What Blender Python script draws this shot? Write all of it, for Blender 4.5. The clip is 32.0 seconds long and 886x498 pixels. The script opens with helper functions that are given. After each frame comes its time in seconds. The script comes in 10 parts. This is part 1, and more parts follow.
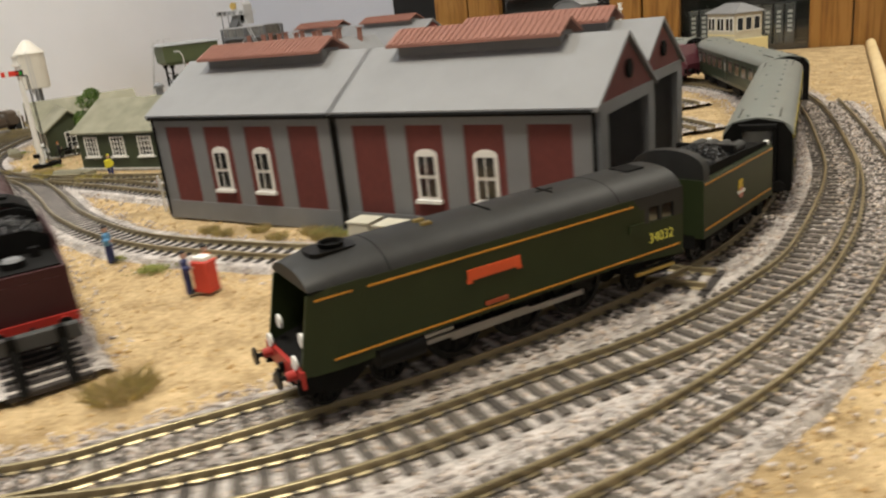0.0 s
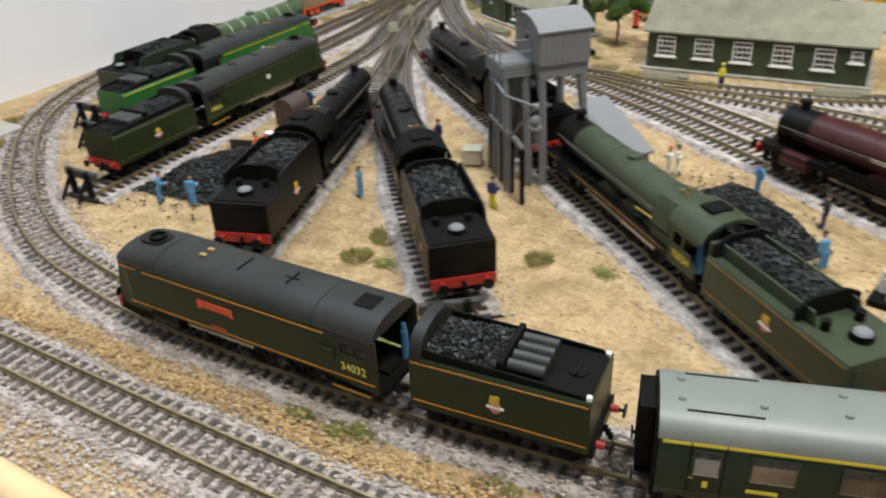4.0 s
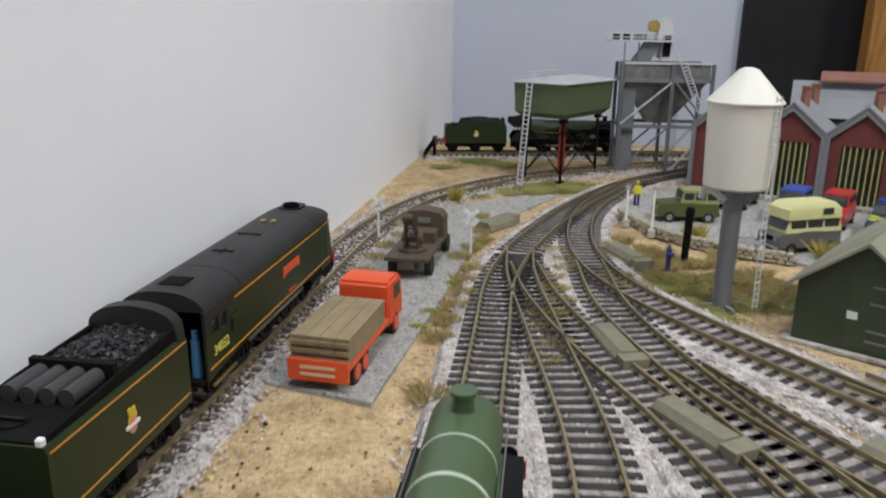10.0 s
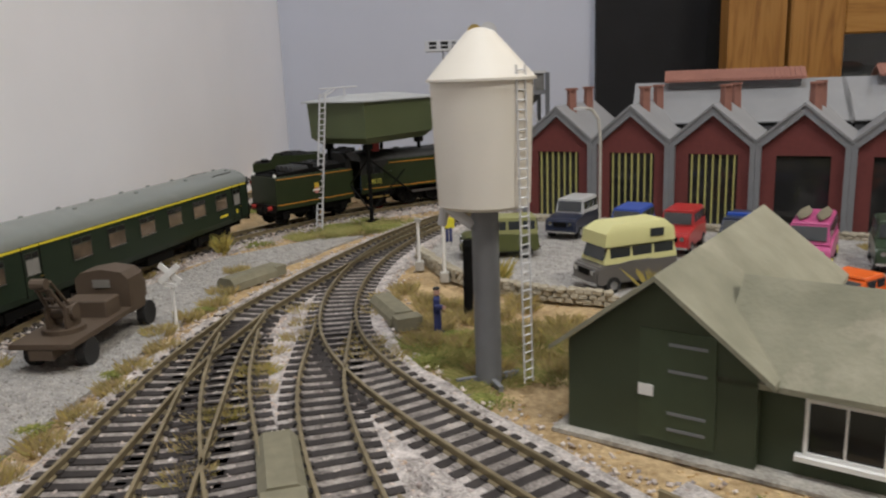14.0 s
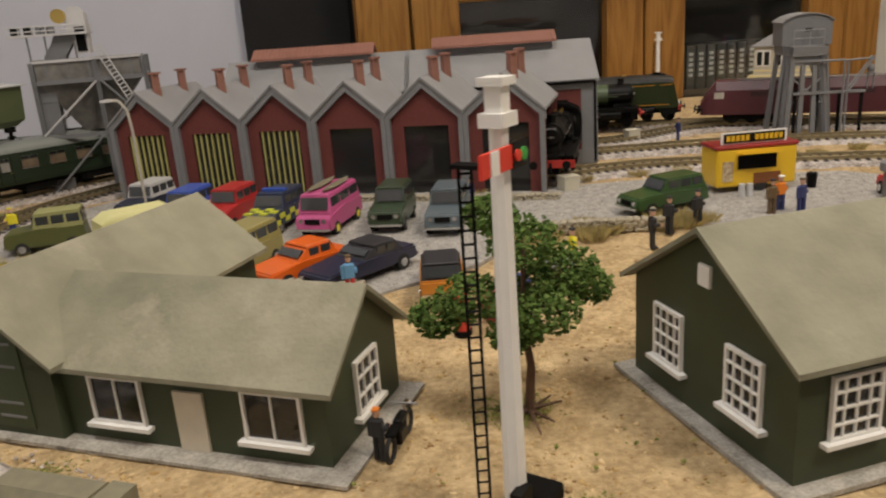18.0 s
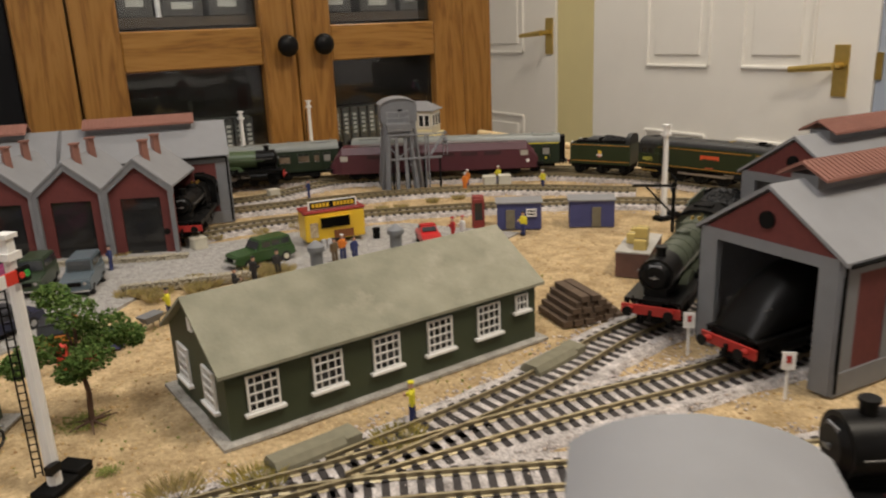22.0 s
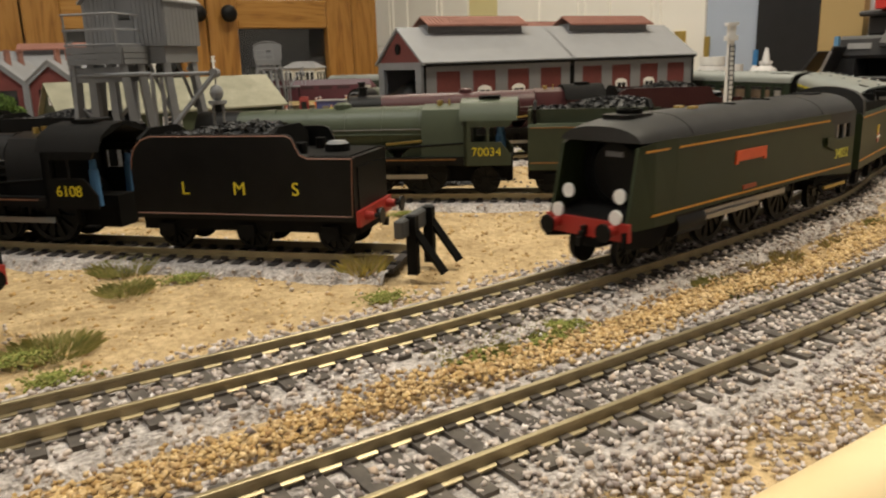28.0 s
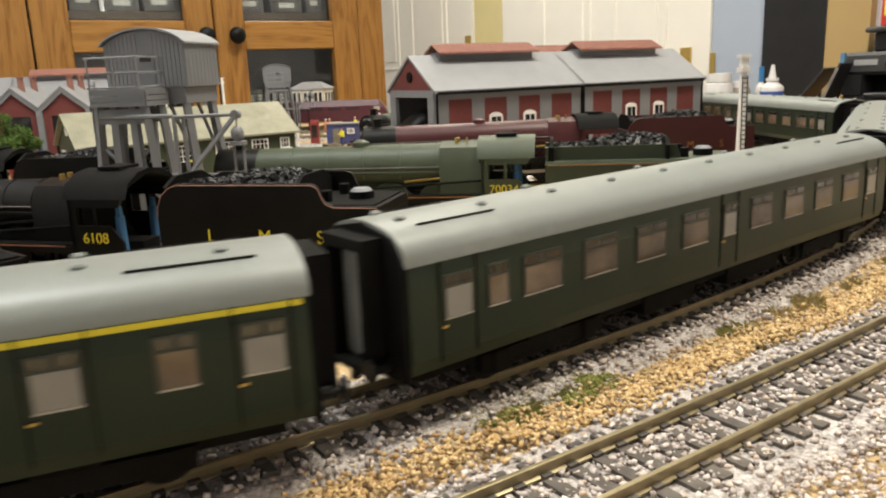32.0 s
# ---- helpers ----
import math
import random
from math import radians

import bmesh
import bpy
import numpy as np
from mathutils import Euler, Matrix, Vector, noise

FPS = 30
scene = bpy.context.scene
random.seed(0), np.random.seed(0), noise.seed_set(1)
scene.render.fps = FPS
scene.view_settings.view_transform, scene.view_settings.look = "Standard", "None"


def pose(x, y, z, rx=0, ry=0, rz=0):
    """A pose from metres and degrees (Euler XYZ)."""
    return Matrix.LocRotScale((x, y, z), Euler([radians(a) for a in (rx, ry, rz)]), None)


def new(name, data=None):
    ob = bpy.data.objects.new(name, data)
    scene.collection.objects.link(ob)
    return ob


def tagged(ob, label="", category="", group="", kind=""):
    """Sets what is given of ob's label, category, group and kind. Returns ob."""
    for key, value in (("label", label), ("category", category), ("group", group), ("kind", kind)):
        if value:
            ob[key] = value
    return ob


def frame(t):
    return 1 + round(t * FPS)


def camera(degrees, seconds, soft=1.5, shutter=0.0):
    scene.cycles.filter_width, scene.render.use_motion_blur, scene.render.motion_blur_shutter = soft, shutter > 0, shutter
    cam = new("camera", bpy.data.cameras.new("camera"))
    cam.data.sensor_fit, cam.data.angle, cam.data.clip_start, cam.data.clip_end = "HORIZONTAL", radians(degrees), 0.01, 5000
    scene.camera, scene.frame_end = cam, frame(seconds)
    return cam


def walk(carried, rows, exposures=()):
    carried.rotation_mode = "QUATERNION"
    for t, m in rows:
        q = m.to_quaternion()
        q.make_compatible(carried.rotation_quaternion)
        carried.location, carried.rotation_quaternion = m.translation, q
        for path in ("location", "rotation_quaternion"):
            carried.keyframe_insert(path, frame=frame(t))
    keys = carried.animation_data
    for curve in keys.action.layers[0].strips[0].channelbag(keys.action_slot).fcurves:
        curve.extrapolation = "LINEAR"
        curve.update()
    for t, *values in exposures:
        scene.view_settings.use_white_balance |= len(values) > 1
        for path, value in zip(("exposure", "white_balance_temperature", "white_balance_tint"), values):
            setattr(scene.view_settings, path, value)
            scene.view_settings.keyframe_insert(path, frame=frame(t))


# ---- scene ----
cam = camera(60.21, 32.0, soft=2.1, shutter=0.35)
walk(cam, [
    (0, pose(0.8406, 0.1292, 0.1207, 71.91, 5.83, 26.20)),
    (0.5, pose(0.7562, 0.0607, 0.1518, 67.30, 3.56, 21.43)),
    (1, pose(0.7313, 0.0501, 0.1763, 62.84, 4.23, 23.10)),
    (1.5, pose(0.6386, -0.0049, 0.1859, 59.58, 2.37, 20.36)),
    (2, pose(0.5570, -0.0520, 0.2031, 56.19, 1.74, 14.53)),
    (2.5, pose(0.5091, -0.0757, 0.2225, 57.09, 1.01, 16.04)),
    (3, pose(0.4793, -0.0784, 0.2276, 58.18, 0.94, 19.83)),
    (3.5, pose(0.4326, -0.0852, 0.2279, 58.63, 2.21, 25.32)),
    (4, pose(0.3940, -0.0856, 0.2288, 59.46, 2.60, 30.21)),
    (4.5, pose(0.3536, -0.0920, 0.2266, 60.22, 2.54, 35.36)),
    (6.5, pose(0.0683, -0.0826, 0.2402, 63.44, 0.64, 21.81)),
    (7, pose(0.0088, -0.0420, 0.2227, 63.73, -0.38, 21.29)),
    (7.5, pose(-0.0497, 0.0050, 0.2004, 65.09, -1.04, 19.04)),
    (8, pose(-0.1102, 0.0642, 0.1826, 67.48, -1.40, 12.77)),
    (8.5, pose(-0.1301, 0.1494, 0.1705, 67.89, -0.37, 12.76)),
    (9, pose(-0.1354, 0.2293, 0.1655, 69.19, 0.74, 14.94)),
    (9.5, pose(-0.1594, 0.3213, 0.1543, 71.20, 0.03, 11.57)),
    (10, pose(-0.1663, 0.3859, 0.1430, 73.78, -0.67, 8.97)),
    (10.5, pose(-0.1683, 0.4367, 0.1282, 77.39, -1.22, 11.38)),
    (11, pose(-0.1650, 0.4787, 0.1199, 78.54, -1.19, 11.86)),
    (11.5, pose(-0.1580, 0.5076, 0.1168, 80.28, -0.61, 11.12)),
    (12, pose(-0.1475, 0.5280, 0.1149, 79.87, -0.51, 9.36)),
    (12.5, pose(-0.1373, 0.5342, 0.1100, 78.61, -0.25, 8.08)),
    (13, pose(-0.1258, 0.5392, 0.1101, 78.10, -0.12, 6.71)),
    (13.5, pose(-0.0995, 0.5335, 0.1103, 77.88, 1.15, 4.77)),
    (15.5, pose(-0.0222, 0.5083, 0.1124, 74.23, 2.98, -2.63)),
    (16, pose(0.0025, 0.5023, 0.1155, 73.68, 3.08, -4.87)),
    (16.5, pose(0.0240, 0.4966, 0.1175, 73.43, 3.00, -7.05)),
    (17, pose(0.0432, 0.4899, 0.1170, 73.08, 3.44, -9.23)),
    (17.5, pose(0.0597, 0.4845, 0.1206, 72.87, 3.63, -11.12)),
    (18, pose(0.0720, 0.4777, 0.1235, 73.09, 3.98, -13.56)),
    (18.5, pose(0.0798, 0.4727, 0.1286, 73.03, 4.05, -15.81)),
    (19, pose(0.0882, 0.4639, 0.1362, 73.17, 3.51, -18.02)),
    (19.5, pose(0.0921, 0.4595, 0.1414, 73.29, 3.23, -19.80)),
    (20, pose(0.0980, 0.4498, 0.1442, 73.05, 2.99, -21.58)),
    (20.5, pose(0.1053, 0.4345, 0.1516, 73.02, 2.76, -23.36)),
    (21, pose(0.1079, 0.4065, 0.1601, 72.97, 2.61, -26.76)),
    (21.5, pose(0.1123, 0.3615, 0.1706, 73.65, 2.21, -31.20)),
    (22, pose(0.1111, 0.3070, 0.1786, 73.90, 2.33, -32.74)),
    (22.5, pose(0.1018, 0.2762, 0.1795, 73.22, 2.42, -37.65)),
    (23, pose(0.0910, 0.2418, 0.1747, 73.00, 2.92, -44.11)),
    (23.5, pose(0.0928, 0.2054, 0.1758, 73.39, 2.92, -48.25)),
    (24, pose(0.0969, 0.1723, 0.1677, 73.81, 3.66, -51.71)),
    (24.5, pose(0.0971, 0.1276, 0.1558, 73.89, 3.91, -54.14)),
    (25, pose(0.0961, 0.0714, 0.1324, 73.73, 3.42, -56.21)),
    (25.5, pose(0.1014, 0.0375, 0.1181, 74.01, 3.59, -55.36)),
    (27.5, pose(0.1022, -0.0411, 0.0689, 76.25, 2.32, -40.23)),
    (28, pose(0.1015, -0.0459, 0.0712, 76.02, 1.73, -33.94)),
    (28.5, pose(0.1029, -0.0499, 0.0709, 75.82, 1.78, -32.54)),
    (29, pose(0.1013, -0.0502, 0.0730, 75.77, 1.88, -31.73)),
    (29.5, pose(0.0987, -0.0464, 0.0747, 75.96, 1.76, -31.85)),
    (30, pose(0.0971, -0.0453, 0.0768, 76.00, 1.93, -32.13)),
    (30.5, pose(0.0955, -0.0449, 0.0757, 75.92, 2.02, -32.27)),
    (31, pose(0.0952, -0.0437, 0.0778, 76.11, 1.97, -32.47)),
    (31.5, pose(0.0967, -0.0436, 0.0823, 76.56, 2.04, -32.82)),
    (32, pose(0.0965, -0.0421, 0.0838, 76.93, 2.19, -33.67)),
], exposures=[(0, 0.15, 6300, 5), (2, 0.05, 6100, 5), (3, 0.15, 5700, 5), (4.5, 0.2, 5550, 4), (6.5, 0.08, 5400, 5), (9, 0.16, 5400, 6), (10.5, 0.02, 5500, 6), (13, -0.1, 5650, 7), (16, -0.12, 6500, 10), (19, -0.2, 6700, 10), (22, -0.22, 6450, 10), (23.5, 0.0, 6380, 8), (25, 0.22, 6250, 5), (28, 0.0, 6700, 5), (29, 0.25, 6500, 5), (30, 0.55, 6300, 5), (31, 0.52, 6300, 5), (32, 0.6, 6300, 5)])

# ---- light ----
world = bpy.data.worlds.new("room_world")
scene.world = world
world.use_nodes = True
world.node_tree.nodes["Background"].inputs["Color"].default_value = (1.0, 0.95, 0.88, 1)
world.node_tree.nodes["Background"].inputs["Strength"].default_value = 0.16


def ceiling_lamp(x, y, z, size, watts, colour):
    data = bpy.data.lights.new("ceiling_lamp", "AREA")
    data.shape, data.size, data.energy, data.color = "DISK", size, watts, colour
    ob = new("ceiling_lamp", data)
    ob.location = (x, y, z)
    return ob


ceiling_lamp(0.72, 0.02, 1.36, 0.34, 17.0, (1.0, 0.88, 0.72))
ceiling_lamp(-0.06, 0.42, 1.36, 0.30, 8.0, (1.0, 0.97, 0.93))
ceiling_lamp(1.12, 1.42, 1.36, 0.30, 9.0, (1.0, 0.90, 0.76))

# ---- materials ----
MATS = {}


def mat(name, colour, rough=0.6, metal=0.0, vary=0.15, scale=120.0, bump=0.0, bscale=600.0, colour2=None, contrast=0.5, spec=0.5, emit=0.0):
    """A painted or natural surface: colour broken up at two scales, with fine relief."""
    if name in MATS:
        return MATS[name]
    m = bpy.data.materials.new(name)
    m.use_nodes = True
    nt = m.node_tree
    b = nt.nodes["Principled BSDF"]
    b.inputs["Roughness"].default_value = rough
    b.inputs["Metallic"].default_value = metal
    b.inputs["Specular IOR Level"].default_value = spec
    geo = nt.nodes.new("ShaderNodeTexCoord")
    n1 = nt.nodes.new("ShaderNodeTexNoise")
    n1.inputs["Scale"].default_value, n1.inputs["Detail"].default_value = scale, 6.0
    n2 = nt.nodes.new("ShaderNodeTexNoise")
    n2.inputs["Scale"].default_value, n2.inputs["Detail"].default_value = scale / 7.0, 3.0
    for n in (n1, n2):
        nt.links.new(geo.outputs["Object"], n.inputs["Vector"])
    add = nt.nodes.new("ShaderNodeMath")
    add.operation = "ADD"
    nt.links.new(n1.outputs["Fac"], add.inputs[0])
    nt.links.new(n2.outputs["Fac"], add.inputs[1])
    ramp = nt.nodes.new("ShaderNodeValToRGB")
    lo, hi = ramp.color_ramp.elements
    half = nt.nodes.new("ShaderNodeMath")
    half.operation = "MULTIPLY"
    half.inputs[1].default_value = 0.5
    nt.links.new(add.outputs[0], half.inputs[0])
    nt.links.new(half.outputs[0], ramp.inputs["Fac"])
    lo.position, hi.position = 0.5 - contrast * 0.35, 0.5 + contrast * 0.35
    c1 = tuple(c * (1 - vary) for c in colour)
    c2 = colour2 if colour2 else tuple(min(1.0, c * (1 + vary)) for c in colour)
    lo.color, hi.color = (*c1, 1), (*c2, 1)
    nt.links.new(ramp.outputs["Color"], b.inputs["Base Color"])
    if bump:
        bn = nt.nodes.new("ShaderNodeTexNoise")
        bn.inputs["Scale"].default_value, bn.inputs["Detail"].default_value = bscale, 4.0
        nt.links.new(geo.outputs["Object"], bn.inputs["Vector"])
        bp = nt.nodes.new("ShaderNodeBump")
        bp.inputs["Strength"].default_value, bp.inputs["Distance"].default_value = bump, 0.0015
        nt.links.new(bn.outputs["Fac"], bp.inputs["Height"])
        nt.links.new(bp.outputs["Normal"], b.inputs["Normal"])
    if emit:
        b.inputs["Emission Color"].default_value = (*colour, 1)
        b.inputs["Emission Strength"].default_value = emit
    MATS[name] = m
    return m


def islands(name, colours, rough=0.9, spec=0.3):
    """Loose grains: each island of the mesh takes a colour of its own."""
    m = bpy.data.materials.new(name)
    m.use_nodes = True
    nt = m.node_tree
    b = nt.nodes["Principled BSDF"]
    b.inputs["Roughness"].default_value, b.inputs["Specular IOR Level"].default_value = rough, spec
    g = nt.nodes.new("ShaderNodeNewGeometry")
    r = nt.nodes.new("ShaderNodeValToRGB")
    r.color_ramp.interpolation = "LINEAR"
    els = r.color_ramp.elements
    for i, c in enumerate(colours):
        pos = i / max(1, len(colours) - 1)
        e = els[i] if i < 2 else els.new(pos)
        e.position = pos
    for i, c in enumerate(colours):
        els[i].color = (*c, 1)
        els[i].position = i / max(1, len(colours) - 1)
    nt.links.new(g.outputs["Random Per Island"], r.inputs["Fac"])
    nt.links.new(r.outputs["Color"], b.inputs["Base Color"])
    return m


SAND = mat("sandy_ground", (0.46, 0.32, 0.16), 0.95, vary=0.30, scale=420, bump=0.9, bscale=900, colour2=(0.68, 0.51, 0.29), contrast=0.45, spec=0.2)
def blotches(m, colour, scale, lo, hi):
    """Mixes broad patches of another colour into a material."""
    nt = m.node_tree
    b = nt.nodes["Principled BSDF"]
    src = b.inputs["Base Color"].links[0].from_socket
    co = nt.nodes.new("ShaderNodeTexCoord")
    n = nt.nodes.new("ShaderNodeTexNoise")
    n.inputs["Scale"].default_value, n.inputs["Detail"].default_value, n.inputs["Roughness"].default_value = scale, 8.0, 0.7
    nt.links.new(co.outputs["Object"], n.inputs["Vector"])
    r = nt.nodes.new("ShaderNodeValToRGB")
    r.color_ramp.elements[0].position, r.color_ramp.elements[1].position = lo, hi
    nt.links.new(n.outputs["Fac"], r.inputs["Fac"])
    mix = nt.nodes.new("ShaderNodeMix")
    mix.data_type = "RGBA"
    nt.links.new(r.outputs["Color"], mix.inputs[0])
    nt.links.new(src, mix.inputs[6])
    mix.inputs[7].default_value = (*colour, 1)
    nt.links.new(mix.outputs[2], b.inputs["Base Color"])


blotches(SAND, (0.27, 0.19, 0.095), 14.0, 0.53, 0.78)
BALLAST = mat("ballast_bed", (0.42, 0.37, 0.34), 0.95, vary=0.55, scale=900, bump=1.0, bscale=900, colour2=(0.78, 0.72, 0.68), contrast=0.45, spec=0.2)
GREY_GRAVEL = mat("grey_gravel", (0.34, 0.32, 0.30), 0.95, vary=0.3, scale=1300, bump=0.7, bscale=1600, colour2=(0.55, 0.53, 0.50), spec=0.2)
SLEEPER = mat("sleeper_plastic", (0.045, 0.039, 0.037), 0.7, vary=0.35, scale=300, spec=0.25)
DUSTY = mat("dusty_sleeper", (0.085, 0.076, 0.072), 0.85, vary=0.35, scale=300, colour2=(0.15, 0.13, 0.11), spec=0.2)
OILY = mat("oily_ballast", (0.17, 0.15, 0.135), 0.9, vary=0.5, scale=900, bump=1.0, bscale=900, colour2=(0.52, 0.47, 0.43), contrast=0.5, spec=0.25)
RAIL = mat("rail_nickel", (0.34, 0.285, 0.17), 0.38, metal=0.65, vary=0.25, scale=200, colour2=(0.42, 0.35, 0.21))
WALL_PAINT = mat("wall_paint", (0.86, 0.86, 0.90), 0.9, vary=0.03, scale=12, spec=0.2)
PINE = mat("pine_lip", (0.80, 0.60, 0.30), 0.5, vary=0.1, scale=40, colour2=(0.86, 0.70, 0.42))
BLACK = mat("black_paint", (0.0058, 0.0056, 0.0054), 0.40, vary=0.4, scale=150, spec=0.17)
BLACK_MATT = mat("black_matt", (0.0064, 0.0061, 0.0058), 0.75, vary=0.4, scale=150, spec=0.10)
BRGREEN = mat("loco_dark_green", (0.024, 0.033, 0.013), 0.38, vary=0.14, scale=60, spec=0.22)
MALACHITE = mat("loco_bright_green", (0.035, 0.14, 0.03), 0.35, vary=0.1, scale=60)
APPLE = mat("loco_mid_green", (0.065, 0.10, 0.045), 0.4, vary=0.1, scale=60)
BRITGREEN = mat("loco_worn_green", (0.048, 0.060, 0.036), 0.45, vary=0.2, scale=70, spec=0.3)
MAROON = mat("loco_maroon", (0.048, 0.013, 0.014), 0.38, vary=0.18, scale=60, spec=0.3)
ORANGE_LINE = mat("orange_lining", (0.55, 0.24, 0.02), 0.5, vary=0.05)
YELLOW_LINE = mat("yellow_lining", (0.72, 0.60, 0.03), 0.5, vary=0.05)
RED = mat("buffer_red", (0.36, 0.025, 0.018), 0.45, vary=0.1)
WHITE = mat("white_paint", (0.80, 0.79, 0.76), 0.55, vary=0.05)
COAL = mat("coal_lumps", (0.016, 0.016, 0.017), 0.5, vary=0.5, scale=800, spec=0.45)
STEEL = mat("bright_steel", (0.42, 0.41, 0.40), 0.3, metal=0.9, vary=0.15)
BRASS = mat("brass", (0.62, 0.45, 0.14), 0.3, metal=0.9, vary=0.1)
COACH_GREEN = mat("coach_green", (0.020, 0.031, 0.018), 0.32, vary=0.08, scale=40, spec=0.25)
COACH_ROOF = mat("coach_roof_grey", (0.20, 0.215, 0.20), 0.42, vary=0.07, scale=60)
GREY = mat("grey_plastic", (0.185, 0.19, 0.20), 0.6, vary=0.08, scale=100)
GREY_ROOF = mat("grey_roof", (0.235, 0.237, 0.245), 0.65, vary=0.08, scale=60)
BRICK_RED = mat("brick_red", (0.125, 0.027, 0.023), 0.75, vary=0.14, scale=300)
RUST_VENT = mat("rust_vent", (0.255, 0.115, 0.085), 0.75, vary=0.12, scale=200)
HUT_GREEN = mat("hut_green", (0.042, 0.055, 0.027), 0.6, vary=0.12, scale=90)
HUT_ROOF = mat("hut_roof", (0.21, 0.205, 0.14), 0.8, vary=0.22, scale=60, colour2=(0.31, 0.295, 0.215), bump=0.25, bscale=500)
GLASS_DARK = mat("dark_window", (0.02, 0.02, 0.02), 0.08, vary=0.05, spec=0.6)
blotches(HUT_ROOF, (0.36, 0.33, 0.25), 26.0, 0.55, 0.75)
blotches(COACH_ROOF, (0.26, 0.27, 0.255), 22.0, 0.55, 0.8)
CONCRETE = mat("concrete", (0.42, 0.40, 0.36), 0.9, vary=0.12, scale=300, bump=0.3)
STONE = mat("dry_stone", (0.36, 0.32, 0.24), 0.9, vary=0.25, scale=400, bump=0.5)
TIMBER = mat("old_timber", (0.17, 0.15, 0.10), 0.85, vary=0.2, scale=200)


def wood(name, dark, mid, pale, along_axis):
    """Varnished pine: long uneven grain along one axis, with knots and a soft streaky sheen."""
    m = mat(name, mid, 0.42, spec=0.4)
    nt = m.node_tree
    b = nt.nodes["Principled BSDF"]
    tc = nt.nodes.new("ShaderNodeTexCoord")
    stretch = nt.nodes.new("ShaderNodeMapping")
    stretch.inputs["Scale"].default_value = tuple(0.09 if i == along_axis else 1.0 for i in range(3))
    nt.links.new(tc.outputs["Object"], stretch.inputs["Vector"])
    broad, fine = nt.nodes.new("ShaderNodeTexNoise"), nt.nodes.new("ShaderNodeTexNoise")
    broad.inputs["Scale"].default_value, broad.inputs["Detail"].default_value, broad.inputs["Distortion"].default_value = 26.0, 5.0, 1.6
    fine.inputs["Scale"].default_value, fine.inputs["Detail"].default_value = 240.0, 4.0
    for n in (broad, fine):
        nt.links.new(stretch.outputs["Vector"], n.inputs["Vector"])
    rings = nt.nodes.new("ShaderNodeMath")
    rings.operation = "PINGPONG"
    rings.inputs[1].default_value = 0.10
    nt.links.new(broad.outputs["Fac"], rings.inputs[0])
    mixed = nt.nodes.new("ShaderNodeMath")
    mixed.operation = "MULTIPLY_ADD"
    mixed.inputs[1].default_value = 5.0
    nt.links.new(rings.outputs[0], mixed.inputs[0])
    nt.links.new(fine.outputs["Fac"], mixed.inputs[2])
    ramp = nt.nodes.new("ShaderNodeValToRGB")
    lo, hi = ramp.color_ramp.elements
    lo.position, hi.position = 0.42, 0.98
    lo.color, hi.color = (*dark, 1), (*pale, 1)
    e = ramp.color_ramp.elements.new(0.66)
    e.color = (*mid, 1)
    nt.links.new(mixed.outputs[0], ramp.inputs["Fac"])
    nt.links.new(ramp.outputs["Color"], b.inputs["Base Color"])
    return m


OAK = wood("cupboard_pine", (0.205, 0.092, 0.019), (0.285, 0.134, 0.028), (0.345, 0.172, 0.042), 2)
OAK_LEVEL = wood("cupboard_pine_rail", (0.22, 0.10, 0.021), (0.31, 0.150, 0.032), (0.37, 0.190, 0.047), 0)
DOOR_WHITE = mat("door_white", (0.88, 0.85, 0.78), 0.5, vary=0.03, scale=12)
CREAM = mat("cream_paint", (0.72, 0.63, 0.32), 0.6, vary=0.04, scale=12)
CURTAIN = mat("black_cloth", (0.012, 0.012, 0.013), 0.95, vary=0.2, scale=30)
CARPET = mat("carpet", (0.22, 0.19, 0.16), 0.95, vary=0.1, scale=60)


# ---- mesh helpers ----
def box(bm, cx, cy, cz, sx, sy, sz, m=None, bevel=0.0):
    """A box by its centre and sizes, turned by m."""
    r = bmesh.ops.create_cube(bm, size=1.0)
    vs = r["verts"]
    for v in vs:
        v.co = Vector((cx + v.co.x * sx, cy + v.co.y * sy, cz + v.co.z * sz))
    if bevel:
        es = list({e for v in vs for e in v.link_edges})
        out = bmesh.ops.bevel(bm, geom=es, offset=bevel, segments=1, affect="EDGES")
        vs = list({v for f in out["faces"] for v in f.verts} | {v for v in vs if v.is_valid})
    if m is not None:
        bmesh.ops.transform(bm, matrix=m, verts=[v for v in vs if v.is_valid])
    return vs


def cyl(bm, p0, p1, r0, r1=None, n=14, caps=True):
    """A round bar or cone from p0 to p1."""
    r1 = r0 if r1 is None else r1
    p0, p1 = Vector(p0), Vector(p1)
    d = p1 - p0
    m = Matrix.Translation((p0 + p1) / 2) @ d.to_track_quat("Z", "Y").to_matrix().to_4x4()
    return bmesh.ops.create_cone(bm, cap_ends=caps, segments=n, radius1=r0, radius2=r1, depth=d.length, matrix=m)["verts"]


def extrude(bm, outline, y0, y1, axis="y"):
    """A prism: outline of (a, z) points, from y0 to y1 along the axis."""
    def at(a, z, d):
        return (a, d, z) if axis == "y" else (d, a, z)
    a = [bm.verts.new(at(p[0], p[1], y0)) for p in outline]
    b = [bm.verts.new(at(p[0], p[1], y1)) for p in outline]
    n = len(outline)
    fs = [bm.faces.new((a[i], a[(i + 1) % n], b[(i + 1) % n], b[i])) for i in range(n)]
    fs += [bm.faces.new(a[::-1]), bm.faces.new(b)]
    return fs


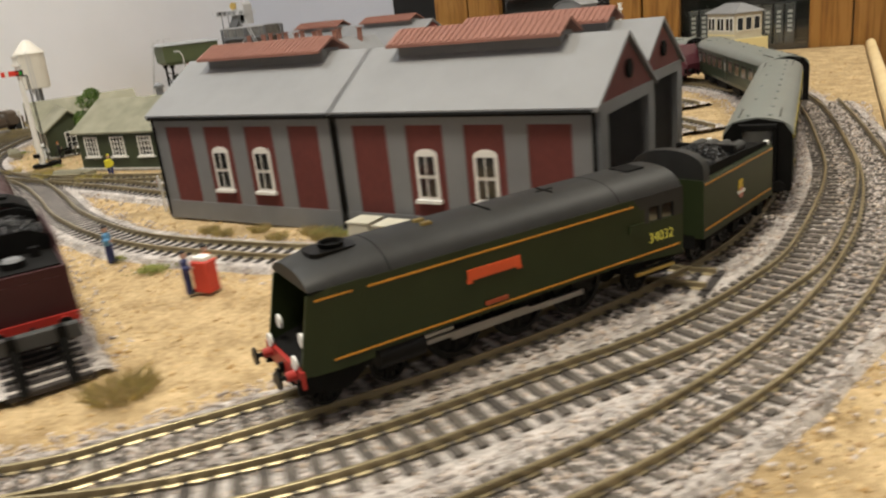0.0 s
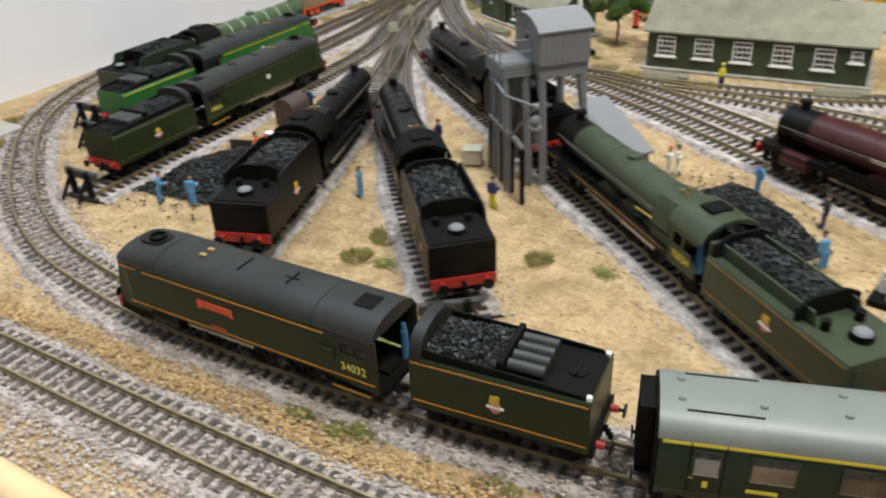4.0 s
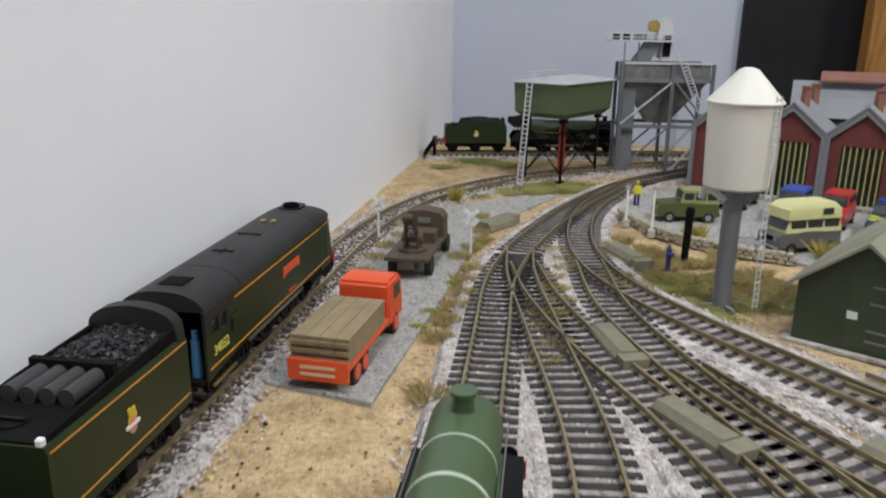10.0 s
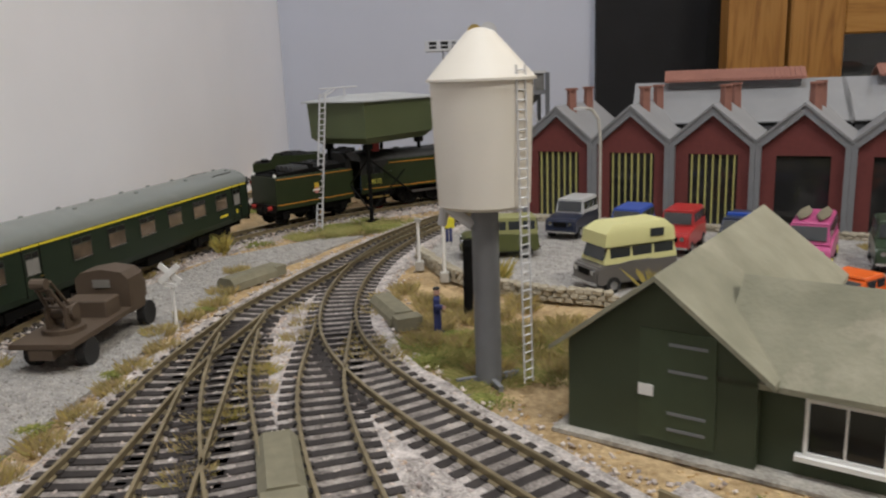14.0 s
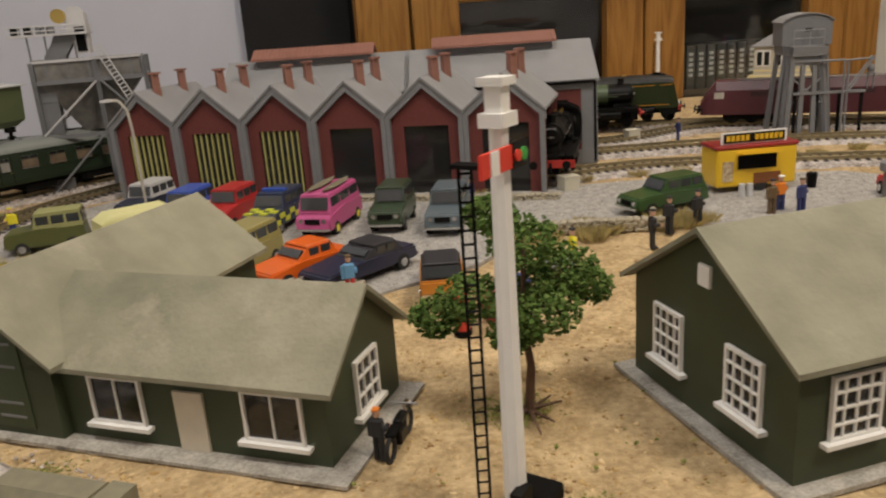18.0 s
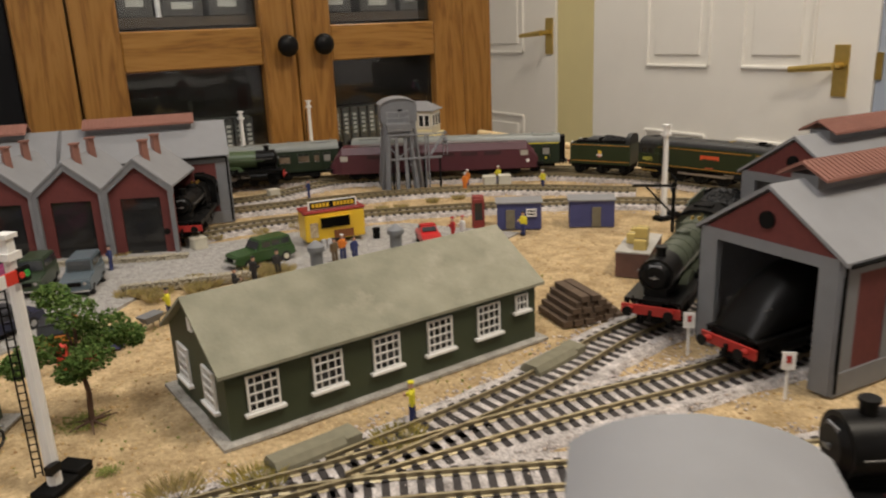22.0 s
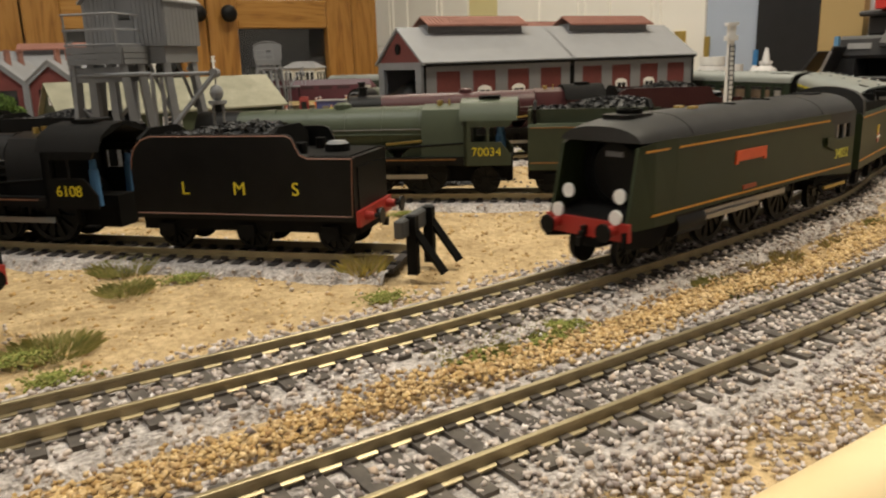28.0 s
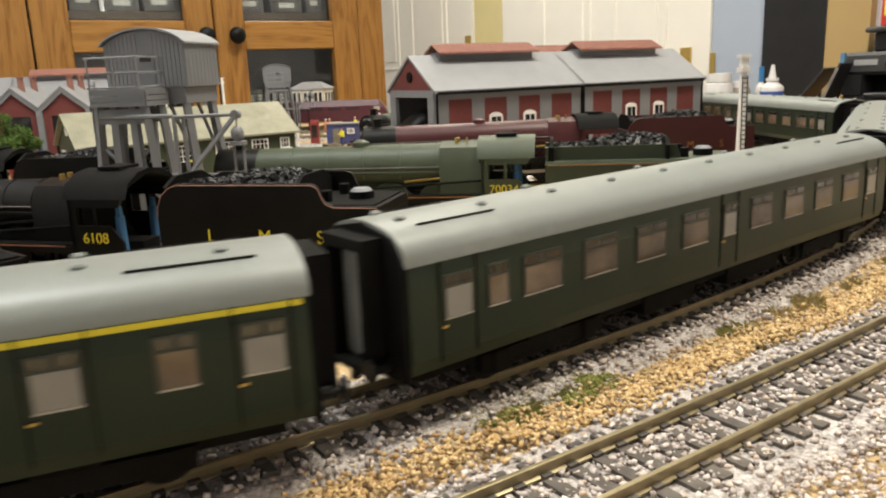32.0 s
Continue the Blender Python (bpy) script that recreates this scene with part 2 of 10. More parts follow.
def loft(bm, rings, caps=True):
    """Skins rings of equal length, in order."""
    vs = [[bm.verts.new(p) for p in ring] for ring in rings]
    n = len(vs[0])
    for a, b in zip(vs, vs[1:]):
        for i in range(n):
            bm.faces.new((a[i], a[(i + 1) % n], b[(i + 1) % n], b[i]))
    if caps:
        bm.faces.new(vs[0][::-1]), bm.faces.new(vs[-1])


def part(name, bm, material, parent=None, label="", smooth=False, kind=""):
    """Links a bmesh as one mesh object, under a thing or a part."""
    bmesh.ops.recalc_face_normals(bm, faces=bm.faces)
    me = bpy.data.meshes.new(name)
    bm.to_mesh(me)
    bm.free()
    for q in material if isinstance(material, (list, tuple)) else [material]:
        me.materials.append(q)
    if smooth:
        me.shade_smooth()
        me.set_sharp_from_angle(angle=radians(40))
    ob = new(name, me)
    if parent is not None:
        ob.parent = parent
    if label or kind:
        tagged(ob, label=label, kind=kind)
    return ob


def boxpart(name, c, s, material, parent=None, label="", bevel=0.0, m=None):
    bm = bmesh.new()
    box(bm, *c, *s, m=m, bevel=bevel)
    return part(name, bm, material, parent, label)


def thing(name, m, label, category, group="", kind=""):
    ob = new(name)
    ob.empty_display_size = 0.01
    ob.matrix_basis = m
    return tagged(ob, label, category, group, kind)


def spline(pts, step=0.004, closed=False):
    """Even points along a smooth line through pts."""
    p = [Vector((*q, 0)) for q in pts]
    n = len(p)
    out = []
    for i in range(n if closed else n - 1):
        if closed:
            a, b, c, d = p[i - 1], p[i], p[(i + 1) % n], p[(i + 2) % n]
        else:
            b, c = p[i], p[i + 1]
            a = p[i - 1] if i else b * 2 - c
            d = p[i + 2] if i + 2 < n else c * 2 - b
        for k in range(24):
            u = k / 24
            out.append(0.5 * ((2 * b) + (c - a) * u + (2 * a - 5 * b + 4 * c - d) * u * u + (3 * b - a - 3 * c + d) * u ** 3))
    out.append(out[0] if closed else p[-1])
    ds = [0.0]
    for q, r in zip(out, out[1:]):
        ds.append(ds[-1] + (r - q).length)
    total = ds[-1]
    k = max(2, round(total / step))
    xs = np.interp(np.linspace(0, total, k + 1), ds, [q.x for q in out])
    ys = np.interp(np.linspace(0, total, k + 1), ds, [q.y for q in out])
    return np.stack([xs, ys], 1), total


def along(line, total, s):
    """The place and heading (degrees, of +x) at s metres along a line."""
    k = len(line) - 1
    u = (s % total) / total * k
    i = min(int(u), k - 1)
    a, b = line[i], line[i + 1]
    q = a + (b - a) * (u - i)
    return q[0], q[1], math.degrees(math.atan2(b[1] - a[1], b[0] - a[0]))


# ---- plan of the tracks (centre lines) ----
LOOP = [(0.459, 0.153), (0.389, 0.137), (0.309, 0.126), (0.212, 0.119), (0.114, 0.118), (0.059, 0.121), (-0.023, 0.137), (-0.096, 0.168),
        (-0.161, 0.210), (-0.226, 0.264), (-0.270, 0.328), (-0.296, 0.405), (-0.302, 0.51), (-0.303, 0.63), (-0.303, 0.78), (-0.300, 0.90),
        (-0.281, 1.00), (-0.244, 1.073), (-0.208, 1.120), (-0.15, 1.172), (-0.07, 1.225), (0.03, 1.262), (0.15, 1.275), (0.29, 1.262),
        (0.42, 1.222), (0.53, 1.172), (0.63, 1.108), (0.72, 1.020), (0.772, 0.92), (0.797, 0.80), (0.806, 0.66), (0.805, 0.55), (0.790, 0.467),
        (0.758, 0.393), (0.725, 0.339), (0.690, 0.293), (0.664, 0.263), (0.640, 0.237), (0.590, 0.207), (0.535, 0.180)]
LINES = {
    "spur": [(-0.322, 1.2525), (-0.220, 1.2745), (-0.105, 1.299), (0.020, 1.316), (0.140, 1.316)],
    "passing": [(0.500, 0.167), (0.548, 0.182), (0.600, 0.200), (0.640, 0.217), (0.682, 0.240), (0.7245, 0.277), (0.764, 0.328), (0.797, 0.374), (0.821, 0.426), (0.836, 0.48),
                (0.846, 0.6), (0.840, 0.70), (0.822, 0.85), (0.79, 0.97), (0.73, 1.06)],
    "outer": [(-0.60, 0.02), (-0.3, 0.050), (-0.1, 0.058), (0.038, 0.0585), (0.158, 0.0585), (0.250, 0.0595), (0.320, 0.0625), (0.386, 0.068), (0.451, 0.080), (0.517, 0.097), (0.583, 0.125), (0.647, 0.157),
              (0.700, 0.196), (0.745, 0.235), (0.779, 0.277), (0.806, 0.320), (0.831, 0.374), (0.850, 0.44), (0.862, 0.52), (0.864, 0.62), (0.852, 0.75), (0.835, 0.88)],
    "a_road": [(-0.183, 0.290), (-0.184, 0.36), (-0.187, 0.50), (-0.191, 0.62), (-0.1945, 0.72), (-0.197, 0.80), (-0.190, 0.87)],
    "b_road": [(-0.141, 0.260), (-0.141, 0.36), (-0.143, 0.50), (-0.150, 0.62), (-0.168, 0.72), (-0.185, 0.81), (-0.190, 0.87)],
    "c_road": [(-0.071, 0.195), (-0.076, 0.36), (-0.080, 0.48), (-0.090, 0.57), (-0.118, 0.65), (-0.148, 0.715), (-0.172, 0.78), (-0.186, 0.84)],
    "throat": [(-0.190, 0.87), (-0.171, 0.945), (-0.141, 1.035), (-0.099, 1.12), (-0.04, 1.19), (0.03, 1.262)],
    "d_road": [(0.085, 0.175), (0.070, 0.235), (0.035, 0.34), (0.000, 0.43), (-0.035, 0.52), (-0.070, 0.60), (-0.108, 0.69), (-0.135, 0.77), (-0.146, 0.85)],
    "e_road": [(0.236, 0.185), (0.205, 0.218), (0.155, 0.275), (0.109, 0.331), (0.057, 0.405), (0.004, 0.480), (-0.035, 0.54), (-0.067, 0.60)],
    "f_road": [(0.430, 0.180), (0.375, 0.226), (0.318, 0.278), (0.205, 0.374), (0.130, 0.438), (0.046, 0.508), (-0.02, 0.575), (-0.074, 0.645), (-0.108, 0.70)],
    "g_road": [(0.590, 0.285), (0.50, 0.337), (0.412, 0.392), (0.335, 0.445), (0.256, 0.497), (0.175, 0.543), (0.08, 0.585), (0.00, 0.64), (-0.066, 0.715),
               (-0.122, 0.795), (-0.146, 0.86), (-0.150, 0.94), (-0.136, 1.02), (-0.099, 1.12)],
    "shed_a": [(0.80, 0.500), (0.60, 0.518), (0.44, 0.535), (0.32, 0.556), (0.20, 0.572), (0.10, 0.592), (0.02, 0.64), (-0.04, 0.70)],
    "shed_b": [(0.80, 0.588), (0.60, 0.602), (0.44, 0.606), (0.33, 0.583), (0.22, 0.573)],
    "front_road": [(0.80, 0.43), (0.70, 0.44), (0.58, 0.43), (0.47, 0.435), (0.37, 0.47), (0.28, 0.52), (0.20, 0.56), (0.10, 0.592)],
    "back_1": [(0.25, 1.19), (0.375, 1.135), (0.497, 1.160), (0.60, 1.095), (0.70, 1.030), (0.76, 0.95)],
    "back_2": [(0.27, 1.10), (0.375, 1.085), (0.50, 1.055), (0.62, 0.99), (0.72, 0.88)],
    "back_3": [(0.27, 1.02), (0.36, 1.015), (0.46, 0.975), (0.56, 0.925), (0.66, 0.86), (0.75, 0.76)],
}

# ---- room ----
def slab(name, c, s, material, label, bevel=0.0, category="wall"):
    return tagged(boxpart(name, c, s, material, bevel=bevel), label, category, kind="structure")


slab("wall_west", (-0.378, 0.70, 0.25), (0.10, 1.90, 2.3), WALL_PAINT, "plain pale blue-white painted room wall")
# north wall: bluish, with its weaker light darkened into the base colour
slab("wall_north", (-0.1165, 1.555, 0.25), (0.423, 0.10, 2.3), mat("north_wall_shaded_blue", (0.56, 0.58, 0.66), 0.9, vary=0.03, scale=12, spec=0.2), "plain pale blue wall behind the yard, its colour darkened for shade")
slab("wall_south", (0.9, -1.75, 0.25), (4.4, 0.10, 2.3), WALL_PAINT, "plain painted wall behind the layout's front")
slab("wall_east", (2.05, -0.52, 0.25), (0.10, 2.56, 2.3), WALL_PAINT, "plain pale painted wall behind the printers")
slab("wall_east_door", (1.68, 1.88, 0.25), (0.09, 2.24, 2.3), WALL_PAINT, "plain wall that holds the white doors")
slab("wall_jog", (1.865, 0.80, 0.25), (0.27, 0.08, 2.3), WALL_PAINT, "plain short wall return behind the printer")
slab("wall_north_far", (1.30, 3.04, 0.25), (0.80, 0.08, 2.3), WALL_PAINT, "plain painted wall beyond the cupboard")
slab("wall_nook", (0.88, 2.30, 0.25), (0.06, 1.40, 2.3), WALL_PAINT, "plain painted wall beside the cupboard's back")
slab("wall_west_low", (-1.35, -0.95, 0.25), (0.10, 1.6, 2.3), WALL_PAINT, "plain painted side wall")
slab("wall_return", (-0.87, -0.20, 0.25), (0.90, 0.10, 2.3), WALL_PAINT, "plain painted wall return")
slab("floor", (0.9, 0.60, -0.92), (4.6, 5.0, 0.04), CARPET, "brown carpeted room floor", category="floor")
slab("ceiling", (0.9, 0.60, 1.42), (4.6, 5.0, 0.04), WALL_PAINT, "white painted room ceiling", category="ceiling")


# ---- ground ----
def grid_sheet(name, x0, x1, y0, y1, step, height, material, label, category):
    nx, ny = round((x1 - x0) / step), round((y1 - y0) / step)
    vs, fs = [], []
    for j in range(ny + 1):
        for i in range(nx + 1):
            x, y = x0 + (x1 - x0) * i / nx, y0 + (y1 - y0) * j / ny
            vs.append((x, y, height(x, y)))
    for j in range(ny):
        for i in range(nx):
            a = j * (nx + 1) + i
            fs.append((a, a + 1, a + nx + 2, a + nx + 1))
    me = bpy.data.meshes.new(name)
    me.from_pydata(vs, [], fs)
    me.materials.append(material)
    me.shade_smooth()
    return tagged(new(name, me), label, category, kind="structure")


def ground_height(x, y):
    z = -0.0012 + 0.0012 * noise.noise((x * 30, y * 30, 0.0)) + 0.0006 * noise.noise((x * 90, y * 90, 3.0))
    if x < -0.24 and y < 0.30:
        z += 0.004 * min(1, (0.30 - y) / 0.06)
    return z


grid_sheet("ground", -0.66, 0.874, 0.013, 1.400, 0.010, ground_height, SAND, "sandy yellow scatter ground of the model yard", "ground")
boxpart("baseboard", (0.1, 0.706, -0.030), (1.546, 1.388, 0.048), PINE)
tagged(bpy.data.objects["baseboard"], "pine baseboard that carries the layout", "baseboard", kind="structure")


def lip(name, p0, p1, r, label):
    bm = bmesh.new()
    cyl(bm, p0, p1, r, n=20)
    d = Vector(p1) - Vector(p0)
    c = (Vector(p0) + Vector(p1)) / 2
    s = (d.length, 0.012, 0.05) if abs(d.x) > abs(d.y) else (0.012, d.length, 0.05)
    box(bm, c.x, c.y, c.z - 0.027, *s)
    return tagged(part(name, bm, PINE, smooth=True), label, "edging", kind="structure")


lip("front_lip", (-0.66, 0.0055, 0.003), (0.88, 0.0055, 0.003), 0.0085, "rounded pale pine lip along the front edge")
lip("side_lip", (0.882, 0.02, 0.001), (0.882, 1.40, 0.001), 0.006, "pale pine strip along the side edge")

# grey gravel of the road and the car park
def patch(name, pts, z, material, label, category="ground"):
    bm = bmesh.new()
    fs = extrude(bm, [(p[0], p[1]) for p in pts], z - 0.003, z)
    for v in bm.verts:
        v.co = Vector((v.co.x, v.co.z, v.co.y))
    return tagged(part(name, bm, material), label, category, kind="structure")


ROAD_PLAN = [(-0.285, 0.66), (-0.235, 0.65), (-0.225, 0.80), (-0.222, 0.90), (-0.20, 0.98), (-0.165, 1.06), (-0.20, 1.05), (-0.25, 1.0), (-0.285, 0.88)]
patch("yard_road", ROAD_PLAN, 0.0008, GREY_GRAVEL, "grey gravel lorry road beside the track", "road")
PARK_PLAN = [(-0.115, 0.99), (-0.085, 0.92), (0.0, 0.875), (0.05, 0.85), (0.11, 0.815), (0.17, 0.84), (0.22, 0.89), (0.30, 0.855), (0.45, 0.80), (0.52, 0.83),
                   (0.46, 0.93), (0.36, 0.97), (0.275, 0.985), (0.10, 1.06), (-0.04, 1.13), (-0.10, 1.08)]
patch("car_park", PARK_PLAN, 0.0008, GREY_GRAVEL, "pale grey gravel car park", "car park")

# ---- tracks ----
GAUGE, RAIL_TOP = 0.0165, 0.0052


def ribbon(name, line, half, z, material, label, edge=0.006):
    vs, fs = [], []
    n = len(line)
    for i in range(n):
        a, b = line[max(0, i - 1)], line[min(n - 1, i + 1)]
        d = (b - a) / (np.linalg.norm(b - a) + 1e-9)
        nrm = np.array([-d[1], d[0]])
        w = half + 0.003 * noise.noise((line[i][0] * 40, line[i][1] * 40, 1.0))
        for off, zz in ((-w - edge, -0.004), (-w, z), (w, z), (w + edge, -0.004)):
            q = line[i] + nrm * off
            vs.append((q[0], q[1], zz))
    for i in range(n - 1):
        for k in range(3):
            a = i * 4 + k
            fs.append((a, a + 1, a + 5, a + 4))
    me = bpy.data.meshes.new(name)
    me.from_pydata(vs, [], fs)
    me.materials.append(material)
    return tagged(new(name, me), label, "ballast", kind="structure")


def rail_mesh(line, off):
    n = len(line)
    prof = [(-0.0010, 0.002), (0.0010, 0.002), (0.0010, 0.0024), (0.00035, 0.0028), (0.00035, 0.0042), (0.0006, 0.0044), (0.0006, RAIL_TOP - 0.0001), (0.00045, RAIL_TOP), (-0.00045, RAIL_TOP), (-0.0006, RAIL_TOP - 0.0001),
            (-0.0006, 0.0044), (-0.00035, 0.0042), (-0.00035, 0.0028), (-0.0010, 0.0024)]
    bm = bmesh.new()
    rings = []
    for i in range(n):
        a, b = line[max(0, i - 1)], line[min(n - 1, i + 1)]
        d = (b - a) / (np.linalg.norm(b - a) + 1e-9)
        nrm = np.array([-d[1], d[0]])
        rings.append([(*(line[i] + nrm * (off + p[0])), p[1]) for p in prof])
    loft(bm, rings)
    return bm


SLEEPER_ME = None


def sleeper_mesh():
    bm = bmesh.new()
    box(bm, 0, 0, 0.0012, 0.0034, 0.030, 0.0020)
    for sy in (-1, 1):
        box(bm, 0, sy * GAUGE / 2, 0.0025, 0.0026, 0.0036, 0.0008)
    me = bpy.data.meshes.new("sleeper")
    bm.to_mesh(me)
    bm.free()
    me.materials.append(SLEEPER)
    return me


TRACKS = {}
CAMERA_SIDE = lambda x, y: y < 0.175 and -0.16 < x < 0.60


def lay_track(key, pts, closed=False, budget=0):
    global SLEEPER_ME
    line, total = spline(pts, 0.006, closed)
    TRACKS[key] = (line, total)
    ribbon("ballast", line, 0.020, 0.0010 + 0.00006 * len(TRACKS), BALLAST, "pale pinkish-grey stone ballast under the track")
    worn = np.array([p for p in line if p[1] > 0.58 and p[0] < 0.06])
    if key not in ("loop", "outer", "passing") and len(worn) > 3:
        ribbon("ballast", worn, 0.0115, 0.0013 + 0.00006 * len(TRACKS), OILY, "dark oily ballast between the rails of the yard throat", 0.002)
    th = thing("track", Matrix(), "model railway track on dark sleepers in pale ballast", "railway track")
    for s in (-1, 1):
        part("rail", rail_mesh(line, s * GAUGE / 2), RAIL, th, "tarnished nickel rail")
    SLEEPER_ME = SLEEPER_ME or sleeper_mesh()
    shape = SLEEPER_ME
    if key in ("outer", "loop"):
        shape = SLEEPER_ME.copy()
        shape.materials[0] = DUSTY
    rest_v, rest_f = [], []
    base = [v.co.copy() for v in SLEEPER_ME.vertices]
    faces = [tuple(p.vertices) for p in SLEEPER_ME.polygons]
    count = 0
    for i in range(int(total / 0.0072)):
        x, y, h = along(line, total, i * 0.0072)
        if count < budget and CAMERA_SIDE(x, y):
            ob = new("sleeper", shape)
            ob.matrix_basis, ob.parent = pose(x, y, 0, 0, 0, h), th
            count += 1
        else:
            m = pose(x, y, 0, 0, 0, h)
            k = len(rest_v)
            rest_v += [m @ v for v in base]
            rest_f += [tuple(q + k for q in f) for f in faces]
    if rest_v:
        me = bpy.data.meshes.new("timbering")
        me.from_pydata(rest_v, [], rest_f)
        me.materials.append(DUSTY if key in ("outer", "loop", "passing") else SLEEPER)
        ob = new("timbering", me)
        ob.parent = th
        tagged(ob, kind="stuff")


lay_track("loop", LOOP, True, 130)
for key, pts in LINES.items():
    lay_track(key, pts, budget=130 if key == "outer" else 0)


# ---- buildings ----
def gable_house(th, L, W, eave, ridge, wall, roof, over=0.004, thick=0.002):
    """Walls and a two-sided roof; the length runs along x from 0, the width along y from 0."""
    bm = bmesh.new()
    extrude(bm, [(0, 0), (W, 0), (W, eave), (W / 2, ridge), (0, eave)], 0, L, axis="x")
    w = part("wall", bm, wall, th)
    k = (ridge - eave) / (W / 2)
    for s in (0, 1):
        bm = bmesh.new()
        y0, y1 = (-over, W / 2) if s == 0 else (W / 2, W + over)
        z0, z1 = (eave - over * k, ridge) if s == 0 else (ridge, eave - over * k)
        extrude(bm, [(y0, z0 + 0.0003), (y1, z1 + 0.0003), (y1, z1 + thick), (y0, z0 + thick)], -over, L + over, axis="x")
        part("roof", bm, roof, th)
    return w


def engine_shed(m, bays=2, group="engine sheds"):
    """Grey-framed brick engine shed: two bays long, open gable ends, ridge vents."""
    L, W, eave, ridge = 0.152, 0.084, 0.069, 0.096
    th = thing("engine_shed", m, "grey and brick-red engine shed with rusty ridge vents", "engine shed", group)
    for b in range(bays):
        x0 = b * L
        for side in (0, 1):
            y = 0.001 if side == 0 else W - 0.001
            out = -1 if side == 0 else 1
            wall = boxpart("side_wall", (x0 + L / 2, y, eave / 2), (L - 0.002, 0.002, eave), GREY, th)
            for k in range(5):
                boxpart("pilaster", (x0 + 0.006 + k * (L - 0.012) / 4, y + out * 0.0016, eave / 2), (0.0125, 0.0014, eave - 0.001), GREY, wall)
            for k in (-1, 1):
                bm = bmesh.new()
                cyl(bm, (x0 + L / 2 + k * (L / 2 - 0.0012), y + out * 0.0028, 0.002), (x0 + L / 2 + k * (L / 2 - 0.0012), y + out * 0.0028, eave - 0.002), 0.0010, n=6)
                part("downpipe", bm, BLACK_MATT, wall)
            boxpart("base_course", (x0 + L / 2, y + out * 0.0019, 0.0060), (L - 0.0005, 0.0018, 0.012), GREY, wall)
            boxpart("eave_course", (x0 + L / 2, y + out * 0.0019, eave - 0.004), (L - 0.0005, 0.0018, 0.008), GREY, wall)
            bm = bmesh.new()
            cyl(bm, (x0 + 0.001, y + out * 0.0052, eave - 0.0024), (x0 + L - 0.001, y + out * 0.0052, eave - 0.0024), 0.0012, n=8)
            part("gutter", bm, BLACK_MATT, wall)
            for k in range(4):
                cx = x0 + 0.006 + (k + 0.5) * (L - 0.012) / 4
                boxpart("brick_panel", (cx, y + out * 0.0013, 0.0365), (0.0225, 0.0012, 0.049), BRICK_RED, wall)
                if k in (1, 2):
                    bm = bmesh.new()
                    wx, wz = 0.0068, 0.0215
                    pts = [(cx - wx, wz), (cx + wx, wz), (cx + wx, wz + 0.0235)] + [(cx + wx * math.cos(a), wz + 0.0235 + 0.0035 * math.sin(a)) for a in np.linspace(0.3, math.pi - 0.3, 7)] + [(cx - wx, wz + 0.0235)]
                    extrude(bm, pts, y + out * 0.0016, y + out * 0.0026)
                    win = part("window", bm, WHITE, wall, "white arched sash window")
                    for zz in (0.0280, 0.0397):
                        boxpart("pane", (cx, y + out * 0.0028, zz), (0.0096, 0.0005, 0.0098), GLASS_DARK, win)
                    boxpart("glazing_bar", (cx, y + out * 0.0031, 0.0338), (0.0006, 0.0004, 0.0230), WHITE, win)
                    bm = bmesh.new()
                    box(bm, cx, y + out * 0.0030, 0.0205, 0.016, 0.003, 0.0018)
                    part("sill", bm, WHITE, win)
        for s in (0, 1):
            bm = bmesh.new()
            k = (ridge - eave) / (W / 2)
            o = 0.004
            y0, y1 = (-o, W / 2) if s == 0 else (W / 2, W + o)
            z0, z1 = (eave - o * k, ridge) if s == 0 else (ridge, eave - o * k)
            extrude(bm, [(y0, z0), (y1, z1), (y1, z1 + 0.0022), (y0, z0 + 0.0022)], x0 - 0.002, x0 + L + 0.002, axis="x")
            part("roof_slope", bm, GREY_ROOF, th, "slate-grey roof sheet")
        vent = bmesh.new()
        v0, v1, zb = x0 + L * 0.16, x0 + L * 0.80, ridge - 0.006
        box(vent, (v0 + v1) / 2, W / 2, zb + 0.004, v1 - v0, 0.016, 0.012)
        body = part("ridge_vent", vent, GREY, th)
        bm = bmesh.new()
        extrude(bm, [(W / 2 - 0.015, zb + 0.008), (W / 2, zb + 0.0155), (W / 2 + 0.015, zb + 0.008), (W / 2 + 0.015, zb + 0.0095), (W / 2, zb + 0.017), (W / 2 - 0.015, zb + 0.0095)], v0 - 0.003, v1 + 0.003, axis="x")
        nrib = 28
        for i in range(nrib):
            xx = v0 + (v1 - v0) * i / (nrib - 1)
            for s in (-1, 1):
                box(bm, 0, 0, 0, 0.0016, 0.0162, 0.0010, m=Matrix.Translation((xx, W / 2 + s * 0.0075, zb + 0.0134)) @ Matrix.Rotation(-s * math.atan2(0.0075, 0.015), 4, "X"))
        part("vent_roof", bm, RUST_VENT, body, "corrugated rust-red vent roof")
    for xe in (0.001, bays * L - 0.001):
        end = boxpart("lintel", (xe, W / 2, eave - 0.003), (0.004, W - 0.001, 0.006), GREY, th)
        for yy in (0.0055, W - 0.0055):
            boxpart("door_post", (xe, yy, (eave - 0.006) / 2), (0.004, 0.011, eave - 0.006), GREY, end)
        bm = bmesh.new()
        extrude(bm, [(0.003, eave), (W - 0.003, eave), (W / 2, ridge - 0.0015)], xe - 0.0015, xe + 0.0015, axis="x")
        g = part("gable", bm, BRICK_RED, end)
        bm = bmesh.new()
        cyl(bm, (xe - 0.003, W / 2, eave + 0.011), (xe + 0.003, W / 2, eave + 0.011), 0.0045, n=16)
        part("round_window", bm, BLACK_MATT, end)
    return th


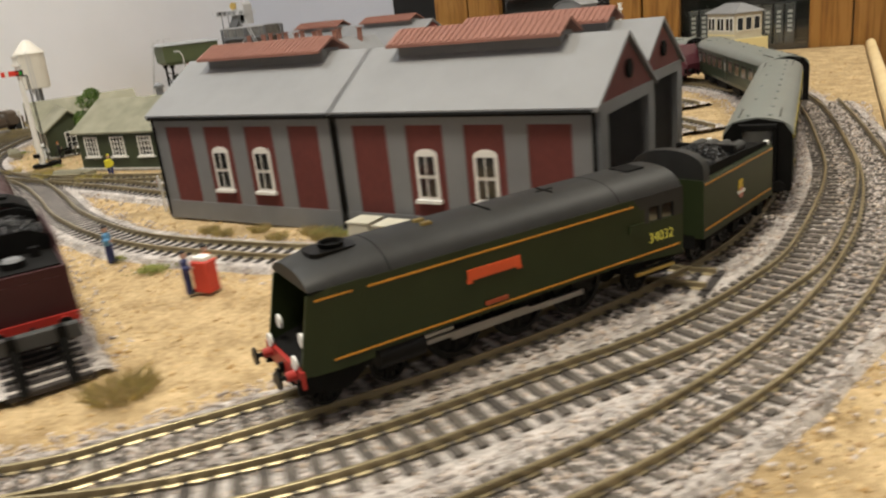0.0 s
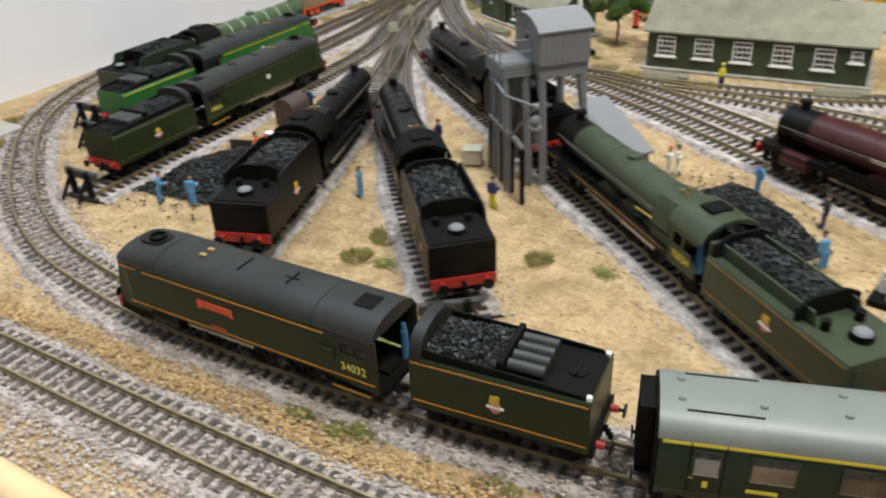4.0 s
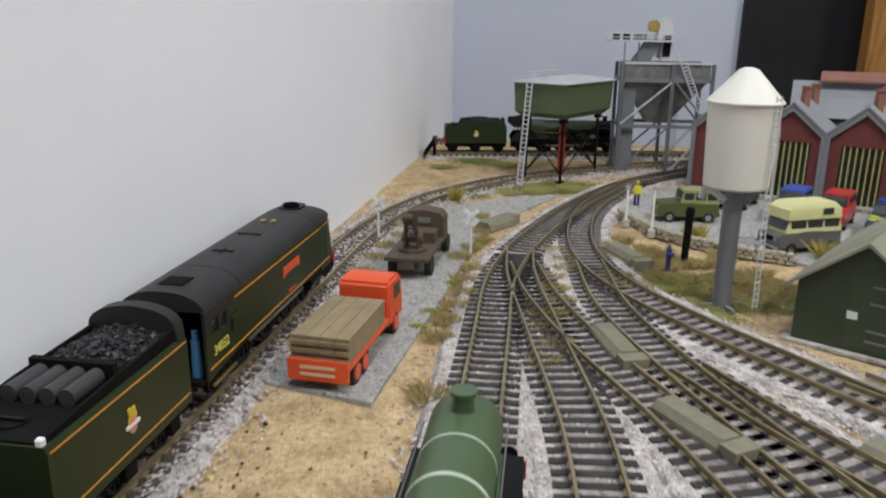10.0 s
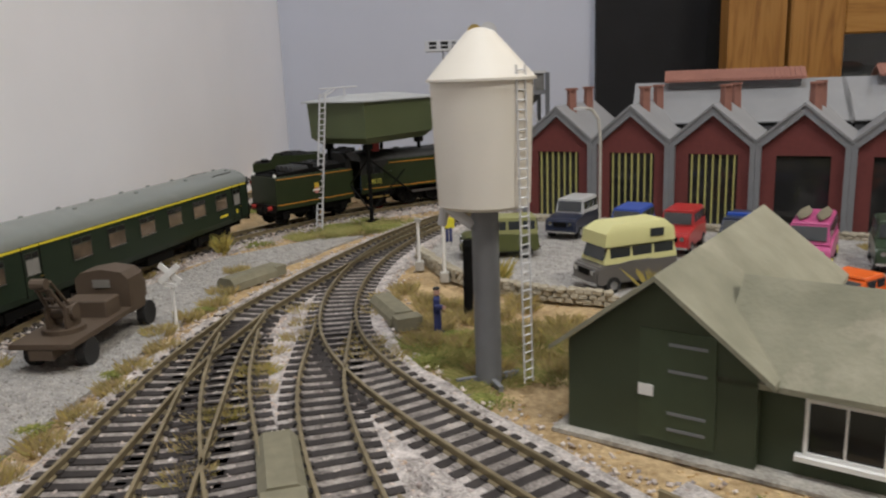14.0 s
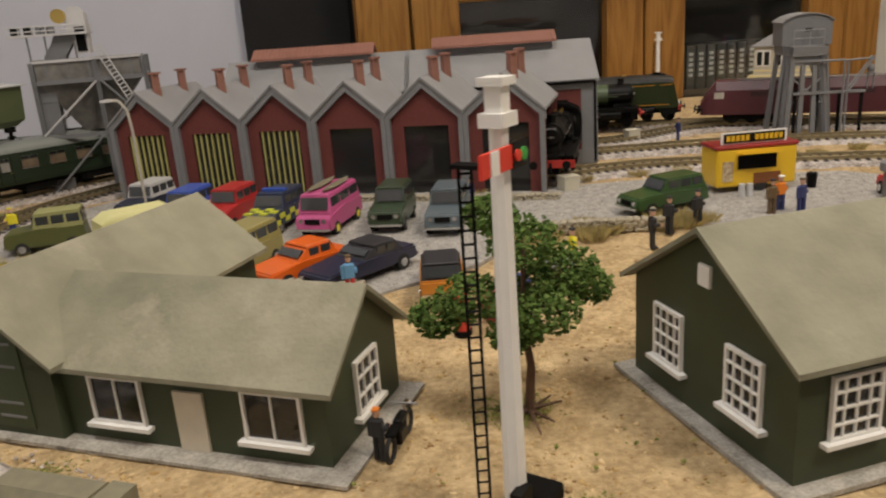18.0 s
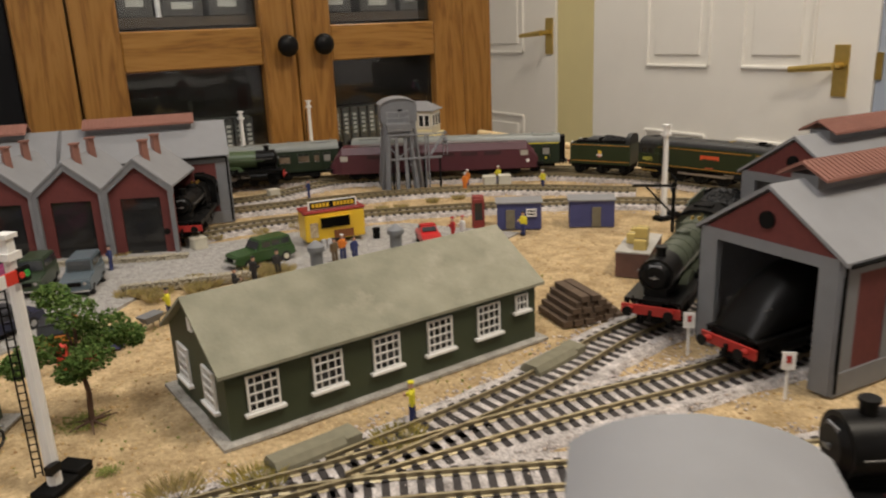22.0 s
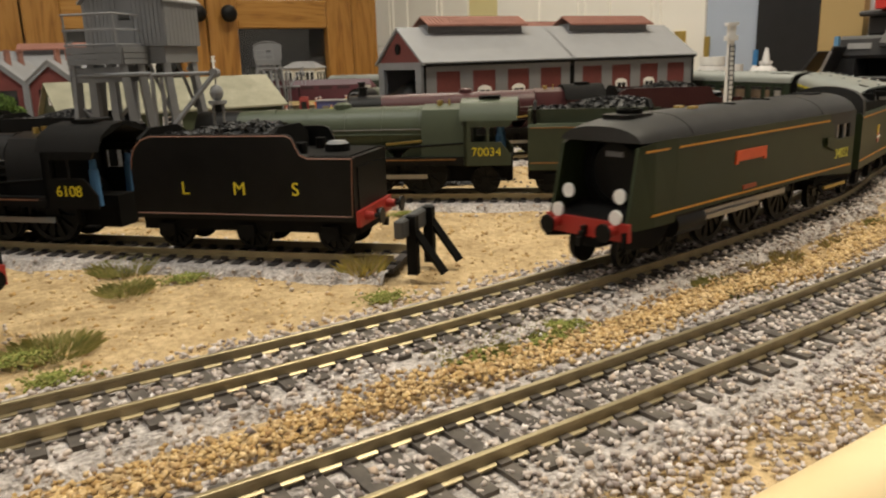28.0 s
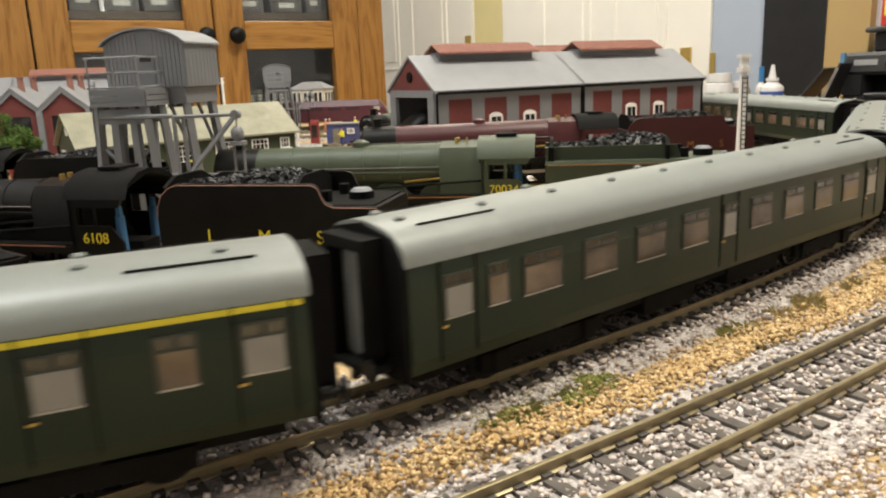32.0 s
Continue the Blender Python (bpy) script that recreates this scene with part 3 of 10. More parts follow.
AX = -4.8
engine_shed(pose(0.443, 0.492, 0, 0, 0, AX))
engine_shed(pose(0.592, 0.577, 0, 0, 0, AX), bays=1)
engine_shed(pose(0.040, 1.135, 0, 0, 0, -15))


def sash_window(th, x, y, z, w, h, nx, ny, face="y", out=-1, sill=True):
    """A white framed window with glazing bars, proud of its wall; face: the axis that it looks along."""
    d = 0.0014
    def b(bm, u, zz, su, sz, o, depth):
        if face == "y":
            box(bm, x + u, y + out * o, z + zz, su, depth, sz)
        else:
            box(bm, x + out * o, y + u, z + zz, depth, su, sz)
    f = 0.0010
    ring = [[(-w / 2, -h / 2), (w / 2, -h / 2), (w / 2, h / 2), (-w / 2, h / 2)], [(-w / 2 + f, -h / 2 + f), (w / 2 - f, -h / 2 + f), (w / 2 - f, h / 2 - f), (-w / 2 + f, h / 2 - f)]]
    def at(p, o):
        return (x + p[0], y + out * o, z + p[1]) if face == "y" else (x + out * o, y + p[0], z + p[1])
    bm = bmesh.new()
    loft(bm, [[at(p, 0.0001) for p in ring[0]], [at(p, 0.0015) for p in ring[0]], [at(p, 0.0015) for p in ring[1]], [at(p, 0.0001) for p in ring[1]]], caps=False)
    fr = part("window", bm, WHITE, th, "white glazing-bar window")
    for i in range(1, nx):
        bm = bmesh.new()
        b(bm, -w / 2 + w * i / nx, 0, 0.00055, h - 2 * f, 0.0008, 0.0010)
        part("glazing_bar", bm, WHITE, fr)
    for j in range(1, ny):
        bm = bmesh.new()
        b(bm, 0, -h / 2 + h * j / ny, w - 2 * f, 0.00055, 0.0010, 0.0010)
        part("glazing_bar", bm, WHITE, fr)
    bm = bmesh.new()
    b(bm, 0, 0, w - f, h - f, 0.0003, 0.0005)
    part("pane", bm, GLASS_DARK, fr)
    if sill:
        bm = bmesh.new()
        b(bm, 0, -h / 2 - 0.0006, w + 0.004, 0.0014, 0.0014, 0.0030)
        part("sill", bm, WHITE, fr)


# long green hut
PLINTH = mat("plinth_gravel", (0.38, 0.35, 0.30), 0.95, vary=0.35, scale=900, bump=0.8, bscale=1400, colour2=(0.58, 0.55, 0.49), spec=0.2)
hut = thing("long_hut", pose(0.192, 0.625, 0, 0, 0, 3.2), "long dark green hut with a weathered khaki roof and white windows", "hut")
LH, WH = 0.187, 0.078
gable_house(hut, LH, WH, 0.036, 0.060, HUT_GREEN, HUT_ROOF)
for k in range(5):
    sash_window(hut, 0.0175 + k * 0.0335, 0, 0.0215, 0.0160, 0.0185, 4, 4)
sash_window(hut, 0.176, 0, 0.0255, 0.009, 0.010, 3, 2)
for yy in (0.020, 0.057):
    sash_window(hut, 0, yy, 0.021, 0.0155, 0.019, 4, 4, face="x")
boxpart("gable_plate", (-0.0006, WH / 2, 0.047), (0.001, 0.0055, 0.0065), WHITE, hut)
boxpart("plinth", (LH / 2, WH / 2, 0.0003), (LH + 0.011, WH + 0.011, 0.0016), PLINTH, hut, "dusty grey gravel plinth")
for xx in (0.072, 0.122):
    bm = bmesh.new()
    cyl(bm, (xx, WH / 2 + 0.006, 0.05), (xx, WH / 2 + 0.006, 0.070), 0.0035)
    cyl(bm, (xx, WH / 2 + 0.006, 0.068), (xx, WH / 2 + 0.006, 0.0705), 0.0048)
    cyl(bm, (xx, WH / 2 + 0.006, 0.0705), (xx, WH / 2 + 0.006, 0.0735), 0.0048, 0.001)
    part("roof_ventilator", bm, GREY, hut, "grey round roof ventilator", smooth=True)

# L-shaped green hut: a tall gabled block and a lower wing
hut = thing("yard_office", pose(-0.052, 0.752, 0, 0, 0, -32), "green yard office with a gabled block and a low wing", "hut")
GW, GD, WL, WD = 0.056, 0.120, 0.095, 0.056
bm = bmesh.new()
extrude(bm, [(0, 0), (GW, 0), (GW, 0.030), (GW / 2, 0.052), (0, 0.030)], 0, GD)
part("block_wall", bm, HUT_GREEN, hut)
for s in (0, 1):
    bm = bmesh.new()
    k = 0.022 / (GW / 2)
    a0, a1 = (-0.005, GW / 2) if s == 0 else (GW / 2, GW + 0.005)
    z0, z1 = (0.030 - 0.005 * k, 0.052) if s == 0 else (0.052, 0.030 - 0.005 * k)
    extrude(bm, [(a0, z0 + 0.0003), (a1, z1 + 0.0003), (a1, z1 + 0.002), (a0, z0 + 0.002)], -0.004, GD + 0.004)
    part("block_roof", bm, HUT_ROOF, hut)
bm = bmesh.new()
extrude(bm, [(0.004, 0), (WD, 0), (WD, 0.027), (WD / 2 + 0.002, 0.0465), (0.004, 0.027)], GW, GW + WL, axis="x")
part("wing_wall", bm, HUT_GREEN, hut)
for s in (0, 1):
    bm = bmesh.new()
    mid = WD / 2 + 0.002
    k = 0.0195 / (mid - 0.004)
    y0, y1 = (0.0, mid) if s == 0 else (mid, WD + 0.004)
    z0, z1 = (0.0275 - 0.004 * k, 0.0465) if s == 0 else (0.0465, 0.027 - 0.004 * k)
    extrude(bm, [(y0, z0 + 0.0003), (y1, z1 + 0.0003), (y1, z1 + 0.002), (y0, z0 + 0.002)], GW - 0.012, GW + WL + 0.004, axis="x")
    part("wing_roof", bm, HUT_ROOF, hut)
for cx in (GW + 0.0215, GW + 0.0775):
    sash_window(hut, cx, 0.004, 0.0155, 0.020, 0.0165, 2, 1)
boxpart("door", (GW + 0.0485, 0.0036, 0.0108), (0.0105, 0.0012, 0.0200), mat("door_cream", (0.58, 0.52, 0.42), 0.6), hut, "off-white plank door")
sash_window(hut, GW + WL, 0.030, 0.0165, 0.016, 0.018, 3, 3, face="x", out=1)
boxpart("gable_plate", (0.025, -0.0004, 0.0185), (0.0045, 0.0008, 0.0035), WHITE, hut)
for zz in (0.0335, 0.0255, 0.0125, 0.0075):
    boxpart("hinge_strap", (0.037, -0.0004, zz), (0.011, 0.0007, 0.0009), GREY, hut, "grey door hinge strap")
boxpart("doorway", (0.034, -0.0002, 0.0205), (0.022, 0.0006, 0.034), mat("door_green", (0.048, 0.066, 0.032), 0.6), hut, "green plank double door")
boxpart("plinth", (GW / 2, GD / 2, 0.0002), (GW + 0.008, GD + 0.008, 0.0014), PLINTH, hut, "dusty grey gravel plinth")
boxpart("wing_plinth", (GW + WL / 2 + 0.004, WD / 2, 0.0002), (WL + 0.008, WD + 0.008, 0.0012), PLINTH, hut, "dusty grey gravel plinth")

# roundhouse: six red gabled bays with grey frames
RH = (-0.046, 1.132)
RH_STEP = 0.0605
RH_ANG = math.degrees(math.atan2(0.979 - 1.136, 0.260 + 0.046))
for k in range(6):
    m = pose(RH[0], RH[1], 0, 0, 0, RH_ANG) @ pose(k * RH_STEP * 0.945, 0, 0)
    W, D, eave, ridge = RH_STEP * 0.945, 0.085, 0.058, 0.083
    bay = thing("roundhouse_bay", m, "dark red roundhouse bay with grey pilasters and twin chimneys", "engine shed", "bays of the roundhouse")
    bm = bmesh.new()
    g0, g1, gt = W * 0.22, W * 0.80, 0.050
    for pts in ([(0, 0), (g0, 0), (g0, gt), (0, gt)], [(g1, 0), (W, 0), (W, gt), (g1, gt)], [(0, gt), (W, gt), (W, eave), (W / 2, ridge), (0, eave)]):
        extrude(bm, pts, 0, 0.003)
    front = part("front_wall", bm, BRICK_RED, bay)
    for xx in (0.0018, W - 0.0018):
        boxpart("pilaster", (xx, -0.001, eave / 2), (0.0034, 0.005, eave), GREY, bay)
    for s in (0, 1):
        bm = bmesh.new()
        a0, a1 = (-0.001, W / 2) if s == 0 else (W / 2, W + 0.001)
        z0, z1 = (eave, ridge) if s == 0 else (ridge, eave)
        extrude(bm, [(a0, z0), (a1, z1), (a1, z1 + 0.002), (a0, z0 + 0.002)], -0.004, D)
        part("roof_slope", bm, GREY_ROOF, bay, "pale grey slate roof")
        bm = bmesh.new()
        extrude(bm, [(a0, z0 - 0.006), (a1, z1 - 0.006), (a1, z1 + 0.0005), (a0, z0 + 0.0005)], -0.003, -0.0005)
        part("bargeboard", bm, GREY, bay)
    bm = bmesh.new()
    extrude(bm, [(g0, 0), (g1, 0), (g1, gt), (g0, gt)], 0.0016, 0.0022)
    part("window_glass", bm, GLASS_DARK, bay, "dark glazed front")
    if k < 3:
        for i in range(7):
            boxpart("glazing_bar", (g0 + (g1 - g0) * (i + 0.5) / 7, 0.0010, gt / 2), (0.0010, 0.0012, gt), mat("pale_yellow_bars", (0.42, 0.40, 0.13), 0.6), bay)
    for yy in (0.020, 0.058):
        bm = bmesh.new()
        cyl(bm, (W / 2 + 0.004, yy, ridge - 0.008), (W / 2 + 0.004, yy, ridge + 0.013), 0.0042, 0.0038, n=4)
        box(bm, W / 2 + 0.004, yy, ridge + 0.0135, 0.0075, 0.0075, 0.0015)
        part("chimney", bm, RUST_VENT, bay)
    bm = bmesh.new()
    extrude(bm, [(0, 0), (W, 0), (W, eave), (W / 2, ridge), (0, eave)], D - 0.003, D)
    if k == 0:
        box(bm, 0.001, D / 2, eave / 2, 0.003, D, eave)
    part("rear_wall", bm, BRICK_RED, bay)


# ---- rolling stock ----
def text_part(body, size, m, material, parent, label=""):
    """Raised lettering as a mesh; m places the middle of the text, which reads along x and stands along y."""
    cu = bpy.data.curves.new("lettering", "FONT")
    cu.body, cu.size, cu.align_x, cu.align_y, cu.extrude = body, size, "CENTER", "CENTER", 0.00012
    tmp = bpy.data.objects.new("lettering", cu)
    scene.collection.objects.link(tmp)
    me = bpy.data.meshes.new_from_object(tmp.evaluated_get(bpy.context.evaluated_depsgraph_get()))
    bpy.data.objects.remove(tmp)
    me.materials.clear()
    me.materials.append(material)
    ob = new("lettering", me)
    ob.parent, ob.matrix_basis = parent, m
    return tagged(ob, label)


def side_text(body, size, x, y, z, side, material, parent, label=""):
    """Lettering on a vehicle's side: side 1 looks to +y, -1 to -y."""
    m = pose(x, y, z, 90, 0, 0) if side < 0 else pose(x, y, z, 90, 0, 180)
    return text_part(body, size, m, material, parent, label)


def lumps(n, place, size, seed, material, name, parent=None, label="", squash=0.8, kind="stuff"):
    """A joined mesh of many small angular lumps; place(rng) gives each one's centre."""
    rng = np.random.default_rng(seed)
    base = np.array([(1, 1, 1), (-1, -1, 1), (-1, 1, -1), (1, -1, -1), (1.1, 0, 0), (0, -1.2, 0.1), (0, 0.2, 1.2), (-1.15, 0.1, 0)]) * 0.62
    tris = [(0, 4, 6), (0, 6, 2), (0, 2, 4), (1, 6, 5), (1, 7, 6), (1, 5, 7), (3, 5, 4), (3, 4, 2), (3, 2, 7), (3, 7, 5), (4, 5, 6), (2, 6, 7)]
    vs, fs = [], []
    for i in range(n):
        q, _ = np.linalg.qr(rng.normal(size=(3, 3)))
        s = size * rng.uniform(0.55, 1.25)
        p = base @ q.T * (s * rng.uniform(0.7, 1.2, 3)) * (1, 1, squash) + place(rng)
        k = len(vs)
        vs += p.tolist()
        fs += [(a + k, b + k, c + k) for a, b, c in tris]
    me = bpy.data.meshes.new(name)
    me.from_pydata(vs, [], fs)
    me.materials.append(material)
    ob = new(name, me)
    if parent is not None:
        ob.parent = parent
    return tagged(ob, label, kind=kind)


WHEELS = {}


def wheel(parent, x, y, r, spokes=True):
    """A spoked wheel; shares one mesh per size."""
    key = (round(r, 5), y > 0)
    if key not in WHEELS:
        bm = bmesh.new()
        o = 1 if y > 0 else -1
        n, t = 24, 0.0011
        seen = {}

        def at(i, q, d):
            k = (i % n, round(q, 7), round(d, 7))
            if k not in seen:
                a = 2 * math.pi * (i + 0.5) / n
                seen[k] = bm.verts.new((math.cos(a) * q, o * d, math.sin(a) * q))
            return seen[k]

        ri, rh, web = r * 0.84, r * 0.28, -0.0004
        for i in range(n):
            lift = t * 0.55 if i % 2 == 0 else web
            past = t * 0.55 if i % 2 else web
            for (q0, d0), (q1, d1) in (((r * 1.06, -t), (r * 1.06, -t * 0.6)), ((r * 1.06, -t * 0.6), (r, -t * 0.5)), ((r, -t * 0.5), (r, t)), ((r, t), (ri, t)), ((ri, t), (ri, lift)), ((ri, lift), (rh, lift)), ((rh, lift), (rh, t * 1.2))):
                bm.faces.new((at(i, q0, d0), at(i + 1, q0, d0), at(i + 1, q1, d1), at(i, q1, d1)))
            bm.faces.new((at(i + 1, ri, lift), at(i + 1, rh, lift), at(i + 1, rh, past), at(i + 1, ri, past)))
        bm.faces.new([at(i, rh, t * 1.2) for i in range(n)])
        bm.faces.new([at(i, r * 1.06, -t) for i in range(n)])
        bmesh.ops.recalc_face_normals(bm, faces=bm.faces)
        me = bpy.data.meshes.new("wheel")
        bm.to_mesh(me)
        bm.free()
        me.materials.append(BLACK)
        WHEELS[key] = me
    ob = new("wheel", WHEELS[key])
    ob.parent, ob.matrix_basis = parent, pose(x, y, r)
    return ob


def buffers(parent, x, direction, material=RED, beam=True, beam_mat=None):
    if beam:
        boxpart("buffer_beam", (x, 0, 0.0135), (0.0015, 0.034, 0.0055), beam_mat or material, parent, "red buffer beam" if material is RED and beam_mat is None else "")
    for s in (-1, 1):
        bm = bmesh.new()
        cyl(bm, (x, s * 0.0115, 0.0140), (x + direction * 0.004, s * 0.0115, 0.0140), 0.0018, 0.0015, n=10)
        b = part("buffer", bm, material, parent)
        bm = bmesh.new()
        cyl(bm, (x + direction * 0.004, s * 0.0115, 0.0140), (x + direction * 0.0062, s * 0.0115, 0.0140), 0.0008, n=8)
        cyl(bm, (x + direction * 0.0062, s * 0.0115, 0.0140), (x + direction * 0.0070, s * 0.0115, 0.0140), 0.0029, n=14)
        part("buffer_head", bm, BLACK, b)
    bm = bmesh.new()
    for i in range(3):
        box(bm, x + direction * (0.0015 + 0.0012 * i), 0, 0.0128 - 0.0016 * i, 0.0020, 0.0016, 0.0028)
    part("coupling", bm, BLACK, parent)


def lining(parent, x0, x1, y, z, material, h=0.0006):
    for s in (-1, 1):
        boxpart("lining", ((x0 + x1) / 2, s * y, z), (x1 - x0, 0.0003, h), material, parent)


def emblem(parent, x, y, z, side):
    """A yellow and white crest, as plain shapes."""
    bm = bmesh.new()
    extrude(bm, [(x - 0.0022, z - 0.0004), (x + 0.0022, z - 0.0004), (x + 0.0027, z + 0.0016), (x + 0.0020, z + 0.0044), (x + 0.0010, z + 0.0040), (x - 0.0004, z + 0.0046), (x - 0.0020, z + 0.0042), (x - 0.0016, z + 0.0020)], side * (y - 0.0001), side * (y + 0.0003))
    e = part("crest", bm, mat("crest_yellow", (0.62, 0.42, 0.03), 0.5), parent, "yellow crest")
    bm = bmesh.new()
    cyl(bm, (x, side * (y - 0.0001), z - 0.0014), (x, side * (y + 0.0004), z - 0.0014), 0.0024, n=18)
    part("crest_wheel", bm, mat("crest_pale", (0.55, 0.22, 0.18), 0.5), e)
    boxpart("crest_band", (x, side * (y + 0.0003), z - 0.0010), (0.0074, 0.0005, 0.0011), WHITE, e)


def tender(th, x1, L, style, body_mat, lines=None, crest=False, coal=True, letters="", seed=1, letter_mat=None):
    """A tender whose front end is at x1, under th. style: 'bulleid' or 'curved'."""
    x0 = x1 - L
    cx = (x0 + x1) / 2
    inset = body_mat is BRITGREEN
    td = new("tender")
    td.parent = th
    W = 0.0345
    h0, h1 = 0.0125, 0.0366 if style == "bulleid" else 0.0345
    tank = bmesh.new()
    extrude(tank, [(-W / 2, h0), (W / 2, h0), (W / 2, h1 - 0.0015), (W / 2 - 0.0008, h1), (-W / 2 + 0.0008, h1), (-W / 2, h1 - 0.0015)], x0 + 0.002, x1 - 0.002, axis="x")
    part("tank", tank, body_mat, td)
    if style == "bulleid":
        boxpart("deck", (cx - 0.002, 0, h1 + 0.0003), (L - 0.010, W - 0.006, 0.0007), BLACK_MATT, td, "sooty black tender deck")
        for s in (-1, 1):
            bm = bmesh.new()
            extrude(bm, [(x0 + 0.004, h1 - 0.001), (x1 - 0.004, h1 - 0.001), (x1 - 0.004, h1 + 0.0055), (x1 - 0.010, h1 + 0.0042), (x0 + 0.034, h1 + 0.0034), (x0 + 0.006, h1 + 0.0018)], s * (W / 2 - 0.0016), s * (W / 2 - 0.0026))
            part("coal_plate", bm, BLACK_MATT, td)
        n = 12
        arch = [(-W / 2 + 0.0004, h1 - 0.001)] + [(-(W / 2 - 0.0004) * math.cos(math.pi * i / n), h1 + 0.0020 + 0.0095 * math.sin(math.pi * i / n) ** 0.7) for i in range(n + 1)] + [(W / 2 - 0.0004, h1 - 0.001)]
        bm = bmesh.new()
        extrude(bm, arch, x1 - 0.008, x1 - 0.0025, axis="x")
        part("coal_bulkhead", bm, mat("casing_top", (0.021, 0.021, 0.0205), 0.50, vary=0.3, spec=0.30), td, "rounded grey-black tender front", smooth=True)
        bm = bmesh.new()
        extrude(bm, [(x0 + 0.0385, h1), (x0 + 0.0410, h1), (x0 + 0.0410, h1 + 0.0065), (x0 + 0.0385, h1 + 0.0065)], -W / 2 + 0.003, W / 2 - 0.003)
        part("coal_divider", bm, BLACK_MATT, td)
        for s in (-1.5, -0.5, 0.5, 1.5):
            bm = bmesh.new()
            cyl(bm, (x0 + 0.0225, s * 0.0062, h1 + 0.0030), (x0 + 0.0375, s * 0.0062, h1 + 0.0030), 0.0027, n=12)
            part("vacuum_tank", bm, mat("reservoir_black", (0.035, 0.035, 0.035), 0.5), td, "black cylindrical reservoir", smooth=True)
        for xx, r, hh in ((x0 + 0.012, 0.0042, 0.0012),):
            bm = bmesh.new()
            cyl(bm, (xx, 0, h1), (xx, 0, h1 + hh), r, n=18)
            part("filler", bm, BLACK_MATT, td)
        boxpart("filler_handle", (x0 + 0.012, 0, h1 + 0.0016), (0.0010, 0.0075, 0.0010), BLACK, td)
        c0, c1 = x0 + 0.0415, x1 - 0.0085
        cw, ch = W - 0.0075, 0.0062
    else:
        for s in (-1, 1):
            if inset:
                bm = bmesh.new()
                extrude(bm, [(x0 + 0.026, h1 - 0.001), (x1 - 0.003, h1 - 0.001), (x1 - 0.003, h1 + 0.0066), (x0 + 0.028, h1 + 0.0066)], s * (W / 2 - 0.0055), s * (W / 2 - 0.0067))
                part("coal_plate", bm, body_mat, td)
                bm = bmesh.new()
                extrude(bm, [(x1 - 0.0035, h1 - 0.001), (x1 - 0.002, h1 - 0.001), (x1 - 0.002, h1 + 0.0066), (x1 - 0.0035, h1 + 0.0066)], s * (W / 2 - 0.0010), s * (W / 2 - 0.0067))
                part("front_plate", bm, body_mat, td)
                continue
            bm = bmesh.new()
            edge = [(x1 - 0.0020, h1 - 0.0035), (x1 - 0.0027, h1 + 0.0006), (x1 - 0.0045, h1 + 0.0044), (x1 - 0.0075, h1 + 0.0070), (x1 - 0.0110, h1 + 0.0082), (x0 + 0.0260, h1 + 0.0082), (x0 + 0.0240, h1 + 0.0074),
                    (x0 + 0.0230, h1 + 0.0058), (x0 + 0.0224, h1 + 0.0040), (x0 + 0.0210, h1 + 0.0016), (x0 + 0.0180, h1 + 0.0004), (x0 + 0.0022, h1 + 0.0004)]
            extrude(bm, [(x0 + 0.0022, h1 - 0.0036)] + edge[::-1], s * (W / 2 + 0.0001), s * (W / 2 - 0.0010))
            sheet = part("coal_plate", bm, body_mat, td)
            if lines:
                run = edge + [(x0 + 0.0030, 0.0150), (x1 - 0.0030, 0.0150)]
                for (ax, az), (bx, bz) in zip(run, run[1:]):
                    bm = bmesh.new()
                    d = 0.0006
                    cyl(bm, (ax, s * (W / 2 + 0.0001), az - d), (bx, s * (W / 2 + 0.0001), bz - d), 0.00022, n=4)
                    part("edge_lining", bm, lines, sheet)
        for nm, xa, xb in (("front_bulkhead", x1 - 0.006, x1 - 0.0045), ("coal_bulkhead", x0 + 0.032, x0 + 0.0335)):
            bm = bmesh.new()
            extrude(bm, [(-W / 2 + 0.0015, h1), (W / 2 - 0.0015, h1), (W / 2 - 0.0015, h1 + 0.0066), (W / 4, h1 + 0.0100), (-W / 4, h1 + 0.0100), (-W / 2 + 0.0015, h1 + 0.0066)], xa, xb, axis="x")
            part(nm, bm, BLACK_MATT, td)
        bm = bmesh.new()
        cyl(bm, (x0 + 0.014, 0, h1), (x0 + 0.014, 0, h1 + 0.0032), 0.0046, n=20)
        f = part("filler", bm, BLACK_MATT, td)
        bm = bmesh.new()
        cyl(bm, (x0 + 0.014, 0, h1 + 0.0032), (x0 + 0.014, 0, h1 + 0.0042), 0.0040, 0.0030, n=20)
        part("filler_lid", bm, GREY, f)
        for s in (-1, 1):
            bm = bmesh.new()
            cyl(bm, (x0 + 0.024, s * 0.0085, h1), (x0 + 0.024, s * 0.0085, h1 + 0.0045), 0.0020, n=10)
            part("vent_dome", bm, BLACK_MATT, td)
        bm = bmesh.new()
        extrude(bm, [(-0.0135, 0.0150), (0.0135, 0.0150), (0.0135, 0.0310), (-0.0135, 0.0310)], x0 + 0.0020, x0 + 0.0016, axis="x")
        part("rear_panel", bm, body_mat, td)
        if body_mat is not BRITGREEN:
            boxpart("deck", (x0 + 0.018, 0, h1 + 0.0002), (0.028, W - 0.003, 0.0008), BLACK_MATT, td, "sooty black tender deck")
        c0, c1 = x0 + 0.0345, x1 - 0.0065
        cw, ch = W - (0.0135 if inset else 0.0045), 0.0112
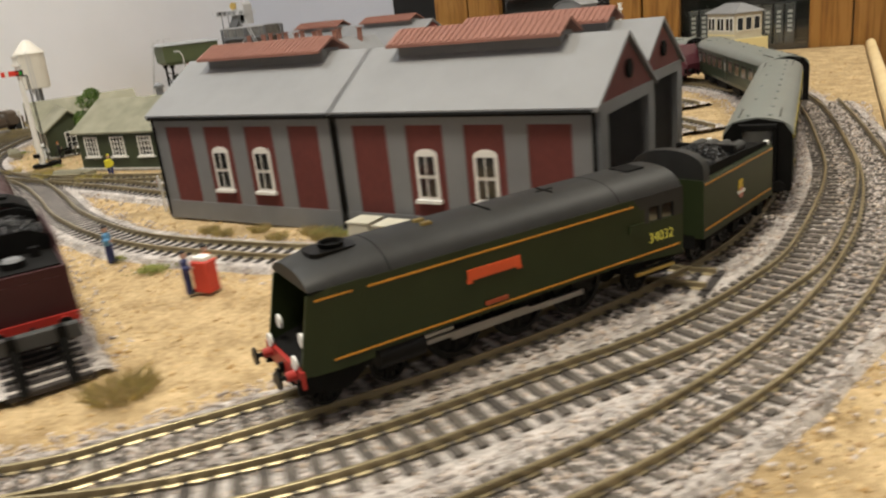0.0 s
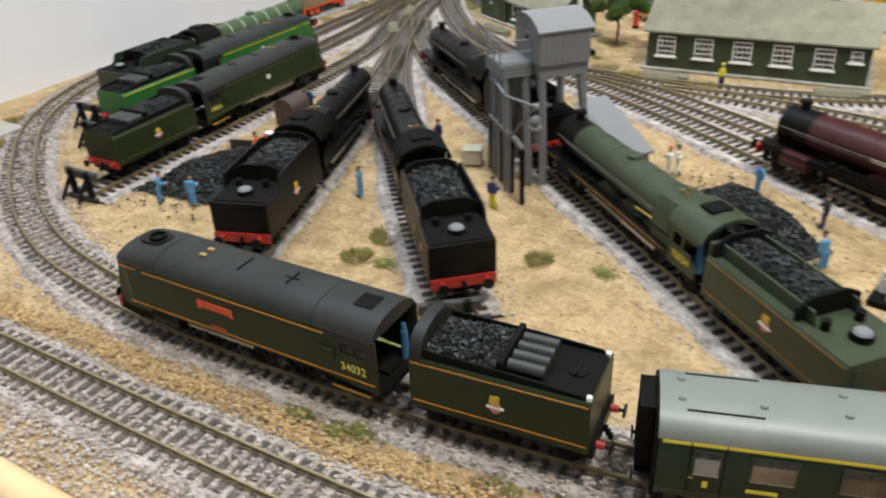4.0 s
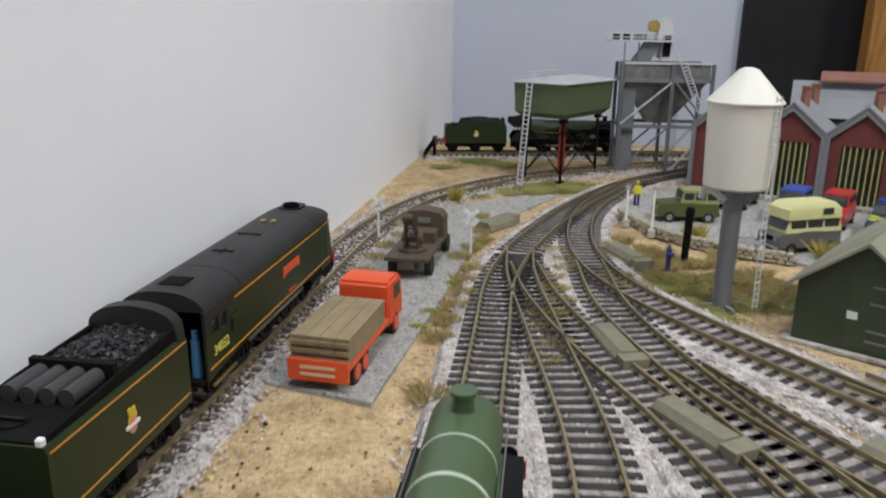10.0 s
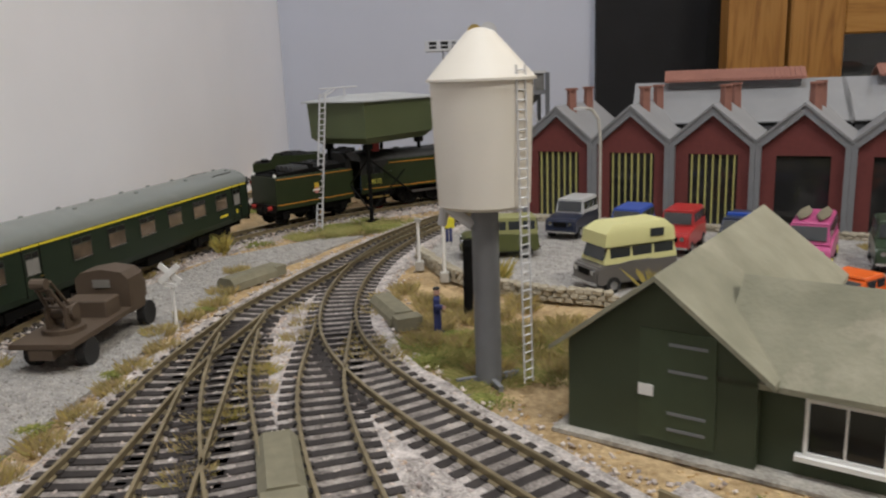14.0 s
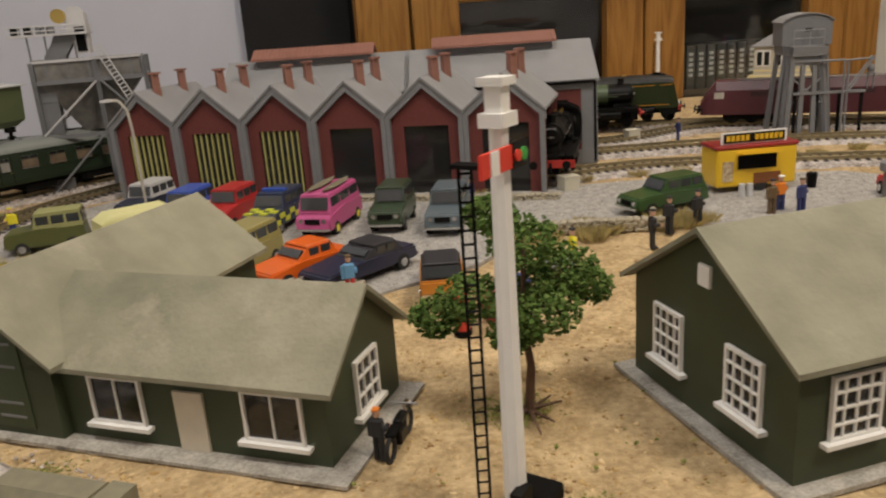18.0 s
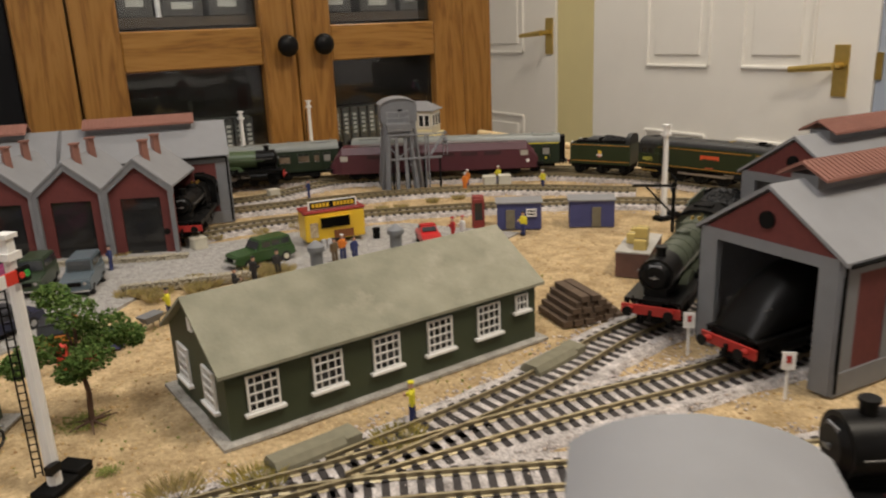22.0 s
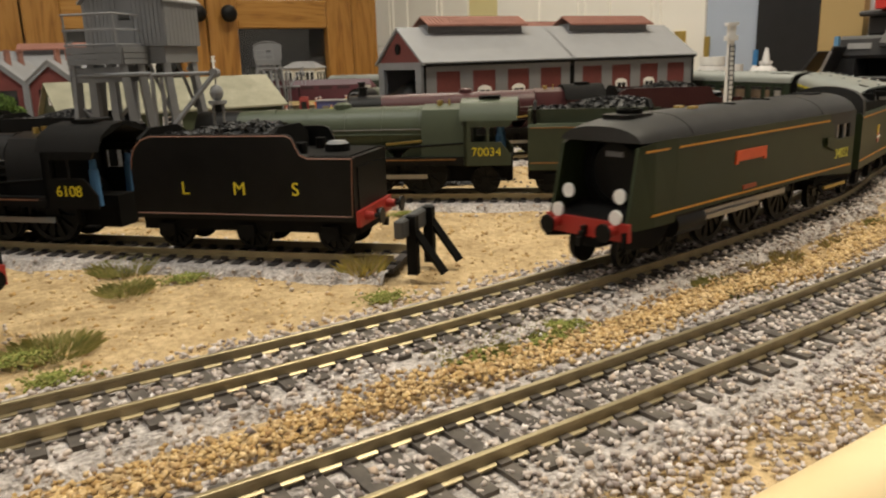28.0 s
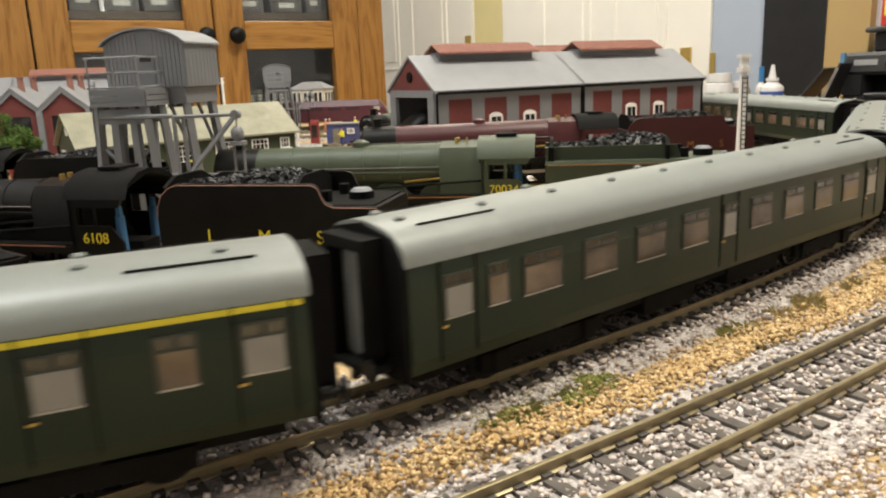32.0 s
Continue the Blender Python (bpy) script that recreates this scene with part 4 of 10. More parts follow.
    if coal:
        bm = bmesh.new()
        nx, ny = 8, 6
        grid = [[bm.verts.new((c0 + (c1 - c0) * i / nx, (j / ny - 0.5) * cw, h1 + 0.0014 + ch * 0.80 * (1 - abs(2 * j / ny - 1) ** 2.2) * (0.55 + 0.45 * math.sin(math.pi * min(1, i / nx + 0.25))))) for j in range(ny + 1)] for i in range(nx + 1)]
        for i in range(nx):
            for j in range(ny):
                bm.faces.new((grid[i][j], grid[i + 1][j], grid[i + 1][j + 1], grid[i][j + 1]))
        bed = part("coal_bed", bm, COAL, td)
        def spot(r):
            u, v = r.uniform(), r.uniform()
            return (c0 + (c1 - c0) * u, (v - 0.5) * cw, h1 + 0.0016 + ch * 0.82 * (1 - abs(2 * v - 1) ** 2.2) * (0.55 + 0.45 * math.sin(math.pi * min(1, u + 0.25))) + r.uniform(-0.0004, 0.0008))
        lumps(900, spot, 0.00125, seed, COAL, "coal", td, "heap of broken black coal")
    boxpart("frame", (cx, 0, 0.0105), (L - 0.004, 0.026, 0.006), BLACK_MATT, td)
    for xx in ((0.14, 0.5, 0.86) if L < 0.093 or style == "bulleid" else (0.12, 0.37, 0.63, 0.88)):
        for s in (-1, 1):
            wheel(td, x0 + L * xx, s * 0.0088, 0.0070)
            boxpart("axlebox", (x0 + L * xx, s * 0.0140, 0.0078), (0.0065, 0.0026, 0.0050), BLACK_MATT, td)
    for s in (-1, 1):
        bm = bmesh.new()
        extrude(bm, [(x0 + 0.004, 0.0125), (x0 + 0.006, 0.0085), (x1 - 0.006, 0.0085), (x1 - 0.004, 0.0125)], s * 0.0125, s * 0.0133)
        part("outside_frame", bm, BLACK_MATT, td)
    buffers(td, x0 + 0.001, -1, beam_mat=BLACK if seed == 11 else None)
    if lines and (inset or style == "bulleid"):
        lining(td, x0 + 0.003, x1 - 0.003, W / 2, h1 - 0.0018, lines)
        lining(td, x0 + 0.003, x1 - 0.003, W / 2, 0.0160, lines)
    for s in (-1, 1):
        if crest:
            emblem(td, cx, W / 2 + 0.0001, 0.0245, s)
        for i, ch_ in enumerate(letters):
            side_text(ch_, 0.0066, cx + (i - (len(letters) - 1) / 2) * (0.0215 if s < 0 else -0.0215), s * (W / 2 + 0.0002), 0.0235, s, letter_mat or YELLOW_LINE, td, "yellow serif letter")
    return td


RODS = []


TENDER_SIZE = Matrix.Translation((0, 0, 0.0010)) @ Matrix.Diagonal((0.947, 0.930, 1.0, 1.0))
TRAIN_SIZE = Matrix.Translation((0, 0, 0.0010)) @ Matrix.Diagonal((0.910, 0.930, 1.0, 1.0))


def air_smoothed_loco(m, body, line, number="", plate=RED, crest=True, name_label="", keyed=False, lamps=False):
    """A boxy air-smoothed express locomotive and its tender; x runs forward, 0 is the tender's rear."""
    th = thing("steam_locomotive", m @ (TRAIN_SIZE if keyed else Matrix.Scale(0.915, 4)), name_label, "locomotive", "" if keyed else "locomotives in the yard")
    TL, L0, L1 = 0.0808 if keyed else 0.0885, 0.0960, 0.2745
    hauled = th
    if keyed:
        hauled = thing("locomotive_tender", TENDER_SIZE.copy(), "dark green tender with orange lines and heaped coal", "tender")
    tender(hauled, TL, TL, "bulleid", body, line, crest, seed=11 if keyed else 12)
    W = 0.0350
    TOP = mat("casing_top", (0.021, 0.021, 0.0205), 0.50, vary=0.3, spec=0.30)
    shape = ((-0.0174, 0.0392), (-0.0167, 0.0409), (-0.0150, 0.0427), (-0.0122, 0.0443), (-0.0088, 0.0455), (-0.0050, 0.0461), (0, 0.0463))
    roof = list(shape) + [(-y, z) for y, z in shape[-2::-1]]
    bm = bmesh.new()
    extrude(bm, [(-W / 2, 0.0156), (W / 2, 0.0156), (W / 2, 0.0394), (-W / 2, 0.0394)], L0 + 0.036, L1 - 0.030, axis="x")
    casing = part("casing", bm, body, th)
    # roof, open round the chimney and drawn in towards the front
    bm = bmesh.new()
    rings = []
    for x, k, d in ((L0 + 0.003, 1, 0), (L1 - 0.034, 1, 0), (L1 - 0.024, 0.99, 0.0004), (L1 - 0.016, 0.965, 0.0012), (L1 - 0.011, 0.93, 0.0026)):
        rings.append([(x, y * k, 0.0392 + (z - 0.0392) * k - d * (z - 0.0392) / 0.009) for y, z in roof])
    loft(bm, rings)
    top = part("casing_roof", bm, TOP, th, "dark grey flat-topped casing roof", smooth=True)
    bm = bmesh.new()
    n = 20
    slot = [((L1 - 0.0265) + 0.0085 * math.copysign(abs(math.cos(a)) ** 0.5, math.cos(a)), 0.0062 * math.copysign(abs(math.sin(a)) ** 0.5, math.sin(a))) for a in [2 * math.pi * i / n for i in range(n)]]
    loft(bm, [[(x, y, 0.0452) for x, y in slot], [(x, y, 0.04665) for x, y in slot]])
    well = part("chimney_well", bm, BLACK, top, "black sunken chimney well")
    bm = bmesh.new()
    ring = [[(L1 - 0.0275 + math.cos(2 * math.pi * i / 20) * r, math.sin(2 * math.pi * i / 20) * r, z) for i in range(20)] for r, z in ((0.0042, 0.0462), (0.0046, 0.0480), (0.0036, 0.0480), (0.0034, 0.0464))]
    loft(bm, ring, caps=False)
    part("chimney", bm, BLACK_MATT, well)
    for y in (-0.0028, 0.0028):
        boxpart("safety_valve", (L1 - 0.063, y, 0.0464), (0.0040, 0.0022, 0.0012), BRASS, top)
    for xx, sx, sy in ((L0 + 0.016, 0.010, 0.010), (L0 + 0.060, 0.008, 0.0005), (L0 + 0.060, 0.0006, 0.010), (L0 + 0.090, 0.0006, 0.012)):
        boxpart("roof_hatch", (xx, 0, 0.0464), (sx, sy, 0.0005), BLACK_MATT, top)
    for xx in (L0 + 0.037, L1 - 0.040):
        bm = bmesh.new()
        extrude(bm, [(y * 1.002, z + 0.00006) for y, z in roof], xx, xx + 0.0004, axis="x")
        part("panel_seam", bm, BLACK_MATT, top)
    for s in (-1, 1):
        y0, y1 = s * W / 2, s * (W / 2 - 0.0012)
        bm = bmesh.new()
        extrude(bm, [(L0 + 0.002, 0.0130), (L0 + 0.036, 0.0156), (L0 + 0.036, 0.0288), (L0 + 0.002, 0.0288)], y0, y1)
        cab = part("cab_side", bm, body, th)
        for xa, xb in ((0.002, 0.0075), (0.0142, 0.0155), (0.0215, 0.0240)):
            bm = bmesh.new()
            extrude(bm, [(L0 + xa, 0.0288), (L0 + xb, 0.0288), (L0 + xb, 0.0346), (L0 + xa, 0.0346)], y0, y1)
            part("window_pillar", bm, TOP, cab, "grey cab window pillar")
        bm = bmesh.new()
        extrude(bm, [(L0 + 0.002, 0.0346), (L0 + 0.0260, 0.0346), (L0 + 0.0300, 0.0394), (L0 + 0.002, 0.0394)], y0, y1)
        part("cant_rail", bm, TOP, cab, "grey cab cant rail")
        bm = bmesh.new()
        extrude(bm, [(L0 + 0.0240, 0.0288), (L0 + 0.036, 0.0288), (L0 + 0.036, 0.0394), (L0 + 0.0301, 0.0394), (L0 + 0.0261, 0.0346), (L0 + 0.0240, 0.0346)], y0, y1)
        part("cab_shoulder", bm, body, cab)
        bm = bmesh.new()
        extrude(bm, [(L0 + 0.0250, 0.0245), (L0 + 0.0330, 0.0270), (L0 + 0.0330, 0.0302), (L0 + 0.0250, 0.0300)], s * (W / 2 + 0.0002), s * (W / 2 + 0.0012))
        part("side_step_box", bm, body, cab)
        bm = bmesh.new()
        extrude(bm, [(L0 + 0.0075, 0.0288), (L0 + 0.0215, 0.0288), (L0 + 0.0215, 0.0346), (L0 + 0.0075, 0.0346)], s * (W / 2 - 0.0008), s * (W / 2 - 0.0011))
        part("cab_window", bm, GLASS_DARK, cab)
        if number:
            side_text(number, 0.0056, L0 + 0.0150, s * (W / 2 + 0.0002), 0.0226, s, mat("cream_figures", (0.66, 0.62, 0.10), 0.5), cab, "cream running number")
        # front side panel, drawn in and sloping to the buffer beam
        bm = bmesh.new()
        e = 0.0012
        loft(bm, [[(L1 - 0.0305, s * W / 2, 0.0135), (L1 - 0.0305, s * W / 2, 0.0396), (L1 - 0.0305, s * (W / 2 - e), 0.0396), (L1 - 0.0305, s * (W / 2 - e), 0.0135)],
                  [(L1 - 0.018, s * (W / 2 - 0.0001), 0.0135), (L1 - 0.018, s * (W / 2 - 0.0004), 0.0394), (L1 - 0.018, s * (W / 2 - 0.0004 - e), 0.0394), (L1 - 0.018, s * (W / 2 - 0.0001 - e), 0.0135)],
                  [(L1 - 0.0045, s * (W / 2 - 0.0015), 0.0135), (L1 - 0.0108, s * (W / 2 - 0.0018), 0.0380), (L1 - 0.0108, s * (W / 2 - 0.0018 - e), 0.0380), (L1 - 0.0045, s * (W / 2 - 0.0015 - e), 0.0135)]])
        part("smoke_deflector", bm, body, th)
        if not keyed:
            bm = bmesh.new()
            cyl(bm, (L0 + 0.086, s * (W / 2 - 0.0003), 0.0290), (L0 + 0.086, s * (W / 2 + 0.0004), 0.0290), 0.0024, n=18)
            part("badge", bm, WHITE, casing, "small round white badge")
        np_ = None if not keyed else boxpart("nameplate", (L0 + 0.098, s * (W / 2 + 0.0002), 0.0302), (0.023, 0.0007, 0.0036), mat("plate_red", (0.62, 0.085, 0.02), 0.5), casing, "orange-red nameplate with stepped ends")
        for dx in ((-0.0108, 0.0108) if keyed else ()):
            boxpart("plate_end", (L0 + 0.098 + dx, s * (W / 2 + 0.0002), 0.0281), (0.0022, 0.0006, 0.0012), mat("plate_red", (0.62, 0.085, 0.02), 0.5), np_)
        np_ and boxpart("name_scroll", (L0 + 0.098, s * (W / 2 + 0.0002), 0.0190), (0.010, 0.0005, 0.0014), mat("scroll_red", (0.32, 0.06, 0.02), 0.5), casing)
        bm = bmesh.new()
        extrude(bm, [(L1 - 0.020, 0.0065), (L1 - 0.003, 0.0090), (L1 - 0.003, 0.0138), (L1 - 0.030, 0.0138), (L1 - 0.026, 0.0100)], s * 0.0164, s * 0.0152)
        part("front_valance", bm, BLACK_MATT, th)
        bm = bmesh.new()
        extrude(bm, [(L0 + 0.010, 0.0078), (L0 + 0.030, 0.0078), (L0 + 0.034, 0.0115), (L0 + 0.006, 0.0115)], s * 0.0166, s * 0.0158)
        part("trailing_frame", bm, BLACK_MATT, th)
    boxpart("cab_front", (L0 + 0.0352, 0, 0.0272), (0.0016, W - 0.003, 0.0265), BLACK_MATT, th)
    boxpart("cab_floor", (L0 + 0.018, 0, 0.0125), (0.036, W - 0.004, 0.002), BLACK_MATT, th)
    bm = bmesh.new()
    cyl(bm, (L0 + 0.030, 0, 0.024), (L0 + 0.0345, 0, 0.024), 0.0095, n=18)
    part("backhead", bm, BLACK, th, "black boiler backhead")
    lining(th, L0 + 0.030, L1 - 0.031, W / 2 + 0.0001, 0.0367, line)
    lining(th, L1 - 0.0295, L1 - 0.0125, W / 2 - 0.0003, 0.0367, line)
    lining(th, L0 + 0.004, L1 - 0.016, W / 2 + 0.0001, 0.0172, line)
    bm = bmesh.new()
    cyl(bm, (L1 - 0.034, 0, 0.0290), (L1 - 0.0225, 0, 0.0290), 0.0152, n=28)
    sb = part("smokebox", bm, BLACK_MATT, th, smooth=True)
    bm = bmesh.new()
    cyl(bm, (L1 - 0.0225, 0, 0.0290), (L1 - 0.0200, 0, 0.0290), 0.0118, 0.0090, n=24)
    part("smokebox_door", bm, BLACK, sb, smooth=True)
    boxpart("number_plate", (L1 - 0.0198, 0, 0.0345), (0.0006, 0.0070, 0.0016), GREY, sb)
    boxpart("front_wall", (L1 - 0.0295, 0, 0.0280), (0.0010, W - 0.003, 0.025), BLACK_MATT, th)
    bm = bmesh.new()
    extrude(bm, [(L1 - 0.030, 0.0150), (L1 - 0.006, 0.0150), (L1 - 0.006, 0.0162), (L1 - 0.018, 0.0185), (L1 - 0.030, 0.0185)], -0.0158, 0.0158)
    part("front_platform", bm, BLACK_MATT, th)
    boxpart("frame", ((L0 + L1) / 2, 0, 0.0115), (L1 - L0 - 0.010, 0.010, 0.008), BLACK_MATT, th)
    drivers = []
    for xx in (0.054, 0.083, 0.112):
        for s in (-1, 1):
            drivers.append(wheel(th, L0 + xx, s * 0.0088, 0.0122))
    for xx in (0.022, 0.140, 0.164):
        for s in (-1, 1):
            wheel(th, L0 + xx, s * 0.0088, 0.0066)
    for s in (-1, 1):
        bm = bmesh.new()
        cyl(bm, (L1 - 0.050, s * 0.0140, 0.0118), (L1 - 0.032, s * 0.0140, 0.0118), 0.0040, n=14)
        cl = part("cylinder", bm, BLACK, th, smooth=True)
        boxpart("valve_chest", (L1 - 0.041, s * 0.0140, 0.0158), (0.018, 0.0055, 0.004), BLACK, cl)
        rod = boxpart("coupling_rod", (L0 + 0.083, s * 0.0118, 0.0122), (0.062, 0.0008, 0.0020), STEEL, th, "steel coupling rod")
        if keyed:
            RODS.append(rod)
        boxpart("connecting_rod", (L0 + 0.104, s * 0.0132, 0.0105), (0.046, 0.0008, 0.0016), STEEL, th, "steel connecting rod")
        boxpart("slide_bar", (L0 + 0.125, s * 0.0132, 0.0128), (0.020, 0.0012, 0.0012), STEEL, th, "steel slide bar")
        boxpart("injector_pipe", (L0 + 0.018, s * 0.0168, 0.0098), (0.022, 0.0010, 0.0012), BRASS, th)
    buffers(th, L1 - 0.005, 1)
    if lamps:
        for y, z, x in ((-0.0118, 0.0178, 0.0040), (-0.0105, 0.0235, 0.0080), (0.0118, 0.0178, 0.0040), (0.0105, 0.0235, 0.0080)):
            bm = bmesh.new()
            cyl(bm, (L1 - x - 0.0010, y, z), (L1 - x, y, z), 0.0023, n=16)
            part("headcode_disc", bm, WHITE, th, "white headcode disc")
        for s in (-1, 1):
            boxpart("tail_lamp", (0.0035, s * 0.0145, 0.0365), (0.0022, 0.0024, 0.0042), WHITE, hauled, "white tender lamp", bevel=0.0005)
        figure_in = bmesh.new()
        cyl(figure_in, (L0 + 0.006, -0.0110, 0.0135), (L0 + 0.006, -0.0110, 0.0275), 0.0022, 0.0018, n=10)
        cyl(figure_in, (L0 + 0.006, -0.0110, 0.0278), (L0 + 0.006, -0.0110, 0.0312), 0.0014, 0.0012, n=8)
        part("driver_figure", figure_in, mat("crew_blue", (0.06, 0.17, 0.34), 0.7), th, "pale blue crew figurine in the cab")
    return th, drivers, hauled


def steam_loco(m, body, label, L=0.165, tl=0.088, boiler_r=0.0100, boiler_z=0.0315, line=None, number="", letters="", crest=False, drivers=3, dr=0.0118,
               chimney_h=0.0045, cab_w=0.0335, front=2, trailing=1, smokebox=None, deflect=False, bands=None, has_tender=True, seed=5, streamlined=False, letter_mat=None, tender_mat=None, crew=False, gap=0.003, named=False):
    """A steam locomotive with its tender: x runs forward, 0 is the tender's rear."""
    th = thing("steam_locomotive", m, label, "locomotive", "locomotives in the yard")
    if has_tender:
        tender(th, tl, tl, "curved", tender_mat or body, line, crest, letters=letters, seed=seed, letter_mat=letter_mat)
    else:
        tl = 0.0
    x0, x1 = tl + gap, tl + gap - 0.003 + L
    smokebox = smokebox or BLACK
    fb = x0 + 0.031
    sb = x1 - 0.032
    if streamlined:
        bm = bmesh.new()
        rings = []
        for u in np.linspace(0, 1, 9):
            x = sb - 0.02 + u * (x1 - 0.004 - sb + 0.02)
            k = 1 - u ** 2.2 * 0.80
            rings.append([(x, math.copysign(abs(math.cos(a)) ** 0.7, math.cos(a)) * 0.0165 * (0.75 + 0.25 * k), 0.014 + (0.036 * k) * (0.5 + 0.5 * math.sin(a))) for a in np.linspace(0, 2 * math.pi, 24, endpoint=False)])
        loft(bm, rings)
        part("streamlined_nose", bm, smokebox, th, "black wedge-shaped streamlined nose", smooth=True)
    bm = bmesh.new()
    cyl(bm, (fb - 0.002, 0, boiler_z), (sb, 0, boiler_z), boiler_r * 1.10, boiler_r, n=32)
    fbx = [(-boiler_r * 1.25, 0.015), (boiler_r * 1.25, 0.015), (boiler_r * 1.22, boiler_z + 0.002), (boiler_r * 0.85, boiler_z + boiler_r * 0.92), (0, boiler_z + boiler_r * 1.14), (-boiler_r * 0.85, boiler_z + boiler_r * 0.92), (-boiler_r * 1.22, boiler_z + 0.002)]
    extrude(bm, fbx, x0 + 0.024, fb + 0.016, axis="x")
    boiler = part("boiler", bm, body, th, smooth=True)
    nb = 6
    for i in range(nb):
        xx = fb + 0.018 + (sb - fb - 0.018) * i / (nb - 1)
        r = boiler_r * (1.10 - 0.10 * (xx - fb) / (sb - fb))
        bm = bmesh.new()
        cyl(bm, (xx - 0.0006, 0, boiler_z), (xx + 0.0006, 0, boiler_z), r + 0.00025, n=32, caps=True)
        part("boiler_band", bm, bands or body, boiler)
    bm = bmesh.new()
    cyl(bm, (sb, 0, boiler_z), (x1 - 0.010, 0, boiler_z), boiler_r * 1.03, n=32)
    cyl(bm, (x1 - 0.010, 0, boiler_z), (x1 - 0.0075, 0, boiler_z), boiler_r * 0.86, boiler_r * 0.62, n=28)
    box(bm, x1 - 0.018, 0, 0.019, 0.018, boiler_r * 1.3, 0.012)
    if not streamlined:
        part("smokebox", bm, smokebox, th, smooth=True)
        bm = bmesh.new()
        cx = x1 - 0.0195
        top = boiler_z + boiler_r
        cyl(bm, (cx, 0, top - 0.002), (cx, 0, top + chimney_h), 0.0032, 0.0029, n=18)
        cyl(bm, (cx, 0, top + chimney_h), (cx, 0, top + chimney_h + 0.0012), 0.0037, n=18)
        part("chimney", bm, smokebox, th, smooth=True)
    else:
        bm.free()
    bm = bmesh.new()
    xd = fb + (sb - fb) * 0.52
    zt = boiler_z + boiler_r * 1.02
    cyl(bm, (xd, 0, zt - 0.003), (xd, 0, zt + 0.0018), 0.0050, 0.0044, n=18)
    cyl(bm, (xd, 0, zt + 0.0018), (xd, 0, zt + 0.0030), 0.0044, 0.0022, n=18)
    part("dome", bm, body, th, smooth=True)
    for s in (-1, 1):
        bm = bmesh.new()
        cyl(bm, (fb + 0.008, s * 0.0022, zt), (fb + 0.008, s * 0.0022, zt + 0.0028), 0.0012, n=10)
        part("safety_valve", bm, BRASS, boiler)
    # cab
    zc, cw = 0.0365, cab_w / 2
    for s in (-1, 1):
        bm = bmesh.new()
        y0, y1 = s * cw, s * (cw - 0.001)
        for pts in ([(x0 + 0.003, 0.015), (x0 + 0.026, 0.015), (x0 + 0.026, 0.0265), (x0 + 0.008, 0.0265), (x0 + 0.003, 0.020)],
                    [(x0 + 0.0135, 0.0265), (x0 + 0.0150, 0.0265), (x0 + 0.0150, 0.0335), (x0 + 0.0135, 0.0335)],
                    [(x0 + 0.0225, 0.0265), (x0 + 0.026, 0.0265), (x0 + 0.026, 0.0335), (x0 + 0.0225, 0.0335)],
                    [(x0 + 0.004, 0.0335), (x0 + 0.026, 0.0335), (x0 + 0.026, zc), (x0 + 0.002, zc)]):
            extrude(bm, pts, y0, y1)
        cab = part("cab_side", bm, body, th)
        if number:
            side_text(number, 0.0058, x0 + 0.015, s * (cw + 0.0002), 0.0215, s, YELLOW_LINE, cab, "yellow running number")
    bm = bmesh.new()
    extrude(bm, [(-cw, zc), (-cw * 0.86, zc + 0.0055), (-cw * 0.45, zc + 0.0092), (0, zc + 0.0102), (cw * 0.45, zc + 0.0092), (cw * 0.86, zc + 0.0055), (cw, zc), (cw * 0.82, zc + 0.0045), (0, zc + 0.0088), (-cw * 0.82, zc + 0.0045)], x0, x0 + 0.028, axis="x")
    roof = part("cab_roof", bm, BLACK_MATT if body is not BRITGREEN else body, th, smooth=True)
    boxpart("roof_ventilator", (x0 + 0.014, 0, zc + 0.0105), (0.010, 0.012, 0.0012), BLACK_MATT, roof)
    bm = bmesh.new()
    extrude(bm, [(-cw, 0.015), (cw, 0.015), (cw, zc), (cw * 0.82, zc + 0.0045), (0, zc + 0.0088), (-cw * 0.82, zc + 0.0045), (-cw, zc)], x0 + 0.0245, x0 + 0.026, axis="x")
    part("cab_front", bm, body, th)
    # running plate and frames
    rp = 0.0185
    plate = boxpart("running_plate", ((x0 + x1) / 2 + 0.010, 0, rp), (x1 - x0 - 0.026, 0.0325, 0.0012), BLACK, th)
    for s in (-1, 1):
        boxpart("valance", ((x0 + x1) / 2 + 0.010, s * 0.0160, rp - 0.0018), (x1 - x0 - 0.028, 0.0008, 0.0026), BLACK, plate)
    if line:
        lining(plate, x0 + 0.030, x1 - 0.004, 0.01645, rp - 0.0004, line, 0.0005)
    boxpart("frame", ((x0 + x1) / 2, 0, 0.0120), (x1 - x0 - 0.006, 0.0105, 0.0125), BLACK_MATT, th)
    d0 = x0 + (0.047 if trailing else 0.030)
    for i in range(drivers):
        for s in (-1, 1):
            wheel(th, d0 + i * (2 * dr + 0.0022), s * 0.0088, dr)
    if trailing:
        for s in (-1, 1):
            wheel(th, x0 + 0.016, s * 0.0088, 0.0068)
    for i in range(front):
        for s in (-1, 1):
            wheel(th, x1 - 0.014 - i * 0.023, s * 0.0088, 0.0062)
